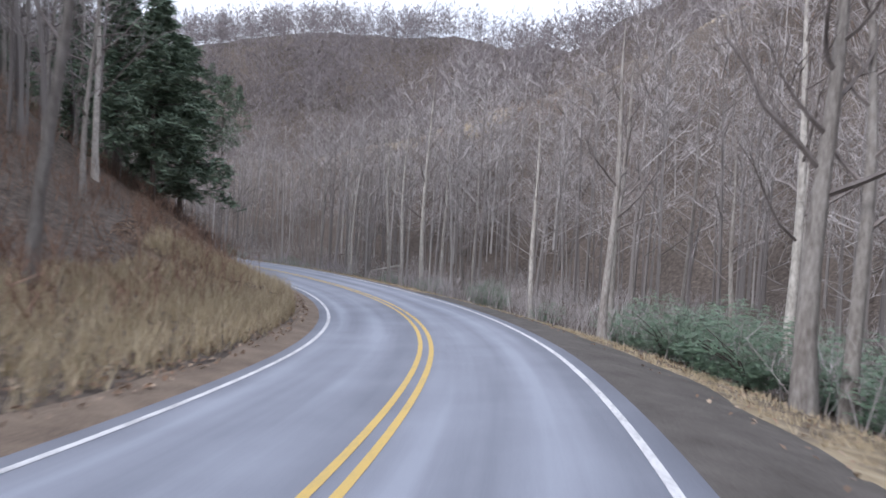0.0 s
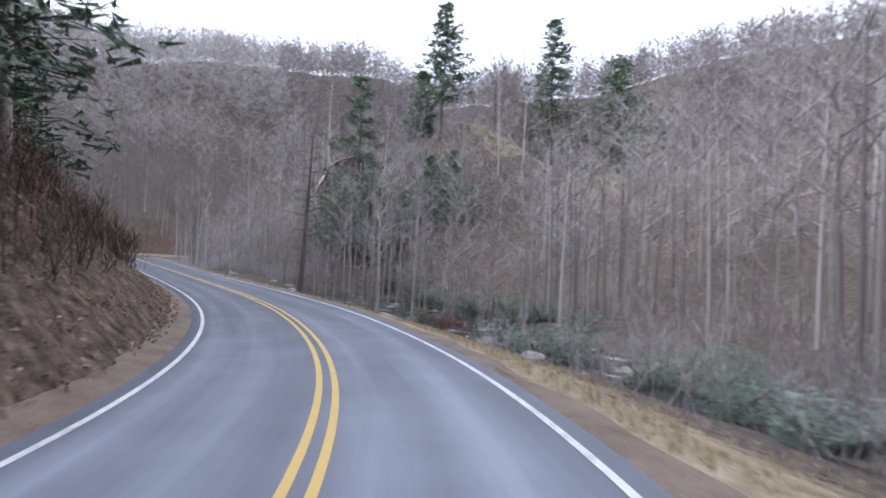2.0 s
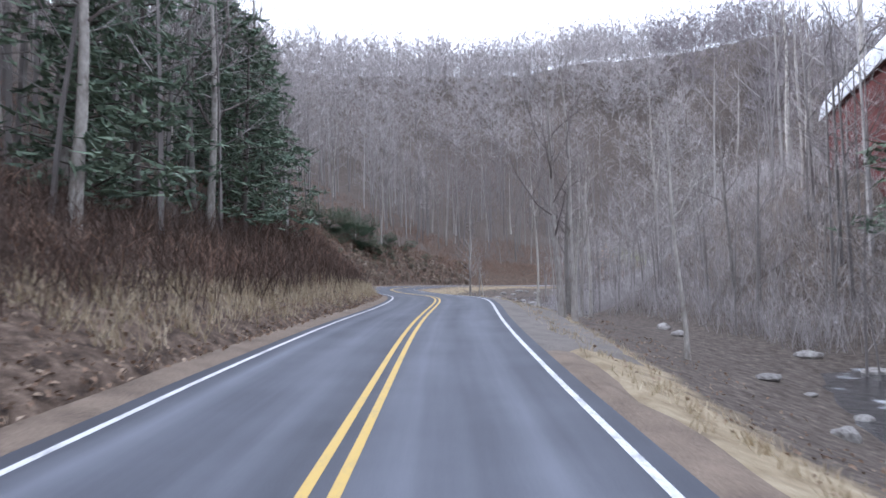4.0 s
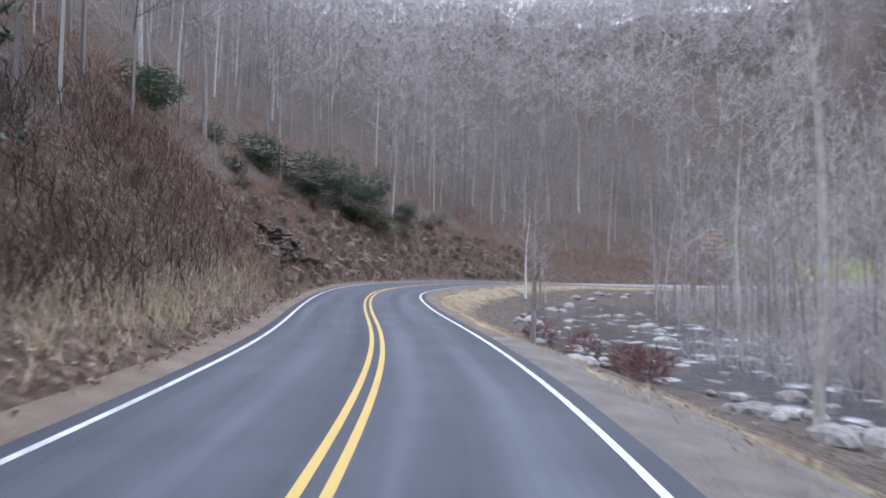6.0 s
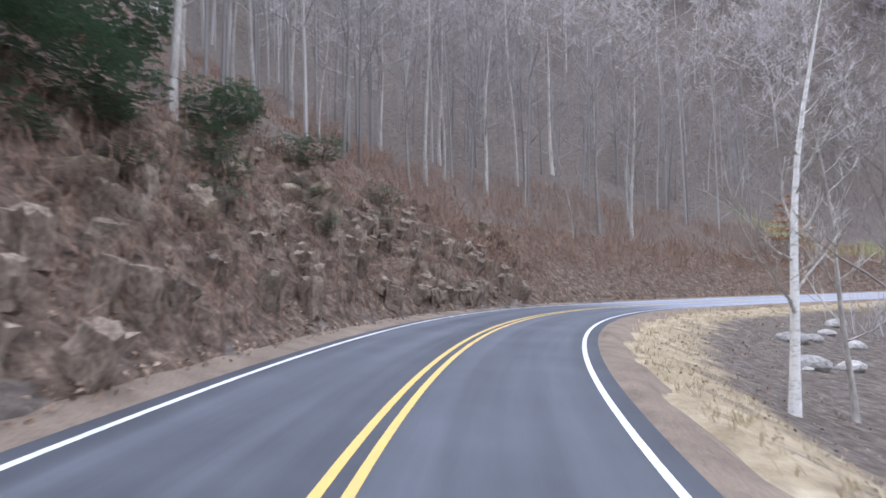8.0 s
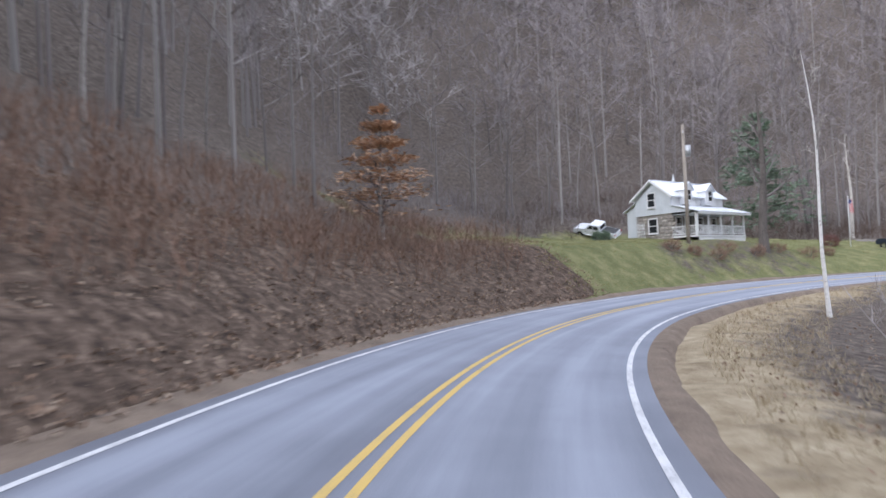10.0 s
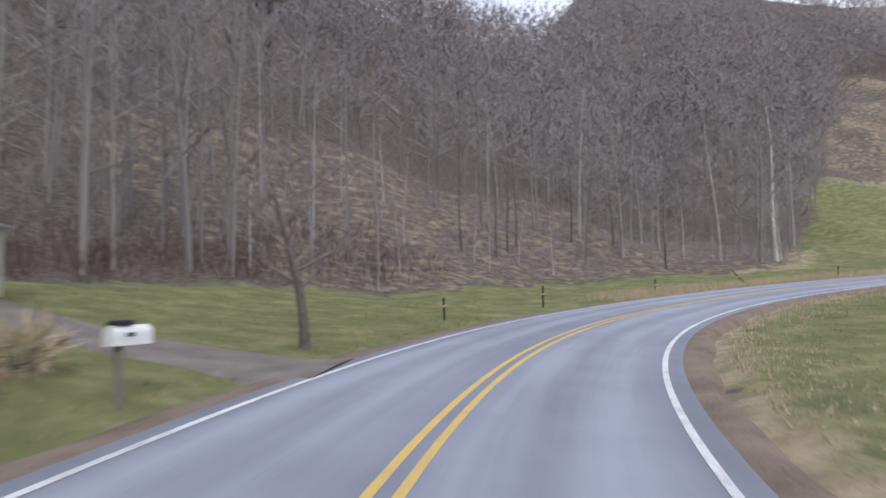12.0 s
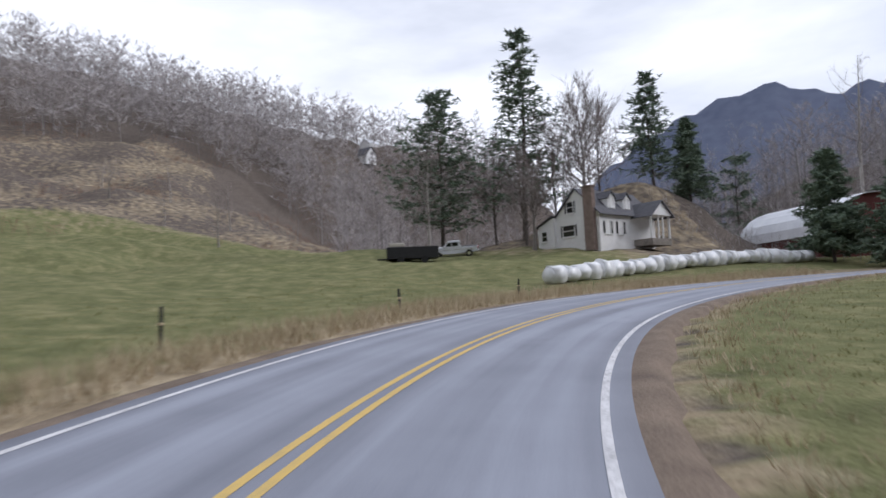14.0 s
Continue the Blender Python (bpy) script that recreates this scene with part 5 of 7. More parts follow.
    bm = prism([(5.4, 2.5), (9.2, 2.5), (7.3, 4.0)], -2.3, 0.5)
    bm.transform(Matrix(((0, -1, 0, 0), (1, 0, 0, 0), (0, 0, 1, 0), (0, 0, 0, 1))))
    part("porch_gable", bm, WHITE, porch)
    for sgn in (-1, 1):
        part("porch_roof", sheet_bm([(2.5, 7.3 + sgn * 2.15, 2.35), (-1.0, 7.3 + sgn * 2.15, 2.35), (-1.0, 7.3, 4.08), (2.5, 7.3, 4.08)], -0.09 * sgn), DARK_ROOF, porch)
    for y in (5.6, 6.9, 7.7, 8.85):
        part("column", box((1.95, y, 0.1), (2.12, y + 0.17, 2.5), 0.02), WHITE, porch)
    return h


white_house()


# ---------------------------------------------------------------- vehicles
def pickup(name, m, paint, label, long_cab=True):
    """Local: x forward, y to its left, z up, on the ground at 0."""
    v = thing(name, m, label, "pickup truck")
    prof = [(-2.6, 0.55), (-2.6, 1.05), (-0.75, 1.08), (-0.68, 1.72), (0.55, 1.76), (1.15, 1.14), (2.45, 1.02), (2.62, 0.85), (2.62, 0.45), (2.1, 0.42), (-2.1, 0.45)]
    bm = prism(prof, -0.9, 0.9)
    bmesh.ops.bevel(bm, geom=list(bm.edges), offset=0.05, segments=2, affect="EDGES")
    body = part("body", bm, paint, v, smooth=False)
    part("bed", box((-2.5, -0.75, 0.75), (-0.8, 0.75, 1.10), 0.02), BLACK, body, "open load bed")
    for s in (-1, 1):
        part("side_window", sheet_bm([(-0.55, s * 0.905, 1.2), (0.1, s * 0.905, 1.2), (0.1, s * 0.905, 1.62), (-0.5, s * 0.905, 1.62)], 0.01 * -s), GLASS, body)
        part("side_window", sheet_bm([(0.18, s * 0.905, 1.2), (0.92, s * 0.905, 1.2), (0.5, s * 0.905, 1.62), (0.18, s * 0.905, 1.62)], 0.01 * -s), GLASS, body)
        part("running_board", box((-0.9, s * 0.88 - 0.08, 0.36), (1.1, s * 0.88 + 0.08, 0.43), 0.02), CHROME, v)
        part("trim_strip", box((-2.3, s * 0.9 - 0.015, 0.80), (1.2, s * 0.9 + 0.015, 0.85), 0.004), CHROME, body)
        part("mirror", box((0.8, s * 0.92 - 0.02, 1.15), (0.95, s * 1.08, 1.33), 0.02), paint, body)
        part("headlight", box((2.58, s * 0.68 - 0.17, 0.75), (2.66, s * 0.68 + 0.17, 0.92), 0.02), CHROME, body)
        part("tail_light", box((-2.64, s * 0.8 - 0.08, 0.75), (-2.58, s * 0.8 + 0.08, 1.02), 0.015), FLAG_RED, body)
        for x in (-1.65, 1.75):
            wheel = part("wheel", cylinder((x, s * 0.66, 0.36), (x, s * 0.92, 0.36), 0.37, 0.37, 20), RUBBER, v)
            part("rim", cylinder((x, s * 0.80, 0.36), (x, s * 0.935, 0.36), 0.22, 0.19, 16), CHROME, wheel)
            ring = bmesh.new()
            bmesh.ops.create_cone(ring, cap_ends=False, segments=20, radius1=0.45, radius2=0.45, depth=0.08, matrix=Matrix.Translation((x, s * 0.9, 0.38)) @ Matrix.Rotation(math.pi / 2, 4, "X"))
            for f in [f for f in ring.faces if f.calc_center_median().z < 0.42]:
                ring.faces.remove(f)
            part("wheel_arch", ring, CHROME if paint is CAR_DARK else RUBBER, body)
    part("windscreen", sheet_bm([(1.14, -0.78, 1.17), (1.14, 0.78, 1.17), (0.62, 0.7, 1.7), (0.62, -0.7, 1.7)], 0.012), GLASS, body)
    part("rear_window", sheet_bm([(-0.74, -0.7, 1.2), (-0.74, 0.7, 1.2), (-0.69, 0.65, 1.62), (-0.69, -0.65, 1.62)], -0.012), GLASS, body)
    part("bumper", box((2.55, -0.85, 0.45), (2.72, 0.85, 0.62), 0.03), CHROME, v)
    part("rear_bumper", box((-2.75, -0.85, 0.45), (-2.6, 0.85, 0.6), 0.03), CHROME, v)
    part("grille", box((2.58, -0.5, 0.7), (2.65, 0.5, 0.92), 0.02), BLACK, v)
    return v


def stand(x, y, turn, lift=0.0):
    return Matrix.Translation((x, y, ground_z(x, y) + lift)) @ Matrix.Rotation(turn, 4, "Z")


def lie(x, y, turn, half=1.7):
    """A pose on the slope: x forward, tilted as the ground is."""
    c, s = math.cos(turn), math.sin(turn)
    f = Vector((2 * half * c, 2 * half * s, 0.7 * (ground_z(x + half * c, y + half * s) - ground_z(x - half * c, y - half * s)))).normalized()
    l = Vector((-2 * s, 2 * c, ground_z(x - s, y + c) - ground_z(x + s, y - c))).normalized()
    u = f.cross(l).normalized()
    l = u.cross(f)
    return Matrix(((f.x, l.x, u.x, x), (f.y, l.y, u.y, y), (f.z, l.z, u.z, ground_z(x, y)), (0, 0, 0, 1)))


pickup("pickup_truck", lie(-252.6, 164.4, radians(158)), CAR_DARK, "dark blue extended-cab pickup parked on the lawn")
pickup("pickup_truck", lie(-281.5, 152.5, radians(185)), CAR_WHITE, "white pickup truck parked behind the house")


# ---------------------------------------------------------------- yard things
def utility_pole():
    x, y = -265.0, 136.8
    p = thing("utility_pole", stand(x, y, radians(20), -0.3), "weathered wooden utility pole with transformer can", "utility pole")
    part("pole", cylinder((0, 0, -0.5), (0, 0, 10.2), 0.17, 0.12, 12), WOOD_POLE, p, smooth=True)
    part("transformer", cylinder((0.32, 0, 7.5), (0.32, 0, 8.4), 0.24, 0.24, 14), GALV, p, "pale grey transformer can", smooth=True)
    part("bracket", box((0.05, -0.05, 7.9), (0.2, 0.05, 8.05), 0.01), GALV, p)
    part("cross_arm", box((-0.06, -0.5, 9.3), (0.06, 0.5, 9.42), 0.01), WOOD_POLE, p)
    for yy in (-0.4, 0.4, 0.0):
        part("insulator", cylinder((0, yy, 9.42), (0, yy, 9.62), 0.05, 0.03, 8), GALV, p)
    part("lamp_arm", cylinder((0, 0.1, 6.2), (0, 0.55, 6.25), 0.03, 0.03, 6), GALV, p)
    part("lamp_head", box((-0.1, 0.5, 6.15), (0.1, 0.95, 6.28), 0.04), BLACK, p)


utility_pole()


def flagpole():
    p = thing("flagpole", stand(-257.0, 161.0, 0, -0.1), "white flagpole with a limp striped flag", "flagpole")
    part("pole", cylinder((0, 0, -0.3), (0, 0, 5.4), 0.045, 0.03, 10), WHITE, p, smooth=True)
    bm = bmesh.new()
    bmesh.ops.create_uvsphere(bm, u_segments=10, v_segments=6, radius=0.07, matrix=Matrix.Translation((0, 0, 5.45)))
    part("finial", bm, CHROME, p, smooth=True)
    flag = part("flag", box((0.03, -0.02, 4.55), (0.30, 0.06, 4.95), 0.01), FLAG_BLUE, p, "limp flag of red and white stripes with a blue field")
    for k in range(7):
        bm = bmesh.new()
        rows = []
        for j in range(8):
            z = 4.95 - j * 0.19
            w = 0.03 * math.sin(j * 1.3 + k)
            x = 0.05 + k * 0.045 + 0.012 * j
            rows.append([bm.verts.new((x, w, z)), bm.verts.new((x + 0.05, w + 0.03, z - 0.02)), bm.verts.new((x + 0.05, w + 0.05, z - 0.02)), bm.verts.new((x, w + 0.02, z))])
        for a, b in zip(rows, rows[1:]):
            for i in range(4):
                bm.faces.new((a[i], a[(i + 1) % 4], b[(i + 1) % 4], b[i]))
        part("stripe", bm, FLAG_RED if k % 2 == 0 else WHITE, flag)


flagpole()


def mailbox():
    x, y = -246.2, 161.2
    b = thing("mailbox", stand(x, y, radians(28), -0.05), "white rounded mailbox with dark lid on a post", "mailbox")
    part("post", box((-0.2, -0.05, -0.3), (-0.1, 0.05, 0.95), 0.01), OLD_WOOD, b)
    pts = [(-0.13, 0.95), (0.13, 0.95), (0.13, 1.12)] + [(0.13 * math.cos(a), 1.12 + 0.13 * math.sin(a)) for a in np.linspace(0.3, math.pi - 0.3, 7)] + [(-0.13, 1.12)]
    bm = prism(pts, -0.32, 0.32)
    bm.transform(Matrix.Rotation(math.pi / 2, 4, "Z"))
    part("box", bm, WHITE, b)
    part("door", box((0.32, -0.12, 0.97), (0.335, 0.12, 1.2), 0.004), WHITE, b)
    part("newspaper_tube", box((-0.28, -0.12, 1.255), (0.05, 0.12, 1.33), 0.02), BLACK, b, "dark tube on top")
    part("number_plate", box((-0.1, -0.14, 1.08), (0.02, -0.132, 1.14), 0), BLACK, b, "dark number bar")


mailbox()


def shed():
    s = thing("shed", stand(-249.6, 170.8, radians(-20), -0.2), "small pale metal garden shed", "shed")
    part("wall", box((-1.2, -0.9, 0), (1.2, 0.9, 1.9), 0.02), BEIGE, s)
    part("roof", prism([(-1.35, 1.85), (0, 2.15), (1.35, 1.85), (1.35, 1.92), (0, 2.24), (-1.35, 1.92)], -1.05, 1.05), GALV, s)
    part("door", box((0.05, -0.94, 0.05), (1.1, -0.9, 1.8), 0.01), BEIGE, s, "sliding metal door")
    part("door", box((-1.1, -0.93, 0.05), (0.05, -0.89, 1.8), 0.01), BEIGE, s, "sliding metal door")
    for k in range(9):
        part("rib", box((-1.15 + k * 0.28, -0.955, 0.05), (-1.12 + k * 0.28, -0.94, 1.8), 0), BEIGE, s)


shed()


def barn():
    b = thing("barn", stand(-136.9, 97.9, radians(75), -0.1), "red wooden barn with a rounded grey metal roof", "barn")
    W, L, H = 10.5, 14, 2.6
    part("wall", box((-W / 2, -L / 2, -5), (W / 2, L / 2, H), 0.02), RED_PAINT, b, "red board walls")
    arch = [(W / 2 * 1.04 * math.cos(a), H + 4.0 * math.sin(a)) for a in np.linspace(0, math.pi, 13)]
    part("end_wall", prism(arch, -L / 2 + 0.05, L / 2 - 0.05), RED_PAINT, b)
    bm = bmesh.new()
    for k in range(12):
        (xa, za), (xb, zb) = arch[k], arch[k + 1]
        for sgn in (1,):
            add = [bm.verts.new((xa * 1.03, -L / 2 - 0.4, za + 0.06)), bm.verts.new((xa * 1.03, L / 2 + 0.4, za + 0.06)), bm.verts.new((xb * 1.03, L / 2 + 0.4, zb + 0.06)), bm.verts.new((xb * 1.03, -L / 2 - 0.4, zb + 0.06))]
            bm.faces.new(add)
    bmesh.ops.remove_doubles(bm, verts=bm.verts, dist=0.001)
    bmesh.ops.solidify(bm, geom=bm.faces[:], thickness=0.08)
    part("roof", bm, METAL_ROOF, b, "rounded metal roof")
    for k in range(19):
        part("board_joint", box((-W / 2 + 0.3 + k * 0.53, -L / 2 - 0.03, 0), (-W / 2 + 0.36 + k * 0.53, -L / 2 + 0.01, H), 0), BLACK, b)


barn()


def bale_mesh(seed):
    """A round bale in stretched film, lying on its side, its ends dented."""
    r = random.Random(seed)
    bm = bmesh.new()
    bmesh.ops.create_cone(bm, cap_ends=True, segments=18, radius1=0.66, radius2=0.66, depth=1.25, matrix=Matrix.Rotation(math.pi / 2, 4, "Y"))
    bmesh.ops.bevel(bm, geom=[e for e in bm.edges if abs(e.verts[0].co.x - e.verts[1].co.x) < 0.01], offset=0.14, segments=3, affect="EDGES")
    for v in bm.verts:
        v.co += Vector((r.uniform(-.05, .05), r.uniform(-.06, .06), r.uniform(-.06, .06)))
        v.co.z = max(v.co.z, -0.58)
    return bm


bale_models = [bale_mesh(k) for k in range(3)]
bale_data = []
for bm in bale_models:
    me = bpy.data.meshes.new("bale")
    bm.to_mesh(me)
    bm.free()
    me.materials.append(PLASTIC_WRAP)
    for p in me.polygons:
        p.use_smooth = True
    bale_data.append(me)
A, B = Vector((-148.8, 141.7)), Vector((-143.5, 110.5))
for k in range(24):
    t = k / 23
    p = A.lerp(B, t) + Vector((2.2 * math.sin(t * 3.1), 0))
    ob = new("hay_bale", bale_data[k % 3])
    ob.matrix_basis = Matrix.Translation((p.x, p.y, ground_z(p.x, p.y) + 0.52)) @ Matrix.Rotation(radians(96 + 13 * math.sin(k * 2.1)), 4, "Z") @ Matrix.Rotation(0.12 * math.sin(k * 4.1), 4, "Y") @ Matrix.Diagonal((1 + 0.1 * math.sin(k * 1.9), 1 + 0.16 * math.sin(k * 3.3), 0.95 + 0.16 * math.sin(k * 5.1), 1))
    tagged(ob, "round hay bale wrapped in white film, in a row", "hay bale", "row of wrapped bales")
ob = new("hay_bale", bale_data[0])
x, y, z = place(481, 8.6, 0.52)
ob.matrix_basis = Matrix.Translation((x, y, z)) @ Matrix.Rotation(0.4, 4, "Z")
tagged(ob, "single round hay bale in white film on the grass", "hay bale")


def trailer(x, y, turn):
    t = thing("trailer", stand(x, y, turn, -0.05), "dark low farm trailer with pale load", "trailer")
    part("bed", box((-2.6, -1.1, 0.5), (2.6, 1.1, 1.7), 0.04), BLACK, t)
    for xx in (-1.2, 1.2):
        for s in (-1, 1):
            part("wheel", cylinder((xx, s * 0.95, 0.36), (xx, s * 1.15, 0.36), 0.36, 0.36, 14), RUBBER, t)
    part("load", box((0.8, -0.9, 1.7), (2.4, 0.9, 2.1), 0.08), BEIGE, t)
    part("drawbar", box((2.6, -0.06, 0.5), (3.6, 0.06, 0.62), 0.01), BLACK, t)


trailer(-122.0, 140.5, radians(70))
pickup("pickup_truck", lie(-119.5, 134.5, radians(60)), CAR_WHITE, "white pickup parked beside the farm trailer")


def driveway():
    """A gravel drive from the road up towards the parked truck."""
    pts = [place(378, -3.4), (-246.0, 166.5, 0), (-249.0, 170.5, 0), (-253.5, 171.5, 0), (-258.0, 169.5, 0)]
    xs, ys = np.array([p[0] for p in pts]), np.array([p[1] for p in pts])
    t = np.linspace(0, len(pts) - 1, 40)
    x, y = np.interp(t, range(len(pts)), xs), np.interp(t, range(len(pts)), ys)
    dx, dy = np.gradient(x), np.gradient(y)
    n = np.hypot(dx, dy)
    rows = []
    for off, lift in ((-1.7, -.12), (-1.3, .03), (0, .05), (1.3, .03), (1.7, -.12)):
        px, py = x + dy / n * off, y - dx / n * off
        z, _ = ground_heights(px, py)
        rows.append(np.stack([px, py, z + lift], 1))
    v = np.stack(rows, 1).reshape(-1, 3)
    i = (np.arange(39)[:, None] * 5 + np.arange(4)).ravel()
    tagged(new("driveway", mesh_from("driveway", v, np.stack([i, i + 1, i + 6, i + 5], 1), [GRAVEL], smooth=True)), "grey gravel driveway crossing the lawn", "driveway", kind="structure")


driveway()


def far_house():
    x, y = 108.0, 65.0
    h = thing("house", stand(x, y, radians(30), -0.3), "small white house far up the wooded hill", "house")
    part("wall", prism([(-3, 0), (-3, 3), (0, 5.2), (3, 3), (3, 0)], -4, 4), WHITE, h)
    for s in (-1, 1):
        part("roof", sheet_bm([(s * 3.3, -4.3, 2.85), (s * 3.3, 4.3, 2.85), (0, 4.3, 5.3), (0, -4.3, 5.3)], 0.1 * s), METAL_ROOF, h)
    window_unit(h, (0, -4.02, 1.6), 1.2, 1.2, 0.02, FACE_SOUTH)


far_house()


def cottage():
    h = thing("house", stand(-210.0, 111.5, radians(-32), -0.2), "small white cottage with grey roof half hidden by trees", "house")
    part("wall", prism([(-2.4, -0.6), (-2.4, 2.6), (0, 4.4), (2.4, 2.6), (2.4, -0.6)], -3.5, 3.5), WHITE, h, "white board walls")
    for s in (-1, 1):
        part("roof", sheet_bm([(s * 2.7, -3.8, 2.4), (s * 2.7, 3.8, 2.4), (0, 3.8, 4.5), (0, -3.8, 4.5)], 0.1 * s), DARK_ROOF, h, "grey shingle roof")
    for x in (-1.1, 1.1):
        window_unit(h, (x, -3.52, 1.4), 0.7, 1.1, 0.02, FACE_SOUTH)
    part("door", box((-2.46, -0.5, 0), (-2.4, 0.4, 2.0), 0.01), OLD_WOOD, h, "dark plank door")


cottage()


def hill_house():
    """A small white gabled house at the edge of the woods, high on the far hill."""
    h = thing("house", stand(83.0, 76.5, radians(-62), -1.2), "small white gabled house with dark roof high on the wooded hill", "house")
    part("wall", prism([(-2.9, -1.5), (-2.9, 2.6), (0, 6.0), (2.9, 2.6), (2.9, -1.5)], -4, 4), WHITE, h, "white board walls")
    for s in (-1, 1):
        part("roof", sheet_bm([(s * 3.3, -4.4, 2.2), (s * 3.3, 4.4, 2.2), (0, 4.4, 6.15), (0, -4.4, 6.15)], 0.12 * s), DARK_ROOF, h, "dark shingle roof")
    for x, z in ((-1.4, 0.6), (1.4, 0.6), (0, 3.3)):
        window_unit(h, (x, -4.02, z), 0.8, 1.3, 0.02, FACE_SOUTH)


hill_house()


def fence_post(x, y, height, tilt, turn, label):
    p = thing("fence_post", stand(x, y, turn, -0.1) @ Matrix.Rotation(tilt, 4, "X"), label, "fence post", "field fence posts")
    part("post", box((-0.04, -0.035, -0.3), (0.04, 0.035, height), 0.008), BLACK, p)
    part("insulator", box((-0.05, -0.06, height * 0.62), (0.09, 0.06, height * 0.62 + 0.07), 0.01), STRAW, p, "pale wire clip")


fence_post(-166.1, 165.6, 1.25, 0.03, 0.5, "dark metal fence post upright in dry grass")
fence_post(-204.0, 179.1, 1.65, 0.72, 3.9, "dark metal fence post leaning far over in dry grass")
fence_post(*place(440, -7.6)[:2], 1.25, 0.08, 2.5, "dark metal fence post upright in dry grass")
fence_post(*place(397, -5.9)[:2], 1.2, 0.03, 1.5, "dark metal fence post upright at the field's edge")
for s, d in ((427, -6.6), (462, -6.4), (471, -6.6), (408, -6.2), (389, -5.8)):
    fence_post(*place(s, d)[:2], 1.0, 0.05, s, "short dark fence post in dry grass")

# ---------------------------------------------------------------- evergreen trees
def needle_tree(height, seed, first=0.12, spread=0.22, whorls=16, per=6, gap=0.0, droop=-0.1, clump=24):
    """A conifer: trunk, limbs in whorls and many short sprays of needles along them."""
    r = np.random.default_rng(seed)
    zz = np.linspace(0, 1, 7)
    path = np.stack([0.01 * height * np.sin(zz * 5 + seed), 0.01 * height * np.cos(zz * 4 + seed), zz * height], 1)
    path[0, 2] -= 0.5
    trunk = [tube(path, height * 0.013 * (1 - zz) + 0.02, 7)]
    vs, fs, n = [], [], 0
    for k in range(whorls):
        f = first + (0.98 - first) * k / whorls
        for j in range(per):
            if r.random() < gap:
                continue
            az = j * 6.28 / per + k * 0.9 + r.normal(0, 0.35)
            f = min(0.98, first + (0.98 - first) * (k + r.random()) / whorls)
            ln = height * spread * (1.05 - f) ** 0.7 * (0.4 + 0.85 * r.random())
            d = np.array([math.cos(az), math.sin(az), 0.15 + r.normal(0, 0.12)])
            base = np.array([0, 0, f * height])
            lp = np.array([base, base + d * ln * 0.5, base + d * ln + [0, 0, droop * ln]])
            trunk.append(tube(lp, [0.05, 0.03, 0.01], 3))
            m = int(clump * (0.5 + ln / (height * spread)))
            q = 0.25 + 0.75 * r.random(m)
            c = lp[0] + (lp[2] - lp[0]) * q[:, None] + r.normal(0, 0.17 * ln ** 0.5, (m, 3)) * [1, 1, 0.8]
            for p in c:
                for w in range(3):
                    u = r.normal(0, 1, 3)
                    u[2] *= 0.4
                    u = u / np.linalg.norm(u) * (0.4 + 0.45 * r.random())
                    s = np.cross(u, r.normal(0, 1, 3))
                    s = s / np.linalg.norm(s) * 0.10
                    vs.append(np.array([p - u * 0.3 + s, p - u * 0.3 - s, p + u]))
                    fs.append([n, n + 1, n + 2])
                    n += 3
    return gather(trunk), (np.concatenate(vs), np.array(fs))


def conifer(x, y, height, seed, label, name="tree", **kw):
    t, c = needle_tree(height, seed, **kw)
    e = tree_thing(t, c, BARK_DARK, NEEDLE, label, "", "evergreen tree", "foliage")
    e.matrix_basis = Matrix.Translation((x, y, ground_z(x, y) - 0.2))
    return e


def top_at(x, y, z):
    return z - ground_z(x, y)


conifer(-116.8, 123.3, top_at(-116.8, 123.3, 43.1), 1, "tall ragged spruce standing over the farmhouse", first=0.16, spread=0.24, gap=0.22, clump=15, whorls=30, per=6, droop=0.0)
conifer(-110.1, 131.5, top_at(-110.1, 131.5, 36.4), 2, "broad dark pine behind the farmhouse", first=0.1, spread=0.42, clump=16, whorls=24, per=7, gap=0.2, droop=0.1)
conifer(-116.0, 102.5, top_at(-116.0, 102.5, 40.0), 3, "lone tall pine with bare lower trunk on the knoll", first=0.26, spread=0.3, gap=0.2, clump=15, whorls=22, per=6, droop=0.0)
conifer(-120.5, 91.5, top_at(-120.5, 91.5, 28.4), 4, "small round evergreen on the far slope", first=0.1, spread=0.3, whorls=10)
conifer(-144.8, 108.5, top_at(-144.8, 108.5, 21.9), 5, "dense dark evergreen beside the road", first=0.1, spread=0.34, whorls=14, per=7, clump=30)
conifer(-150.5, 107.5, top_at(-150.5, 107.5, 19.8), 6, "dense dark evergreen beside the road", first=0.1, spread=0.34, whorls=14, per=7, clump=30)
conifer(-266.6, 165.5, 15.5, 7, "green pine beyond the house", first=0.12, spread=0.42, gap=0.25, whorls=17, clump=18)
conifer(*place(66, -8.6)[:2], 15, 18, "dark hemlock with low boughs over the road bank", first=0.2, spread=0.36, droop=-0.3, clump=26)
for k, (s, d, hgt) in enumerate(((86, -12.5, 17), (98, -15, 18), (108, -19, 18), (176, -15, 16), (186, -18, 18), (197, -21, 17), (166, -19, 17))):
    conifer(*place(s, d)[:2], hgt, 30 + k, "dark hemlock among bare trees on the slope", first=0.15, spread=0.3, droop=-0.25, clump=13, gap=0.1)
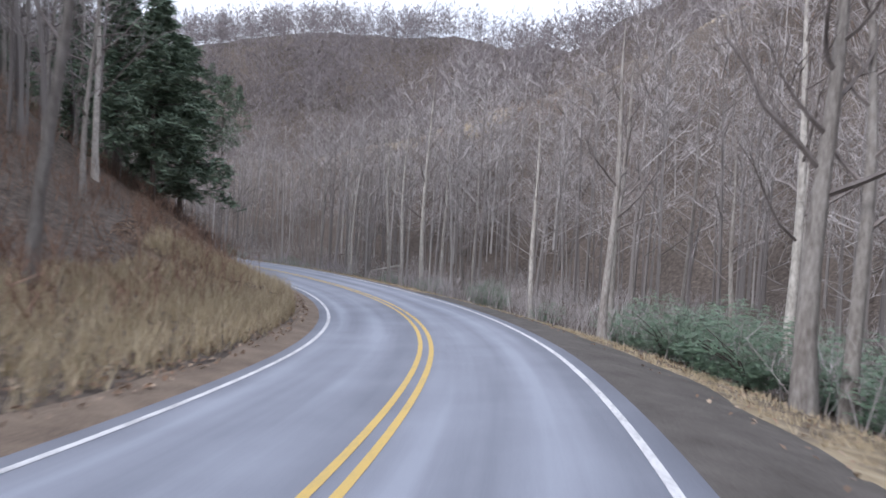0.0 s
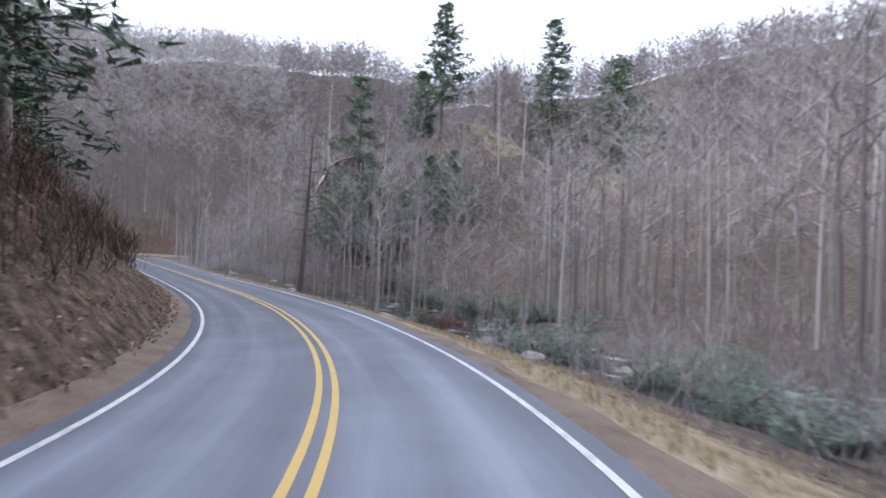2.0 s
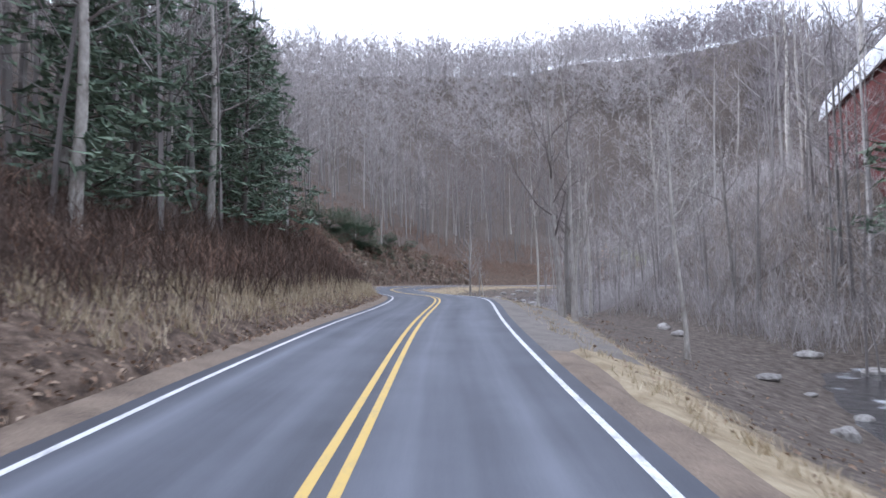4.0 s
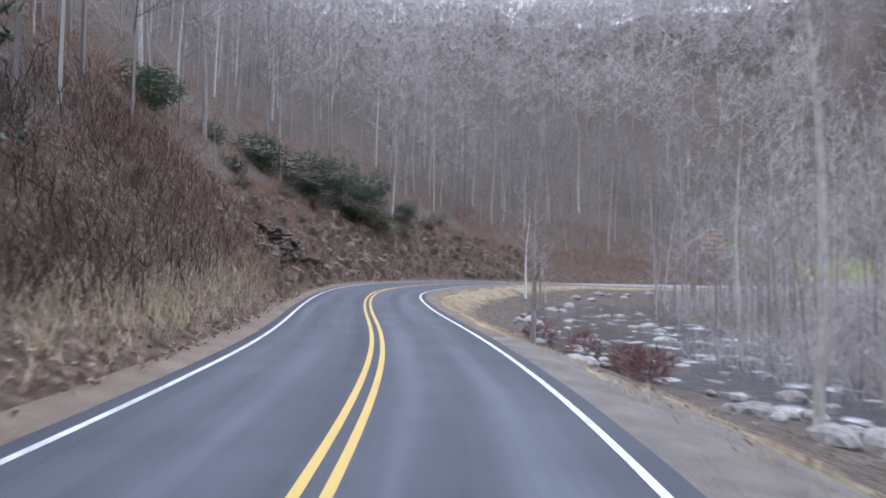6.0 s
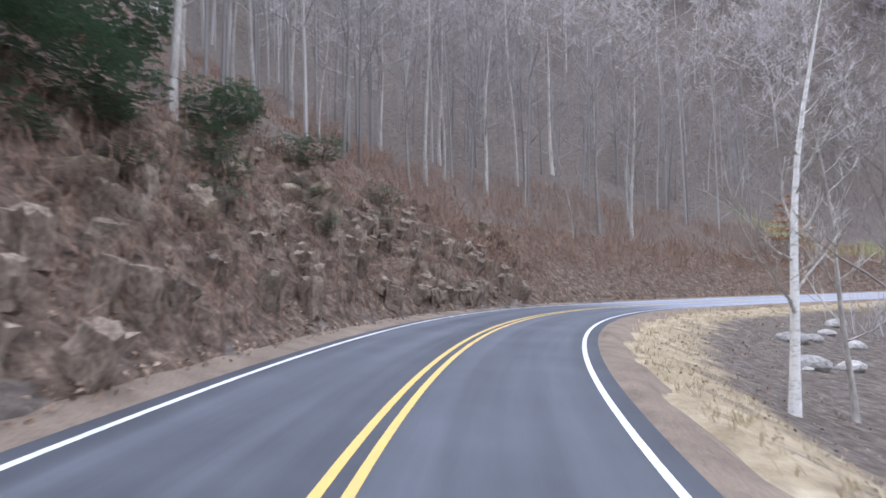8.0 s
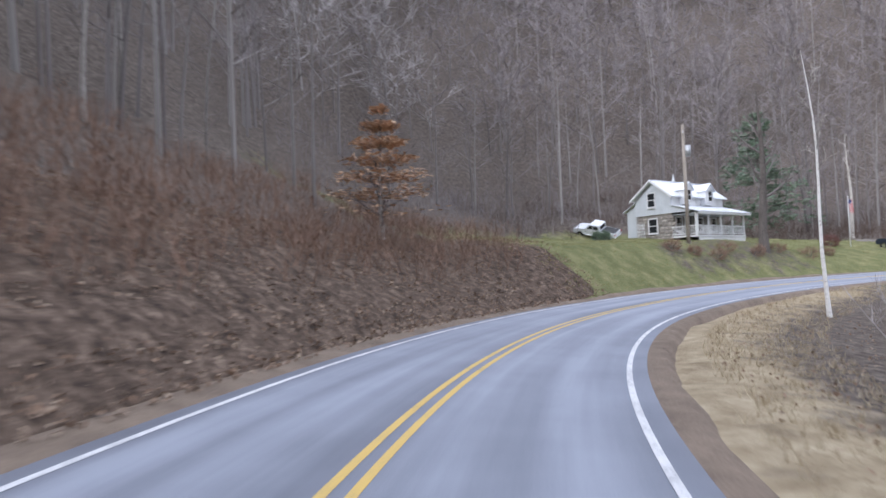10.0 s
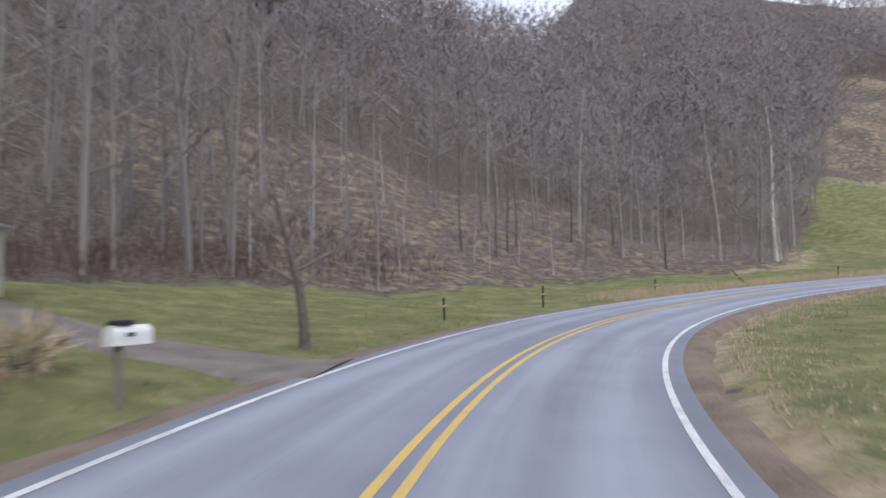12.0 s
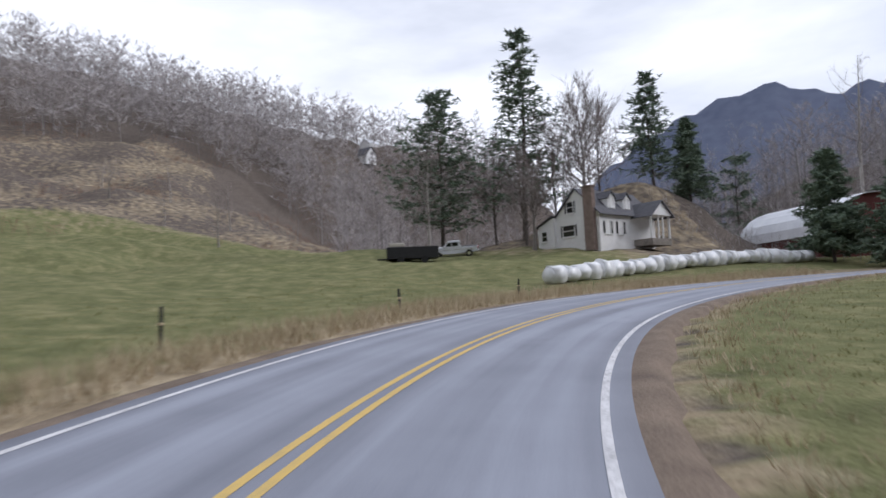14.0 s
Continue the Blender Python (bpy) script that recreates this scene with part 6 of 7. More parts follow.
for k, (s, d, hgt) in enumerate(((82, -9.5, 14), (91, -10.5, 17), (95, -18, 19), (103, -11.5, 16), (114, -14, 18), (122, -19, 19), (152, -12, 15), (160, -14, 17), (170, -12, 15), (182, -13.5, 16), (192, -15, 17))):
    conifer(*place(s, d)[:2], hgt, 70 + k, "dark shaggy hemlock shading the steep bank", first=0.08, spread=0.3, droop=-0.25, clump=8, gap=0.1)
conifer(*place(62, -11)[:2], 15, 8, "dark hemlock leaning over the road bank", first=0.25, spread=0.3, droop=-0.25, clump=24)
conifer(*place(70, -12.5)[:2], 17, 9, "dark hemlock on the road bank", first=0.3, spread=0.28, droop=-0.25, clump=22)
conifer(*place(20, -16)[:2], 18, 10, "dark hemlock among bare trees", first=0.2, spread=0.25, droop=-0.2)
for k, (x, y) in enumerate(((-112.5, 93.5), (-109, 97), (-121, 93))):
    conifer(x, y, 10 - k, 50 + k, "green pine across the stream", first=0.08, spread=0.34, gap=0.1, clump=14)
for k, (x, y, h) in enumerate(((-122.0, 90.5, 14), (-127.5, 91.0, 13), (-116.5, 92.0, 13))):
    conifer(x, y, h, 90 + k, "green pine across the stream", first=0.1, spread=0.34, gap=0.15, clump=13)
conifer(*place(158, 38)[:2], 12, 11, "green pine across the stream", first=0.1, spread=0.26)
conifer(*place(140, 34)[:2], 10, 12, "green pine across the stream", first=0.1, spread=0.28)
conifer(-236, 262, 16, 13, "green pine high on the wooded hill", first=0.2, spread=0.25)
conifer(-215, 258, 13, 14, "green pine high on the wooded hill", first=0.2, spread=0.25)
conifer(-252, 240, 15, 15, "green pine high on the wooded hill", first=0.2, spread=0.25)


# ---------------------------------------------------------------- single bare trees that stand out
def special(x, y, height, girth, seed, bark, label, **kw):
    t, c = bare_tree(height, girth, seed, **kw)
    e = tree_thing(t, c, bark, BARK_PALE if bark in (BARK_PALE, BARK_BIRCH) else TWIG, label, "")
    e.matrix_basis = Matrix.Translation((x, y, ground_z(x, y) - 0.15))
    return e


special(-29.6, 66.0, 17, 0.22, 101, BARK_PALE, "pale straight bare tree at the wood's edge", first=0.55, lean=0.02, limbs=10, spread=0.14)
special(-38.7, 74.0, 16, 0.17, 102, BARK_PALE, "pale thin bare tree at the wood's edge", first=0.55, lean=0.02, limbs=9, spread=0.13)
special(-27.2, 63.9, 17, 0.2, 170, BARK_PALE, "straight pale trunk below the verge", first=0.5, lean=0.02, limbs=10, spread=0.16)
special(-28.0, 70.1, 16, 0.17, 171, BARK, "slim grey trunk below the verge", first=0.5, lean=0.04, limbs=10, spread=0.16)
special(-41.4, 78.2, 17, 0.16, 172, BARK_PALE, "slim pale trunk across the stream", first=0.5, lean=0.02, limbs=9, spread=0.14)
special(-40.2, 80.0, 16, 0.14, 173, BARK, "slim grey trunk across the stream", first=0.5, lean=0.03, limbs=9, spread=0.14)
special(-4.0, 40.8, 16, 0.24, 174, BARK, "grey trunk rising from the stream bank", first=0.35, lean=0.03, limbs=12)
special(-155.8, 78.2, 15, 0.17, 175, BARK_PALE, "tall pale trunk beyond the gravel lay-by", first=0.5, lean=0.02, limbs=11, spread=0.18)
special(-175.5, 78.1, 14, 0.12, 176, BARK_PALE, "thin pale trunk beyond the gravel lay-by", first=0.5, lean=0.02, limbs=9, spread=0.15)
special(-127.6, 71.3, 13, 0.2, 177, BARK, "grey trunk leaning over the gravel lay-by", first=0.3, lean=0.05, limbs=14, spread=0.34)
special(-126.8, 71.9, 13, 0.16, 178, BARK, "second grey trunk beside the gravel lay-by", first=0.35, lean=0.06, limbs=12, spread=0.3)
special(-4.6, 46.2, 16, 0.30, 103, BARK, "thick grey bare tree beside the lay-by", first=0.4, limbs=14)
special(3.3, 25.6, 15, 0.30, 104, BARK, "forked grey tree beside the lay-by", first=0.35, limbs=14)
special(4.4, 26.2, 14, 0.22, 105, BARK, "grey tree leaning beside a forked one", first=0.35, limbs=12, lean=0.08)
special(-76.2, 75.1, 11, 0.16, 106, BARK_PALE, "pale bare tree on the stream bank", first=0.4, limbs=14, spread=0.2)
special(-118.2, 74.3, 9, 0.10, 107, BARK_PALE, "thin pale tree on the stream bank", first=0.5, limbs=8)
special(-145.7, 74.6, 14, 0.24, 108, BARK, "grey multi-stemmed tree beside the lay-by", first=0.35, limbs=14)
special(-146.6, 75.4, 13, 0.17, 109, BARK_PALE, "pale stem of a tree clump beside the lay-by", first=0.4, limbs=12)
special(-144.9, 75.6, 13, 0.14, 110, BARK, "grey stem of a tree clump beside the lay-by", first=0.4, limbs=10)
special(-156.0, 73.5, 15, 0.13, 111, BARK_PALE, "slender pale tree above the stream", first=0.55, limbs=9, spread=0.13)
special(-176.4, 67.4, 11, 0.17, 112, BARK, "crooked grey tree above the stream", first=0.3, limbs=14)
special(-215.5, 68.1, 10, 0.14, 113, BARK_BIRCH, "white-barked sycamore leaning over the stream", first=0.25, limbs=14, lean=0.07, spread=0.28)
special(-214.0, 69.8, 9, 0.12, 114, BARK, "grey tree leaning over the stream", first=0.25, limbs=12, lean=0.08, spread=0.28)
special(-216.5, 70.6, 8, 0.09, 115, BARK_PALE, "thin pale tree on the stream bank", first=0.25, limbs=12, lean=0.1, spread=0.28)
special(-250.9, 115.0, 12.5, 0.105, 116, BARK_BIRCH, "white birch leaning beside the bend", first=0.5, limbs=8, lean=0.06, spread=0.14)
special(-261.0, 144.5, 15, 0.44, 117, BARK_DARK, "big dark bare tree with long limbs below the house", first=0.3, limbs=18, spread=0.34)
special(-258.6, 173.6, 13, 0.24, 118, BARK_PALE, "pale broken trunk beside the flagpole", first=0.6, limbs=6, spread=0.12)
special(-241.5, 166.5, 5.0, 0.15, 119, BARK_DARK, "small crooked bare tree beside the drive", first=0.3, limbs=12, lean=0.14, spread=0.5, tw=0.02)
special(-120.0, 116.9, top_at(-120.0, 116.9, 32.5), 0.26, 120, BARK, "large spreading bare maple behind the farmhouse", first=0.14, limbs=44, subs=11, twigs=8, spread=0.52, tw=0.022)
special(-125.5, 128.0, top_at(-125.5, 128.0, 22.9), 0.22, 121, BARK, "round pollarded bare tree beside the farmhouse", first=0.3, limbs=30, subs=9, twigs=6, spread=0.46, tw=0.025)
for k, (x, y, h) in enumerate(((-119.5, 121.0, 13), (-121.5, 126.5, 11), (-114.0, 126.0, 13), (-117.5, 112.5, 11))):
    special(x, y, h, 0.16, 160 + k, BARK_DARK, "dense bushy bare tree behind the farmhouse", first=0.12, limbs=30, subs=9, twigs=6, spread=0.42, tw=0.022)
special(-116.0, 136.0, 12, 0.2, 122, BARK, "bare tree behind the trailer", first=0.25, limbs=22, subs=8, spread=0.36, tw=0.025)
for k, (x, y) in enumerate(((-211.2, 199.5), (-206.5, 202.5), (-199.0, 202.7), (-194.7, 201.0), (-195.9, 193.2), (-214.5, 200.5), (-208.8, 201.0))):
    special(x, y, 9 + k % 3, 0.13, 130 + k, BARK_DARK, "dark slim bare tree at the field's edge", first=0.3, limbs=13, spread=0.24)
for k, (x, y) in enumerate(((-54.4, 160.2), (-72.0, 152.0), (-40.0, 172.0), (-92.0, 156.0), (-62.0, 170.0))):
    special(x, y, 7.5, 0.14, 140 + k, BARK, "bare field tree below the rough hill", first=0.25, limbs=14, spread=0.34)


def dead_conifer():
    """A dead conifer: a dark bare trunk with long level limbs that curve down."""
    r = np.random.default_rng(5)
    h = 17
    zz = np.linspace(0, 1, 9)
    path = np.stack([0.035 * h * zz, 0.0 * zz, zz * h], 1)
    path[0, 2] -= 0.5
    trunk = tube(path, 0.24 * (1 - zz) + 0.05, 8)
    crown = []
    for k in range(22):
        f = 0.36 + 0.6 * k / 22
        az = k * 2.4
        ln = 3.4 * (1.1 - f * 0.6) * (0.6 + 0.5 * r.random())
        d = np.array([math.cos(az), math.sin(az), 0.25])
        b = np.array([0.035 * h * f, 0, f * h])
        lp = np.array([b, b + d * ln * 0.35, b + d * ln * 0.7 + [0, 0, -0.1], b + d * ln + [0, 0, -0.55 * ln * 0.5]])
        crown.append(tube(lp, [0.055, 0.04, 0.025, 0.01], 4))
        for w in range(7):
            q = lp[1] + (lp[3] - lp[1]) * r.random()
            u = d * 0.4 + r.normal(0, 0.5, 3) + [0, 0, -0.3]
            crown.append(tube(np.array([q, q + u * 0.5, q + u * 0.9 + [0, 0, -0.12]]), [0.015, 0.01, 0.005], 3))
    e = tree_thing(trunk, gather(crown), BARK_DARK, BARK_DARK, "dead dark conifer with bare drooping limbs", "")
    e.matrix_basis = Matrix.Translation((-94.5, 75.6, ground_z(-94.5, 75.6) - 0.2)) @ Matrix.Rotation(1.2, 4, "Z")


dead_conifer()


def beech():
    """A young beech that keeps its tan leaves in level layers."""
    t, c = bare_tree(7.5, 0.09, 77, limbs=22, subs=6, twigs=2, first=0.15, spread=0.34)
    e = tree_thing(t, c, BARK, TWIG, "young beech still holding pale tan leaves", "", "tree")
    r = np.random.default_rng(3)
    vs, fs, n = [], [], 0
    for k in range(2300):
        f = 0.3 + 0.68 * r.random()
        lay = round(f * 8) / 8 + r.normal(0, 0.012)
        rad = r.uniform(0.7, 1.15) * 2.5 * (1.08 - lay) ** 0.8 * math.sqrt(r.random())
        a = r.random() * 6.28
        p = np.array([rad * math.cos(a), rad * math.sin(a), lay * 7.5 + 0.1 * rad])
        u, w = r.normal(0, 1, 3) * [1, 1, 0.35], r.normal(0, 1, 3) * [1, 1, 0.35]
        u, w = u / np.linalg.norm(u) * 0.13, w / np.linalg.norm(w) * 0.075
        vs.append(np.array([p - u, p + w, p + u, p - w]))
        fs.append([n, n + 1, n + 2, n + 3])
        n += 4
    new("leaves", mesh_from("leaves", np.concatenate(vs), np.array(fs), [LEAF_TAN])).parent = e
    x, y = -269.6, 105.4
    e.matrix_basis = Matrix.Translation((x, y, ground_z(x, y) - 0.2)) @ Matrix.Diagonal((1.5, 1.5, 0.98, 1))


beech()


# ---------------------------------------------------------------- evergreen shrubs
def rhododendron_mesh(seed, rx, ry, rz, count, leaf=0.16):
    """Whorls of long drooping leaves over an uneven mound, with stems inside."""
    r = np.random.default_rng(seed)
    vs, fs, n = [], [], 0
    bumps = r.normal(0, 1, (9, 3))
    bumps /= np.linalg.norm(bumps, axis=1)[:, None]
    for k in range(count):
        d = r.normal(0, 1, 3)
        d /= np.linalg.norm(d)
        d[2] = d[2] * 0.8 + 0.25
        rad = 0.45 + 0.6 * np.max(bumps @ d) ** 2 - 0.5 * r.random() ** 2 + r.normal(0, 0.05)
        c = d * rad * [rx, ry, rz] + [0, 0, rz * 0.4]
        for w in range(6):
            a = w * 1.05 + r.random()
            out = np.array([math.cos(a), math.sin(a), -0.25 + 0.5 * r.random()])
            out = out / np.linalg.norm(out) * leaf * (0.8 + 0.5 * r.random())
            s = np.cross(out, [0, 0, 1.0])
            s = s / (np.linalg.norm(s) + 1e-6) * leaf * 0.22
            vs.append(np.array([c, c + out * 0.5 + s, c + out + [0, 0, -0.02], c + out * 0.5 - s]))
            fs.append([n, n + 1, n + 2, n + 3])
            n += 4
    leaves = mesh_from("leaves", np.concatenate(vs), np.array(fs), [LEAF_GREEN])
    stems = []
    for k in range(9):
        a = r.random() * 6.28
        tip = np.array([math.cos(a) * rx * 0.7, math.sin(a) * ry * 0.7, rz * (0.7 + 0.5 * r.random())])
        stems.append(tube(np.array([[0, 0, -0.3], tip * [0.4, 0.4, 0.6], tip]), [0.05, 0.035, 0.015], 4))
    return leaves, [mesh_from("stem", *q, [BARK_DARK]) for q in stems]


RHODO = [rhododendron_mesh(k, 1.7, 1.5, 1.25, 320, 0.18) for k in range(3)] + [rhododendron_mesh(8, 3.2, 2.6, 2.4, 1000, 0.23)]


def rhododendron(x, y, kind, scale, turn, label="dark green rhododendron thicket on the slope", lift=0.0):
    e = thing("rhododendron", stand(x, y, turn, lift) @ Matrix.Diagonal((scale, scale, scale, 1)), label, "shrub", "rhododendrons")
    new("foliage", RHODO[kind][0]).parent = e
    for me in RHODO[kind][1][:5]:
        new("stem", me).parent = e
    return e


rr = random.Random(11)
for s, d, k, sc in ((245, -11.5, 3, 1.5), (239, -13.5, 3, 1.3), (249, -10.2, 3, 0.9), (234, -16, 3, 1.1), (236, -11.5, 0, 1.1), (250, -11, 1, 1.1), (255, -10.5, 2, 1.0), (246, -9, 0, 0.8), (258, -12.5, 1, 1.2), (233, -15, 2, 1.2), (252, -14.5, 3, 0.8), (262, -11.5, 0, 1.0), (241, -9.6, 2, 0.7), (228, -17, 1, 1.2), (266, -13, 2, 1.0), (243, -7.6, 1, 0.55), (237, -8.2, 0, 0.6), (230, -9.5, 2, 0.6), (252, -8, 2, 0.6), (258, -7.8, 0, 0.7), (264, -8.2, 1, 0.7), (224, -12, 0, 0.7), (248, -15.5, 3, 1.1), (256, -16, 3, 1.0), (216, -16, 3, 0.8), (221, -18, 3, 0.9), (226, -13.5, 1, 0.9), (232, -12, 0, 0.8), (239, -10, 1, 0.7), (244, -11, 2, 0.9), (249, -8.6, 0, 0.7), (254, -9.4, 1, 0.8), (259, -9, 2, 0.8), (261, -14, 3, 0.7), (267, -10, 0, 0.8)):
    rhododendron(*place(s + 3, d)[:2], k, sc * rr.uniform(0.85, 1.1), rr.uniform(0, 6))
for s, d, k, sc in ((27, 10.5, 3, 0.8), (33, 11, 3, 0.75), (39, 13, 3, 0.7), (22, 12, 3, 0.8), (35, 17, 3, 0.8), (28, 15.5, 3, 0.9), (66, 15, 3, 0.6), (74, 17, 3, 0.6), (32, 12.5, 3, 0.8), (36, 14, 1, 1.2), (30, 16, 2, 1.2), (40, 17, 0, 1.2), (25, 14, 1, 1.1), (50, 15, 1, 0.9), (53, 12, 3, 0.6), (55, 14, 0, 0.9), (96, 14, 1, 1.2), (100, 15, 2, 1.1), (90, 17, 3, 0.7), (104, 16, 0, 1.1), (108, 12.5, 1, 0.9), (82, 12.5, 0, 0.9), (86, 14, 1, 1.0), (78, 15, 2, 0.9), (92, 15.5, 0, 1.0), (72, 14, 1, 0.8),
                    (120, 24.5, 1, 1.3), (127, 25, 2, 1.4), (134, 25.5, 0, 1.4), (140, 26, 1, 1.3), (114, 24, 0, 1.2), (149, 27, 2, 1.3), (131, 26, 0, 1.1), (125, 27, 1, 1.2), (118, 26.5, 2, 1.2), (137, 27.5, 3, 0.7), (112, 25.5, 0, 1.1), (145, 28, 1, 1.1), (106, 24, 2, 1.0), (128, 13.5, 1, 0.6)):
    rhododendron(*place(s, d)[:2], k, sc, rr.uniform(0, 6), "green evergreen shrub on the valley floor")


def round_bush(x, y, rad, h, mat, label, count=700, seed=1):
    """A clipped or rounded leafless shrub: a burst of fine stems."""
    r = np.random.default_rng(seed)
    vs, fs, n = [], [], 0
    for k in range(count):
        d = r.normal(0, 1, 3)
        d /= np.linalg.norm(d)
        p = np.array([d[0] * rad, d[1] * rad, h * 0.5 + d[2] * h * 0.5]) * (0.55 + 0.45 * r.random())
        u = d * [0.25, 0.25, 0.25] + r.normal(0, 0.12, 3) + [0, 0, 0.08]
        s = np.cross(u, r.normal(0, 1, 3))
        s = s / np.linalg.norm(s) * 0.02
        vs.append(np.array([p + s, p - s, p + u]))
        fs.append([n, n + 1, n + 2])
        n += 3
    e = thing("bush", stand(x, y, 0, -0.05), label, "bush")
    new("foliage", mesh_from("foliage", np.concatenate(vs), np.array(fs), [mat])).parent = e
    stems = [tube(np.array([[0, 0, -0.2], [0.3 * rad * math.cos(a), 0.3 * rad * math.sin(a), h * 0.4], [0.6 * rad * math.cos(a), 0.6 * rad * math.sin(a), h * 0.75]]), [0.03, 0.02, 0.01], 4) for a in np.linspace(0, 5.5, 9)]
    for v, f in stems[:5]:
        new("stem", mesh_from("stem", v, f, [BARK_DARK])).parent = e


RED_TWIG = island_material("red_twigs", [(0.15, 0.075, 0.07), (0.22, 0.11, 0.10), (0.11, 0.06, 0.055)], 0.9, 0.1)
round_bush(-251.3, 160.1, 1.05, 1.6, RED_TWIG, "rounded red-brown bush beside the truck", 1500, 1)
round_bush(-258.6, 159.6, 0.8, 1.3, RED_TWIG, "rounded brown bush near the flagpole", 1000, 2)
round_bush(-248.4, 160.9, 0.5, 0.9, BRUSH, "small brown shrub on the lawn", 500, 3)
round_bush(-247.6, 162.6, 0.6, 0.9, STRAW, "tuft of tall dry grass on the lawn", 500, 4)
for k, (s, d) in enumerate(((345, -7.2), (347, -6.6), (349, -7.4), (352, -6.8), (355, -7.6), (358, -7.2), (361, -8.2), (343, -7.8))):
    round_bush(*place(s, d)[:2], 0.55 + 0.2 * (k % 3), 0.7 + 0.2 * (k % 2), BRUSH, "low brown shrub on the bank below the house", 420, 20 + k)
for k, (x, y) in enumerate(((-274.0, 139.6), (-275.0, 139.9))):
    round_bush(x, y, 0.45, 0.9, NEEDLE, "small dark clipped shrub at the house corner", 900, 40 + k)
for k, (s, d) in enumerate(((203, 12), (208, 11.5), (110, 13.5), (199, 11), (214, 10.5), (104, 12))):
    round_bush(*place(s, d)[:2], 1.0, 1.5, RED_TWIG, "reddish bare brush on the stream bank", 900, 50 + k)


# ---------------------------------------------------------------- the stream
def water_material():
    m = bpy.data.materials.new("stream_water")
    m.use_nodes = True
    n, l = m.node_tree.nodes, m.node_tree.links
    b = n["Principled BSDF"]
    b.inputs["Roughness"].default_value, b.inputs["Specular IOR Level"].default_value = 0.12, 0.5
    co = n.new("ShaderNodeTexCoord")
    t = n.new("ShaderNodeTexNoise")
    t.inputs["Scale"].default_value, t.inputs["Detail"].default_value = 2.2, 5
    f = n.new("ShaderNodeTexNoise")
    f.inputs["Scale"].default_value, f.inputs["Detail"].default_value = 0.55, 7
    ramp = n.new("ShaderNodeValToRGB")
    ramp.color_ramp.elements[0].position, ramp.color_ramp.elements[0].color = 0.58, (0.06, 0.058, 0.06, 1)
    ramp.color_ramp.elements[1].position, ramp.color_ramp.elements[1].color = 0.7, (0.72, 0.74, 0.78, 1)
    for q in (t, f):
        l.new(co.outputs["Object"], q.inputs["Vector"])
    l.new(f.outputs["Fac"], ramp.inputs["Fac"])
    l.new(ramp.outputs["Color"], b.inputs["Base Color"])
    bp = n.new("ShaderNodeBump")
    bp.inputs["Strength"].default_value, bp.inputs["Distance"].default_value = 0.5, 0.15
    l.new(t.outputs["Fac"], bp.inputs["Height"])
    l.new(bp.outputs["Normal"], b.inputs["Normal"])
    return m


WATER = water_material()
ribbon("water", 84, 292, [8.5, 12, 15, 18, 22, 26], [-2.4] * 6, WATER, "shallow stream with ripples and white riffles", "stream", step=2.0, level=True)
boulders = []
for k in range(5):
    bm = bmesh.new()
    bmesh.ops.create_icosphere(bm, subdivisions=2, radius=0.5)
    for v in bm.verts:
        v.co *= 1 + 0.28 * noise.noise(v.co * 2.3 + Vector((k * 7, 0, 0)))
        v.co.z *= 0.6
    me = bpy.data.meshes.new("boulder")
    bm.to_mesh(me)
    bm.free()
    me.materials.append(ROCK_GREY)
    boulders.append(me)
rr = random.Random(21)
for k in range(120):
    s = rr.uniform(88, 290) if k % 3 else rr.uniform(180, 240)
    d = rr.uniform(11.5, 22) if k % 2 else rr.uniform(10.2, 13)
    x, y, z = place(s, d)
    zw = np.interp(s, STATION, ROAD_Z) - 2.4
    sc = rr.uniform(0.3, 1.3)
    ob = new("boulder", boulders[k % 5])
    ob.matrix_basis = Matrix.Translation((x, y, max(z, zw - 0.15) + 0.08 * sc)) @ Matrix.Rotation(rr.uniform(0, 6), 4, "Z") @ Matrix.Diagonal((sc * rr.uniform(.8, 1.5), sc, sc * rr.uniform(.7, 1.2), 1))
    tagged(ob, "rounded grey boulder in the stream bed", "boulder", "stream boulders")
for k in range(46):
    x, y, z = place(rr.uniform(186, 240), rr.uniform(10, 20))
    zw = z
    ob = new("boulder", boulders[k % 5])
    sc = rr.uniform(0.25, 0.7)
    ob.matrix_basis = Matrix.Translation((x, y, z + 0.35 * sc)) @ Matrix.Rotation(rr.uniform(0, 6), 4, "Z") @ Matrix.Diagonal((sc, sc, sc, 1))
    tagged(ob, "rounded grey boulder in the stream bed", "boulder", "stream boulders")


# ---------------------------------------------------------------- the rock cut
def ledge_mesh(seed, cuts=3, fine=0.0):
    """A broken slab with layered edges; fine adds cracks and small ledges."""
    bm = bmesh.new()
    bmesh.ops.create_cube(bm, size=1)
    bmesh.ops.subdivide_edges(bm, edges=bm.edges[:], cuts=cuts, use_grid_fill=True)
    for v in bm.verts:
        q = v.co * 2.4 + Vector((seed * 9.1, 0, 0))
        v.co += Vector((noise.noise(q), noise.noise(q + Vector((5, 0, 0))), 0.55 * noise.noise(q + Vector((0, 5, 0))))) * 0.2
        if fine:
            f = noise.fractal(q * 1.7, 0.8, 2.1, 4)
            crack = noise.cell(Vector((q.x * 1.1, q.y * 1.1, round(v.co.z * 7 + f))))
            v.co += Vector((v.co.x * (crack - 0.3 + 0.5 * f), v.co.y * (crack - 0.3 + 0.5 * f), 0.6 * f)) * fine
        v.co.z = round(v.co.z * 5) / 5 * 0.5 + v.co.z * 0.5
    me = bpy.data.meshes.new("rock")
    bm.to_mesh(me)
    bm.free()
    me.materials.append(ROCK)
    return me


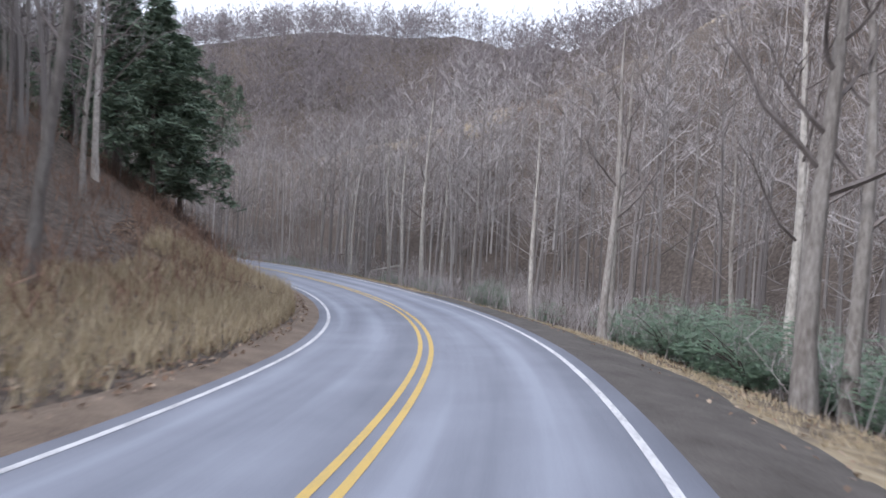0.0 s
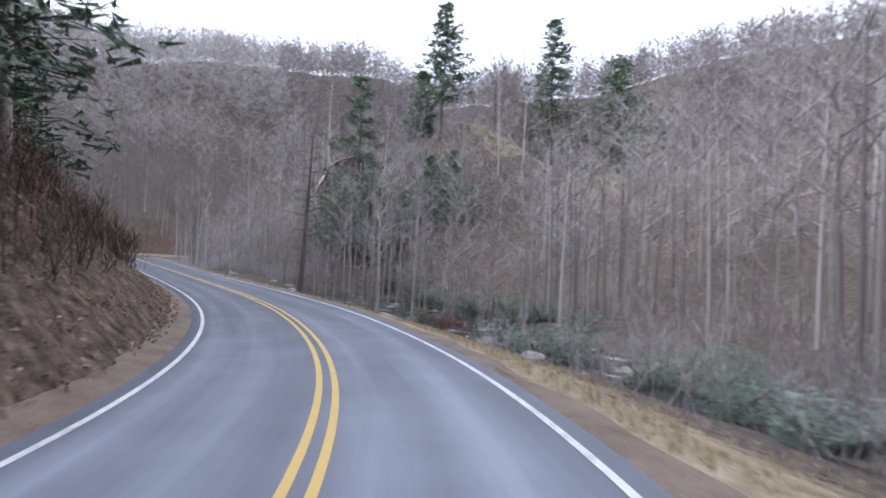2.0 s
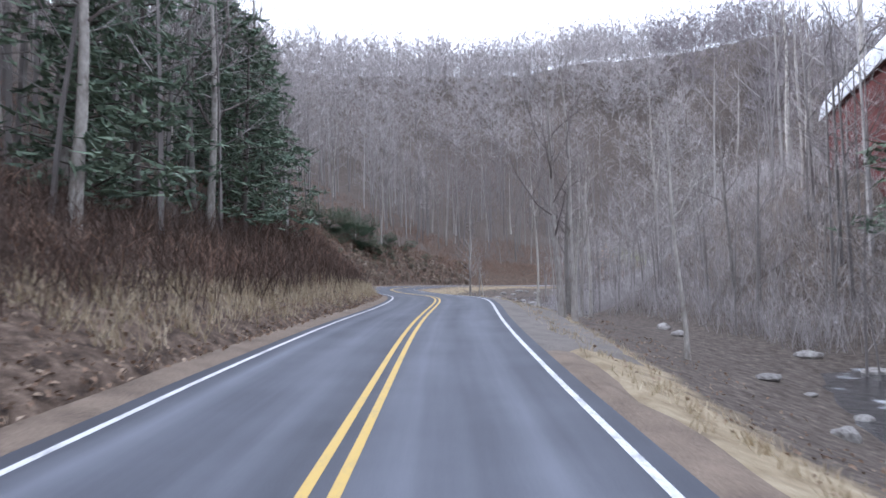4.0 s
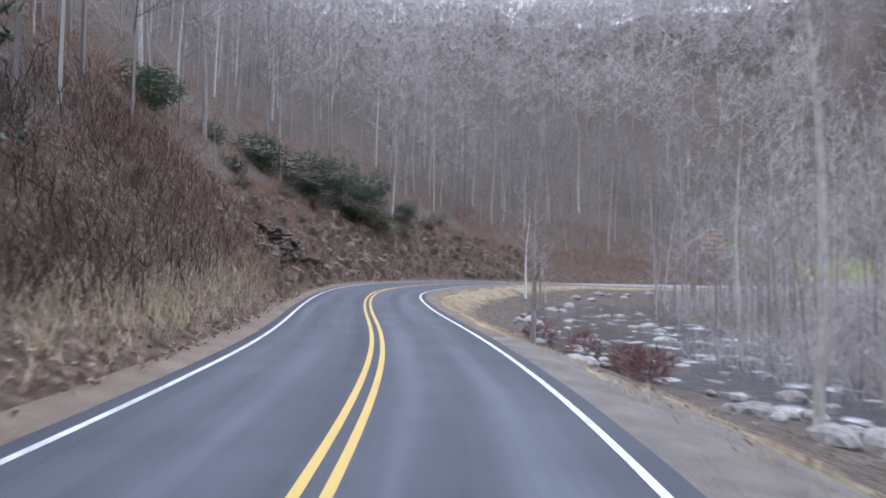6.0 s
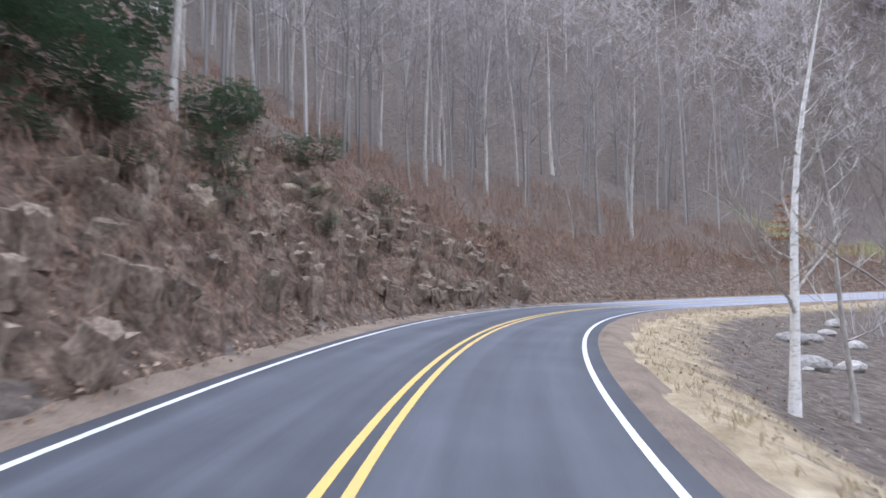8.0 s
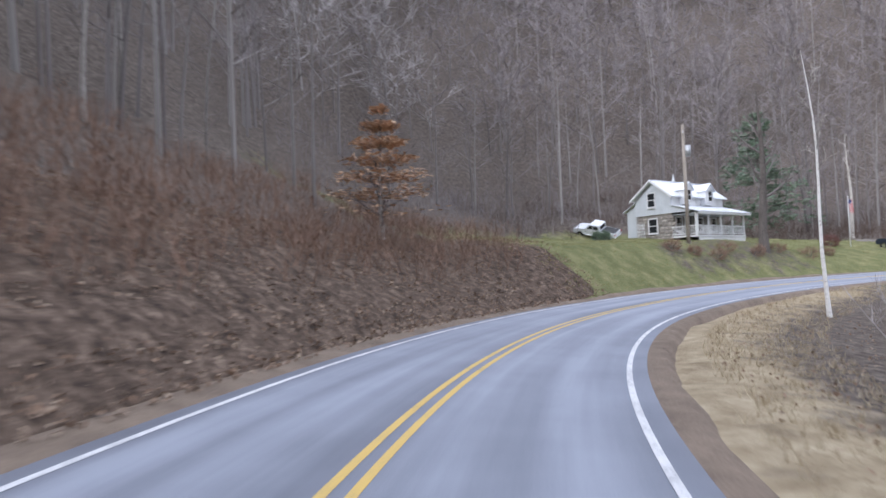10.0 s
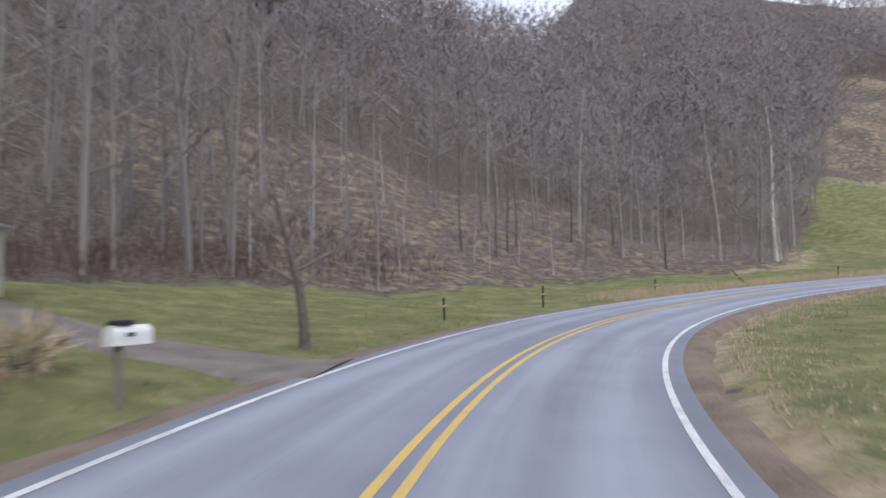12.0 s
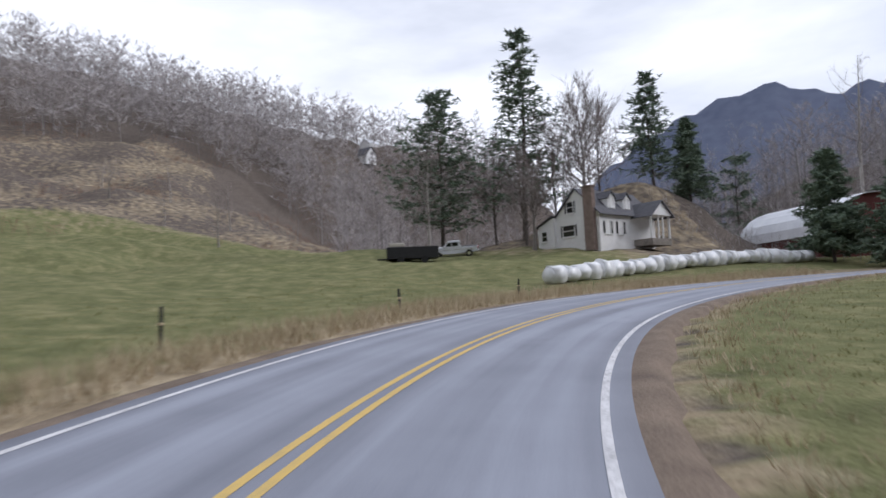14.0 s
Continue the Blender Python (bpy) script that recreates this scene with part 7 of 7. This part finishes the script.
LEDGES = [ledge_mesh(k) for k in range(7)]
SHADED_LEDGES = [ledge_mesh(k + 20, 11, 0.35) for k in range(4)]
for me in SHADED_LEDGES:
    me.materials[0] = ROCK_SHADED


def bank(s0, s1, o1, rocky, amount, label, step=0.32):
    """The cut bank on the left: a rough skin of soil, leaves and broken rock over the slope."""
    ss = np.arange(s0, s1 + 0.01, step)
    oo = np.concatenate([[0.45, 0.6], np.arange(0.8, o1, step)])
    S, O = np.meshgrid(ss, oo, indexing="ij")
    S, O = S.ravel(), O.ravel()
    h = np.interp(S, STATION, HEADING)
    d = -(HALF + O)
    x, y = np.interp(S, STATION, ROAD_X) + d * np.cos(h), np.interp(S, STATION, ROAD_Y) + d * np.sin(h)
    z, _ = ground_heights(x, y)
    fade = np.clip((O - 0.45) / 1.0, 0, 1) * np.clip((o1 - O) / 1.5, 0, 1) * np.clip((S - s0) / 3, 0, 1) * np.clip((s1 - S) / 3, 0, 1)
    vs, rock = np.empty((len(S), 3)), np.zeros(len(S))
    for k in range(len(S)):
        p = Vector((x[k], y[k], z[k]))
        rough = noise.fractal(p * 0.8, 0.7, 2.1, 5)
        push = amount * (0.45 + 0.55 * rough)
        if rocky:
            q = Vector((x[k] * 0.75, y[k] * 0.75, z[k] * 1.25))
            cells = noise.voronoi(q)[0]
            mask = min(1, max(0, noise.noise(p * 0.21 + Vector((3, 1, 7))) * 2.2 + 0.75 - 0.05 * O[k]))
            block = min(1, (cells[1] - cells[0]) * 3.2) * (0.45 + 0.5 * noise.cell(q * 0.9))
            push += mask * (1.2 * block + 0.5 * noise.noise(p * 0.35))
            rock[k] = mask * 0.75 * min(1, block * 1.6)
        push = max(0.05, push) * fade[k]
        vs[k] = (x[k] + math.cos(h[k]) * push * 0.6, y[k] + math.sin(h[k]) * push * 0.6, z[k] + push * 0.65 + 0.14 * fade[k] - 0.25 * (1 - min(1, fade[k] * 4)))
    n = len(oo)
    i = (np.arange(len(ss) - 1)[:, None] * n + np.arange(n - 1)).ravel()
    me = mesh_from("bank", vs, np.stack([i, i + n, i + n + 1, i + 1], 1), [BANK_COVER_SHADED], smooth=not rocky)
    me.attributes.new("straw", "FLOAT", "POINT").data.foreach_set("value", rock.astype(np.float32))
    tagged(new("bank", me), label, "bank", kind="structure")


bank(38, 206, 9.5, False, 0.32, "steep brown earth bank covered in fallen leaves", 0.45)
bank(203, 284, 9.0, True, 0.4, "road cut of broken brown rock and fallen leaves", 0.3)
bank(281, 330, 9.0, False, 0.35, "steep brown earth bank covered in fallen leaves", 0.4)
rr = random.Random(31)
for k in range(190):
    s = rr.uniform(225, 278) if k % 6 else rr.uniform(208, 225)
    o = rr.uniform(0.9, 4.6) if k % 4 else rr.uniform(4, 8)
    x, y, z = place(s, -HALF - o)
    h = np.interp(s, STATION, HEADING)
    ob = new("rock", LEDGES[k % 7])
    a, b, c = rr.uniform(0.3, 0.8), rr.uniform(0.35, 0.7), rr.uniform(0.45, 1.2)
    ob.matrix_basis = Matrix.Translation((x + 0.35 * math.cos(h), y + 0.35 * math.sin(h), z + 0.35)) @ Matrix.Rotation(h + math.pi / 2 + rr.gauss(0, 0.35), 4, "Z") @ Matrix.Rotation(rr.gauss(0.25, 0.2), 4, "X") @ Matrix.Diagonal((a, b, c, 1))
    tagged(ob, "layered brown rock jutting from the road cut", "rock", "rocks of the road cut")
# the overhang: long slabs over a hollow, the first five darkened for its shade
for k, (s, o, a, b, c, lift) in enumerate(((219.0, 4.0, 2.6, 2.8, 1.5, 3.3), (221.6, 4.3, 2.4, 2.8, 1.7, 3.6), (224.0, 4.0, 2.2, 2.6, 1.4, 3.1), (216.8, 2.8, 1.3, 1.8, 1.5, 1.2), (226.2, 2.4, 1.4, 1.6, 1.6, 1.1), (229, 2.0, 1.2, 1.2, 1.2, 0.9), (233, 1.6, 1.3, 1.1, 1.1, 0.7), (237, 1.7, 1.5, 1.1, 0.9, 0.6), (271, 1.2, 1.4, 1.2, 1.7, 0.8), (267, 1.4, 1.2, 1.2, 1.2, 0.6))):
    x, y, z = place(s, -HALF - o)
    zr = np.interp(s, STATION, ROAD_Z)
    h = np.interp(s, STATION, HEADING)
    ob = new("rock", SHADED_LEDGES[k % 4] if k < 5 else LEDGES[k % 7])
    ob.matrix_basis = Matrix.Translation((x, y, max(zr + lift, z - 0.2))) @ Matrix.Rotation(h + math.pi / 2 + 0.15 * math.sin(k), 4, "Z") @ Matrix.Rotation(0.18, 4, "X") @ Matrix.Diagonal((a, b, c, 1))
    tagged(ob, "large overhanging slab of brown rock, coloured darker for shade" if k < 5 else "large block of layered brown rock", "rock", "rocks of the road cut")


# ---------------------------------------------------------------- leaves, grass and brush too many to count
def scatter(n, s0, s1, o0, o1, side, power=1.0):
    """Random points beside the road; their stations, distances out and ground heights."""
    s = rng.uniform(s0, s1, n)
    o = o0 + (o1 - o0) * rng.random(n) ** power
    d = side * (HALF + o)
    h = np.interp(s, STATION, HEADING)
    x, y = np.interp(s, STATION, ROAD_X) + d * np.cos(h), np.interp(s, STATION, ROAD_Y) + d * np.sin(h)
    z, _ = ground_heights(x, y)
    zb, _ = beside(s, np.abs(d), np.full(n, float(side)))
    z = np.where(o < 1.8, np.maximum(z, zb + 0.03), z)
    skin = np.where((s > 38) & (s < 330), np.interp(o, [0.5, 1.4, 8.0, 9.2], [0, 0.27, 0.27, 0]), 0) if side < 0 else 0
    return np.stack([x, y, z + skin], 1)


def litter(name, pts, size, mat, label, curl=0.5):
    """Fallen leaves: small bent four-sided pieces lying every way."""
    n = len(pts)
    u = rng.normal(0, 1, (n, 3)) * [1, 1, curl]
    u /= np.linalg.norm(u, axis=1)[:, None]
    w = np.cross(u, rng.normal(0, 0.4, (n, 3)) + [0, 0, 1])
    w /= np.linalg.norm(w, axis=1)[:, None]
    s = size * rng.uniform(0.6, 1.4, (n, 1))
    up = np.array([0, 0, 1]) * s * 0.35
    c = pts + [0, 0, 0.03]
    v = np.stack([c - u * s, c + w * s * 0.6 + up, c + u * s, c - w * s * 0.6 + up], 1).reshape(-1, 3)
    f = np.arange(n * 4).reshape(n, 4)
    return tagged(new(name, mesh_from(name, v, f, [mat])), label, "leaves", kind="stuff")


def blades(name, pts, height, width, mat, label, lean=0.35, per=4, category="grass"):
    """Tufts: slender pointed blades or stems springing from each point."""
    p = np.repeat(pts, per, axis=0)
    n = len(p)
    p = p + rng.normal(0, 0.07, (n, 3)) * [1, 1, 0]
    tip = np.stack([rng.normal(0, lean, n), rng.normal(0, lean, n), np.ones(n)], 1) * (height * rng.uniform(0.5, 1.3, n))[:, None]
    a = rng.random(n) * 6.28
    s = np.stack([np.cos(a), np.sin(a), np.zeros(n)], 1) * width
    v = np.stack([p - s - [0, 0, .05], p + s - [0, 0, .05], p + tip], 1).reshape(-1, 3)
    return tagged(new(name, mesh_from(name, v, np.arange(n * 3).reshape(n, 3), [mat])), label, category, kind="stuff")


litter("leaf_litter", np.concatenate([scatter(20000, 8, 140, 0.4, 9, -1), scatter(14000, 140, 215, 0.4, 9, -1), scatter(14000, 205, 282, 0.3, 9, -1), scatter(9000, 200, 284, 9, 20, -1), scatter(14000, 280, 330, 0.3, 9, -1)]), 0.062, LEAF_DRY, "fallen brown leaves on the road bank", 0.9)
litter("leaf_litter", np.concatenate([scatter(6000, 0, 330, 1.6, 6.5, 1)]), 0.055, LEAF_DRY, "fallen brown leaves on the verge", 0.8)
blades("dry_grass", np.concatenate([scatter(4500, 5, 45, 1.0, 7.5, -1), scatter(1800, 140, 212, 0.9, 4, -1)]), 0.55, 0.012, STRAW, "tall dry grass on the bank", 0.4, 5)
blades("dry_grass", np.concatenate([scatter(3000, 58, 300, 0.9, 3.4, 1), scatter(1500, 0, 48, 2.8, 5.5, 1), scatter(1200, 48, 95, 0.8, 5.5, 1), scatter(1500, 300, 345, 1.4, 5, 1)]), 0.16, 0.012, STRAW, "short dry grass on the verge", 0.6, 5)
blades("dry_grass", np.concatenate([scatter(3600, 402, 500, 0.9, 3.6, -1)]), 0.5, 0.012, STRAW, "tall straw-coloured grass along the field", 0.35, 6)
blades("dry_grass", np.concatenate([scatter(2500, 342, 500, 1.0, 3.2, 1)]), 0.12, 0.012, STRAW, "short dry grass inside the bend", 0.6, 5)
blades("turf", np.concatenate([scatter(9000, 326, 392, 1.0, 14, -1), scatter(7000, 392, 500, 3.5, 16, -1), scatter(8000, 350, 500, 3.0, 14, 1)]), 0.07, 0.014, TURF_BLADE, "short winter turf", 0.6, 4)


def brush(name, pts, height, label, mat):
    """Leafless undergrowth: thin stems that fork once or twice."""
    n = len(pts)
    vs = []
    for rep in range(5):
        b = pts + rng.normal(0, 0.35, (n, 3)) * [1, 1, 0] - [0, 0, 0.1]
        h = height * rng.uniform(0.5, 1.2, (n, 1))
        t = b + np.stack([rng.normal(0, 0.3, n), rng.normal(0, 0.3, n), np.ones(n)], 1) * h
        s = rng.normal(0, 1, (n, 3)) * [1, 1, 0] * 0.012
        vs.append(np.stack([b - s, b + s, t], 1))
        for k in range(3):
            q = b + (t - b) * rng.uniform(0.35, 0.8, (n, 1))
            u = q + np.stack([rng.normal(0, 0.4, n), rng.normal(0, 0.4, n), 0.55 + 0 * rng.random(n)], 1) * h * 0.45
            vs.append(np.stack([q - s * 0.8, q + s * 0.8, u], 1))
    v = np.concatenate(vs).reshape(-1, 3)
    return tagged(new(name, mesh_from(name, v, np.arange(len(v)).reshape(-1, 3), [mat])), label, "undergrowth", kind="stuff")


brush("undergrowth", np.concatenate([scatter(4600, 60, 212, 2.4, 11, -1)]), 1.5, "dense leafless brush on the bank, its brown darkened for shade", BRUSH_SHADE_DARK)
brush("undergrowth", np.concatenate([scatter(2000, 5, 215, 3, 20, -1), scatter(500, 275, 326, 3, 7, -1), scatter(1300, 275, 330, 7, 18, -1)]), 1.6, "brown leafless undergrowth on the wooded slope", BRUSH)
brush("undergrowth", np.concatenate([scatter(1600, 0, 100, 6, 30, 1), scatter(1300, 100, 290, 20, 42, 1), scatter(350, 285, 345, 7, 20, 1), scatter(2200, 160, 210, 13, 32, 1)]), 2.4, "grey-brown leafless undergrowth in the valley", WOODS_TWIG_HAZY)
brush("undergrowth", np.concatenate([scatter(2600, 203, 282, 1.2, 9, -1), scatter(3600, 203, 282, 8, 26, -1)]), 0.9, "thin brown brush on the rocky slope", BRUSH)
brush("undergrowth", np.concatenate([scatter(800, 362, 404, 15, 30, -1), scatter(350, 345, 368, 26, 38, -1)]), 1.9, "dense dark brush at the edge of the lawn", BRUSH_SHADE_DARK)
grove_pts = scatter(1500, 396, 440, 15, 44, -1)
grove_pts = grove_pts[grove_side(grove_pts[:, 0], grove_pts[:, 1]) > -1]
brush("undergrowth", np.concatenate([scatter(1200, 330, 400, 27, 44, -1), grove_pts[::3]]), 2.2, "grey-brown brush at the foot of the wooded hill", FAR_TWIG)
hill = rng.uniform([-120, 85], [60, 330], (14000, 2))
hs, ho, hside = near_road(hill[:, 0], hill[:, 1])
patch = np.sin(hill[:, 0] * 0.11) + np.sin(hill[:, 1] * 0.17 + hill[:, 0] * 0.05) > 0.5
hz, _ = ground_heights(hill[:, 0], hill[:, 1])
hbr, hrr, hww = hill_frame(hill[:, 0], hill[:, 1])
sel = patch & (hbr < -60) & (hbr > -135) & (hrr > 92) & (hrr < 225) & (hww > 0.4)
brush("undergrowth", np.stack([hill[sel, 0], hill[sel, 1], hz[sel]], 1)[:3200], 1.6, "dark brush patches on the rough hill pasture", BRUSH)

# a pale fallen log in the woods
log = thing("fallen_log", stand(-33.0, 74.0, 0.5, 2.4), "thin pale broken trunk hung up in the woods", "log")
part("trunk", cylinder((-2.6, 0, -0.2), (0.6, 0.2, 0.5), 0.07, 0.1, 8), BARK_PALE, log, smooth=True)
part("limb", cylinder((-2.5, 0, -0.2), (-3.6, 0.3, -2.8), 0.07, 0.05, 7), BARK_PALE, log, smooth=True)
part("prop", cylinder((-1.2, 0.1, 0.1), (-1.6, 0.1, -2.9), 0.06, 0.08, 7), BARK_PALE, log, smooth=True)
log = thing("fallen_log", stand(*place(118, -10)[:2], 0.9, 0.9), "pale fallen trunk leaning down the bank", "log")
part("trunk", cylinder((-4, 0, 1.9), (3.5, 0, -1.6), 0.10, 0.13, 8), BARK_PALE, log, smooth=True)


# ---------------------------------------------------------------- the far mountain
def mountain():
    """A long wooded ridge far beyond the valley, its colour blued for haze."""
    # the haze is mixed into both base colours as blue-grey
    m = material("haze_blue_ridge", (0.13, 0.15, 0.21), (0.09, 0.105, 0.16), 0.006, 0.05, 1.0, 0.0)
    cx, cy, R = -184, 166, 1500
    vs, fs = [], []
    n = 90
    for i in range(n + 1):
        b = radians(-122 - 78 * i / n)
        e = np.interp(math.degrees(b), [-200, -185, -165, -152, -150, -146, -142.7, -138, -133.4, -131, -127, -122], [5, 10, 14.5, 15.4, 15.0, 14.7, 16.2, 15.4, 13.6, 12.2, 9.0, 5])
        e += 0.25 * math.sin(i * 1.7) + 0.12 * math.sin(i * 4.3)
        for j in range(9):
            f = j / 8
            rad = R * (1 - 0.28 * (1 - f))
            z = -20 + (R * math.tan(radians(e)) + 20) * f ** 1.25 * (1 + 0.06 * math.sin(i * 0.9 + j) * (1 - f))
            vs.append((cx - math.sin(b) * rad, cy + math.cos(b) * rad, z))
    for i in range(n):
        for j in range(8):
            a = i * 9 + j
            fs.append((a, a + 9, a + 10, a + 1))
    tagged(new("backdrop", mesh_from("backdrop", np.array(vs), np.array(fs), [m], smooth=True)), "wooded mountain ridge far off, coloured blue-grey for haze", "mountain", kind="structure")


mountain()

# the models stand for their copies alone
for proto in PROTOS:
    for ob in (*proto.children_recursive, proto):
        bpy.data.objects.remove(ob)
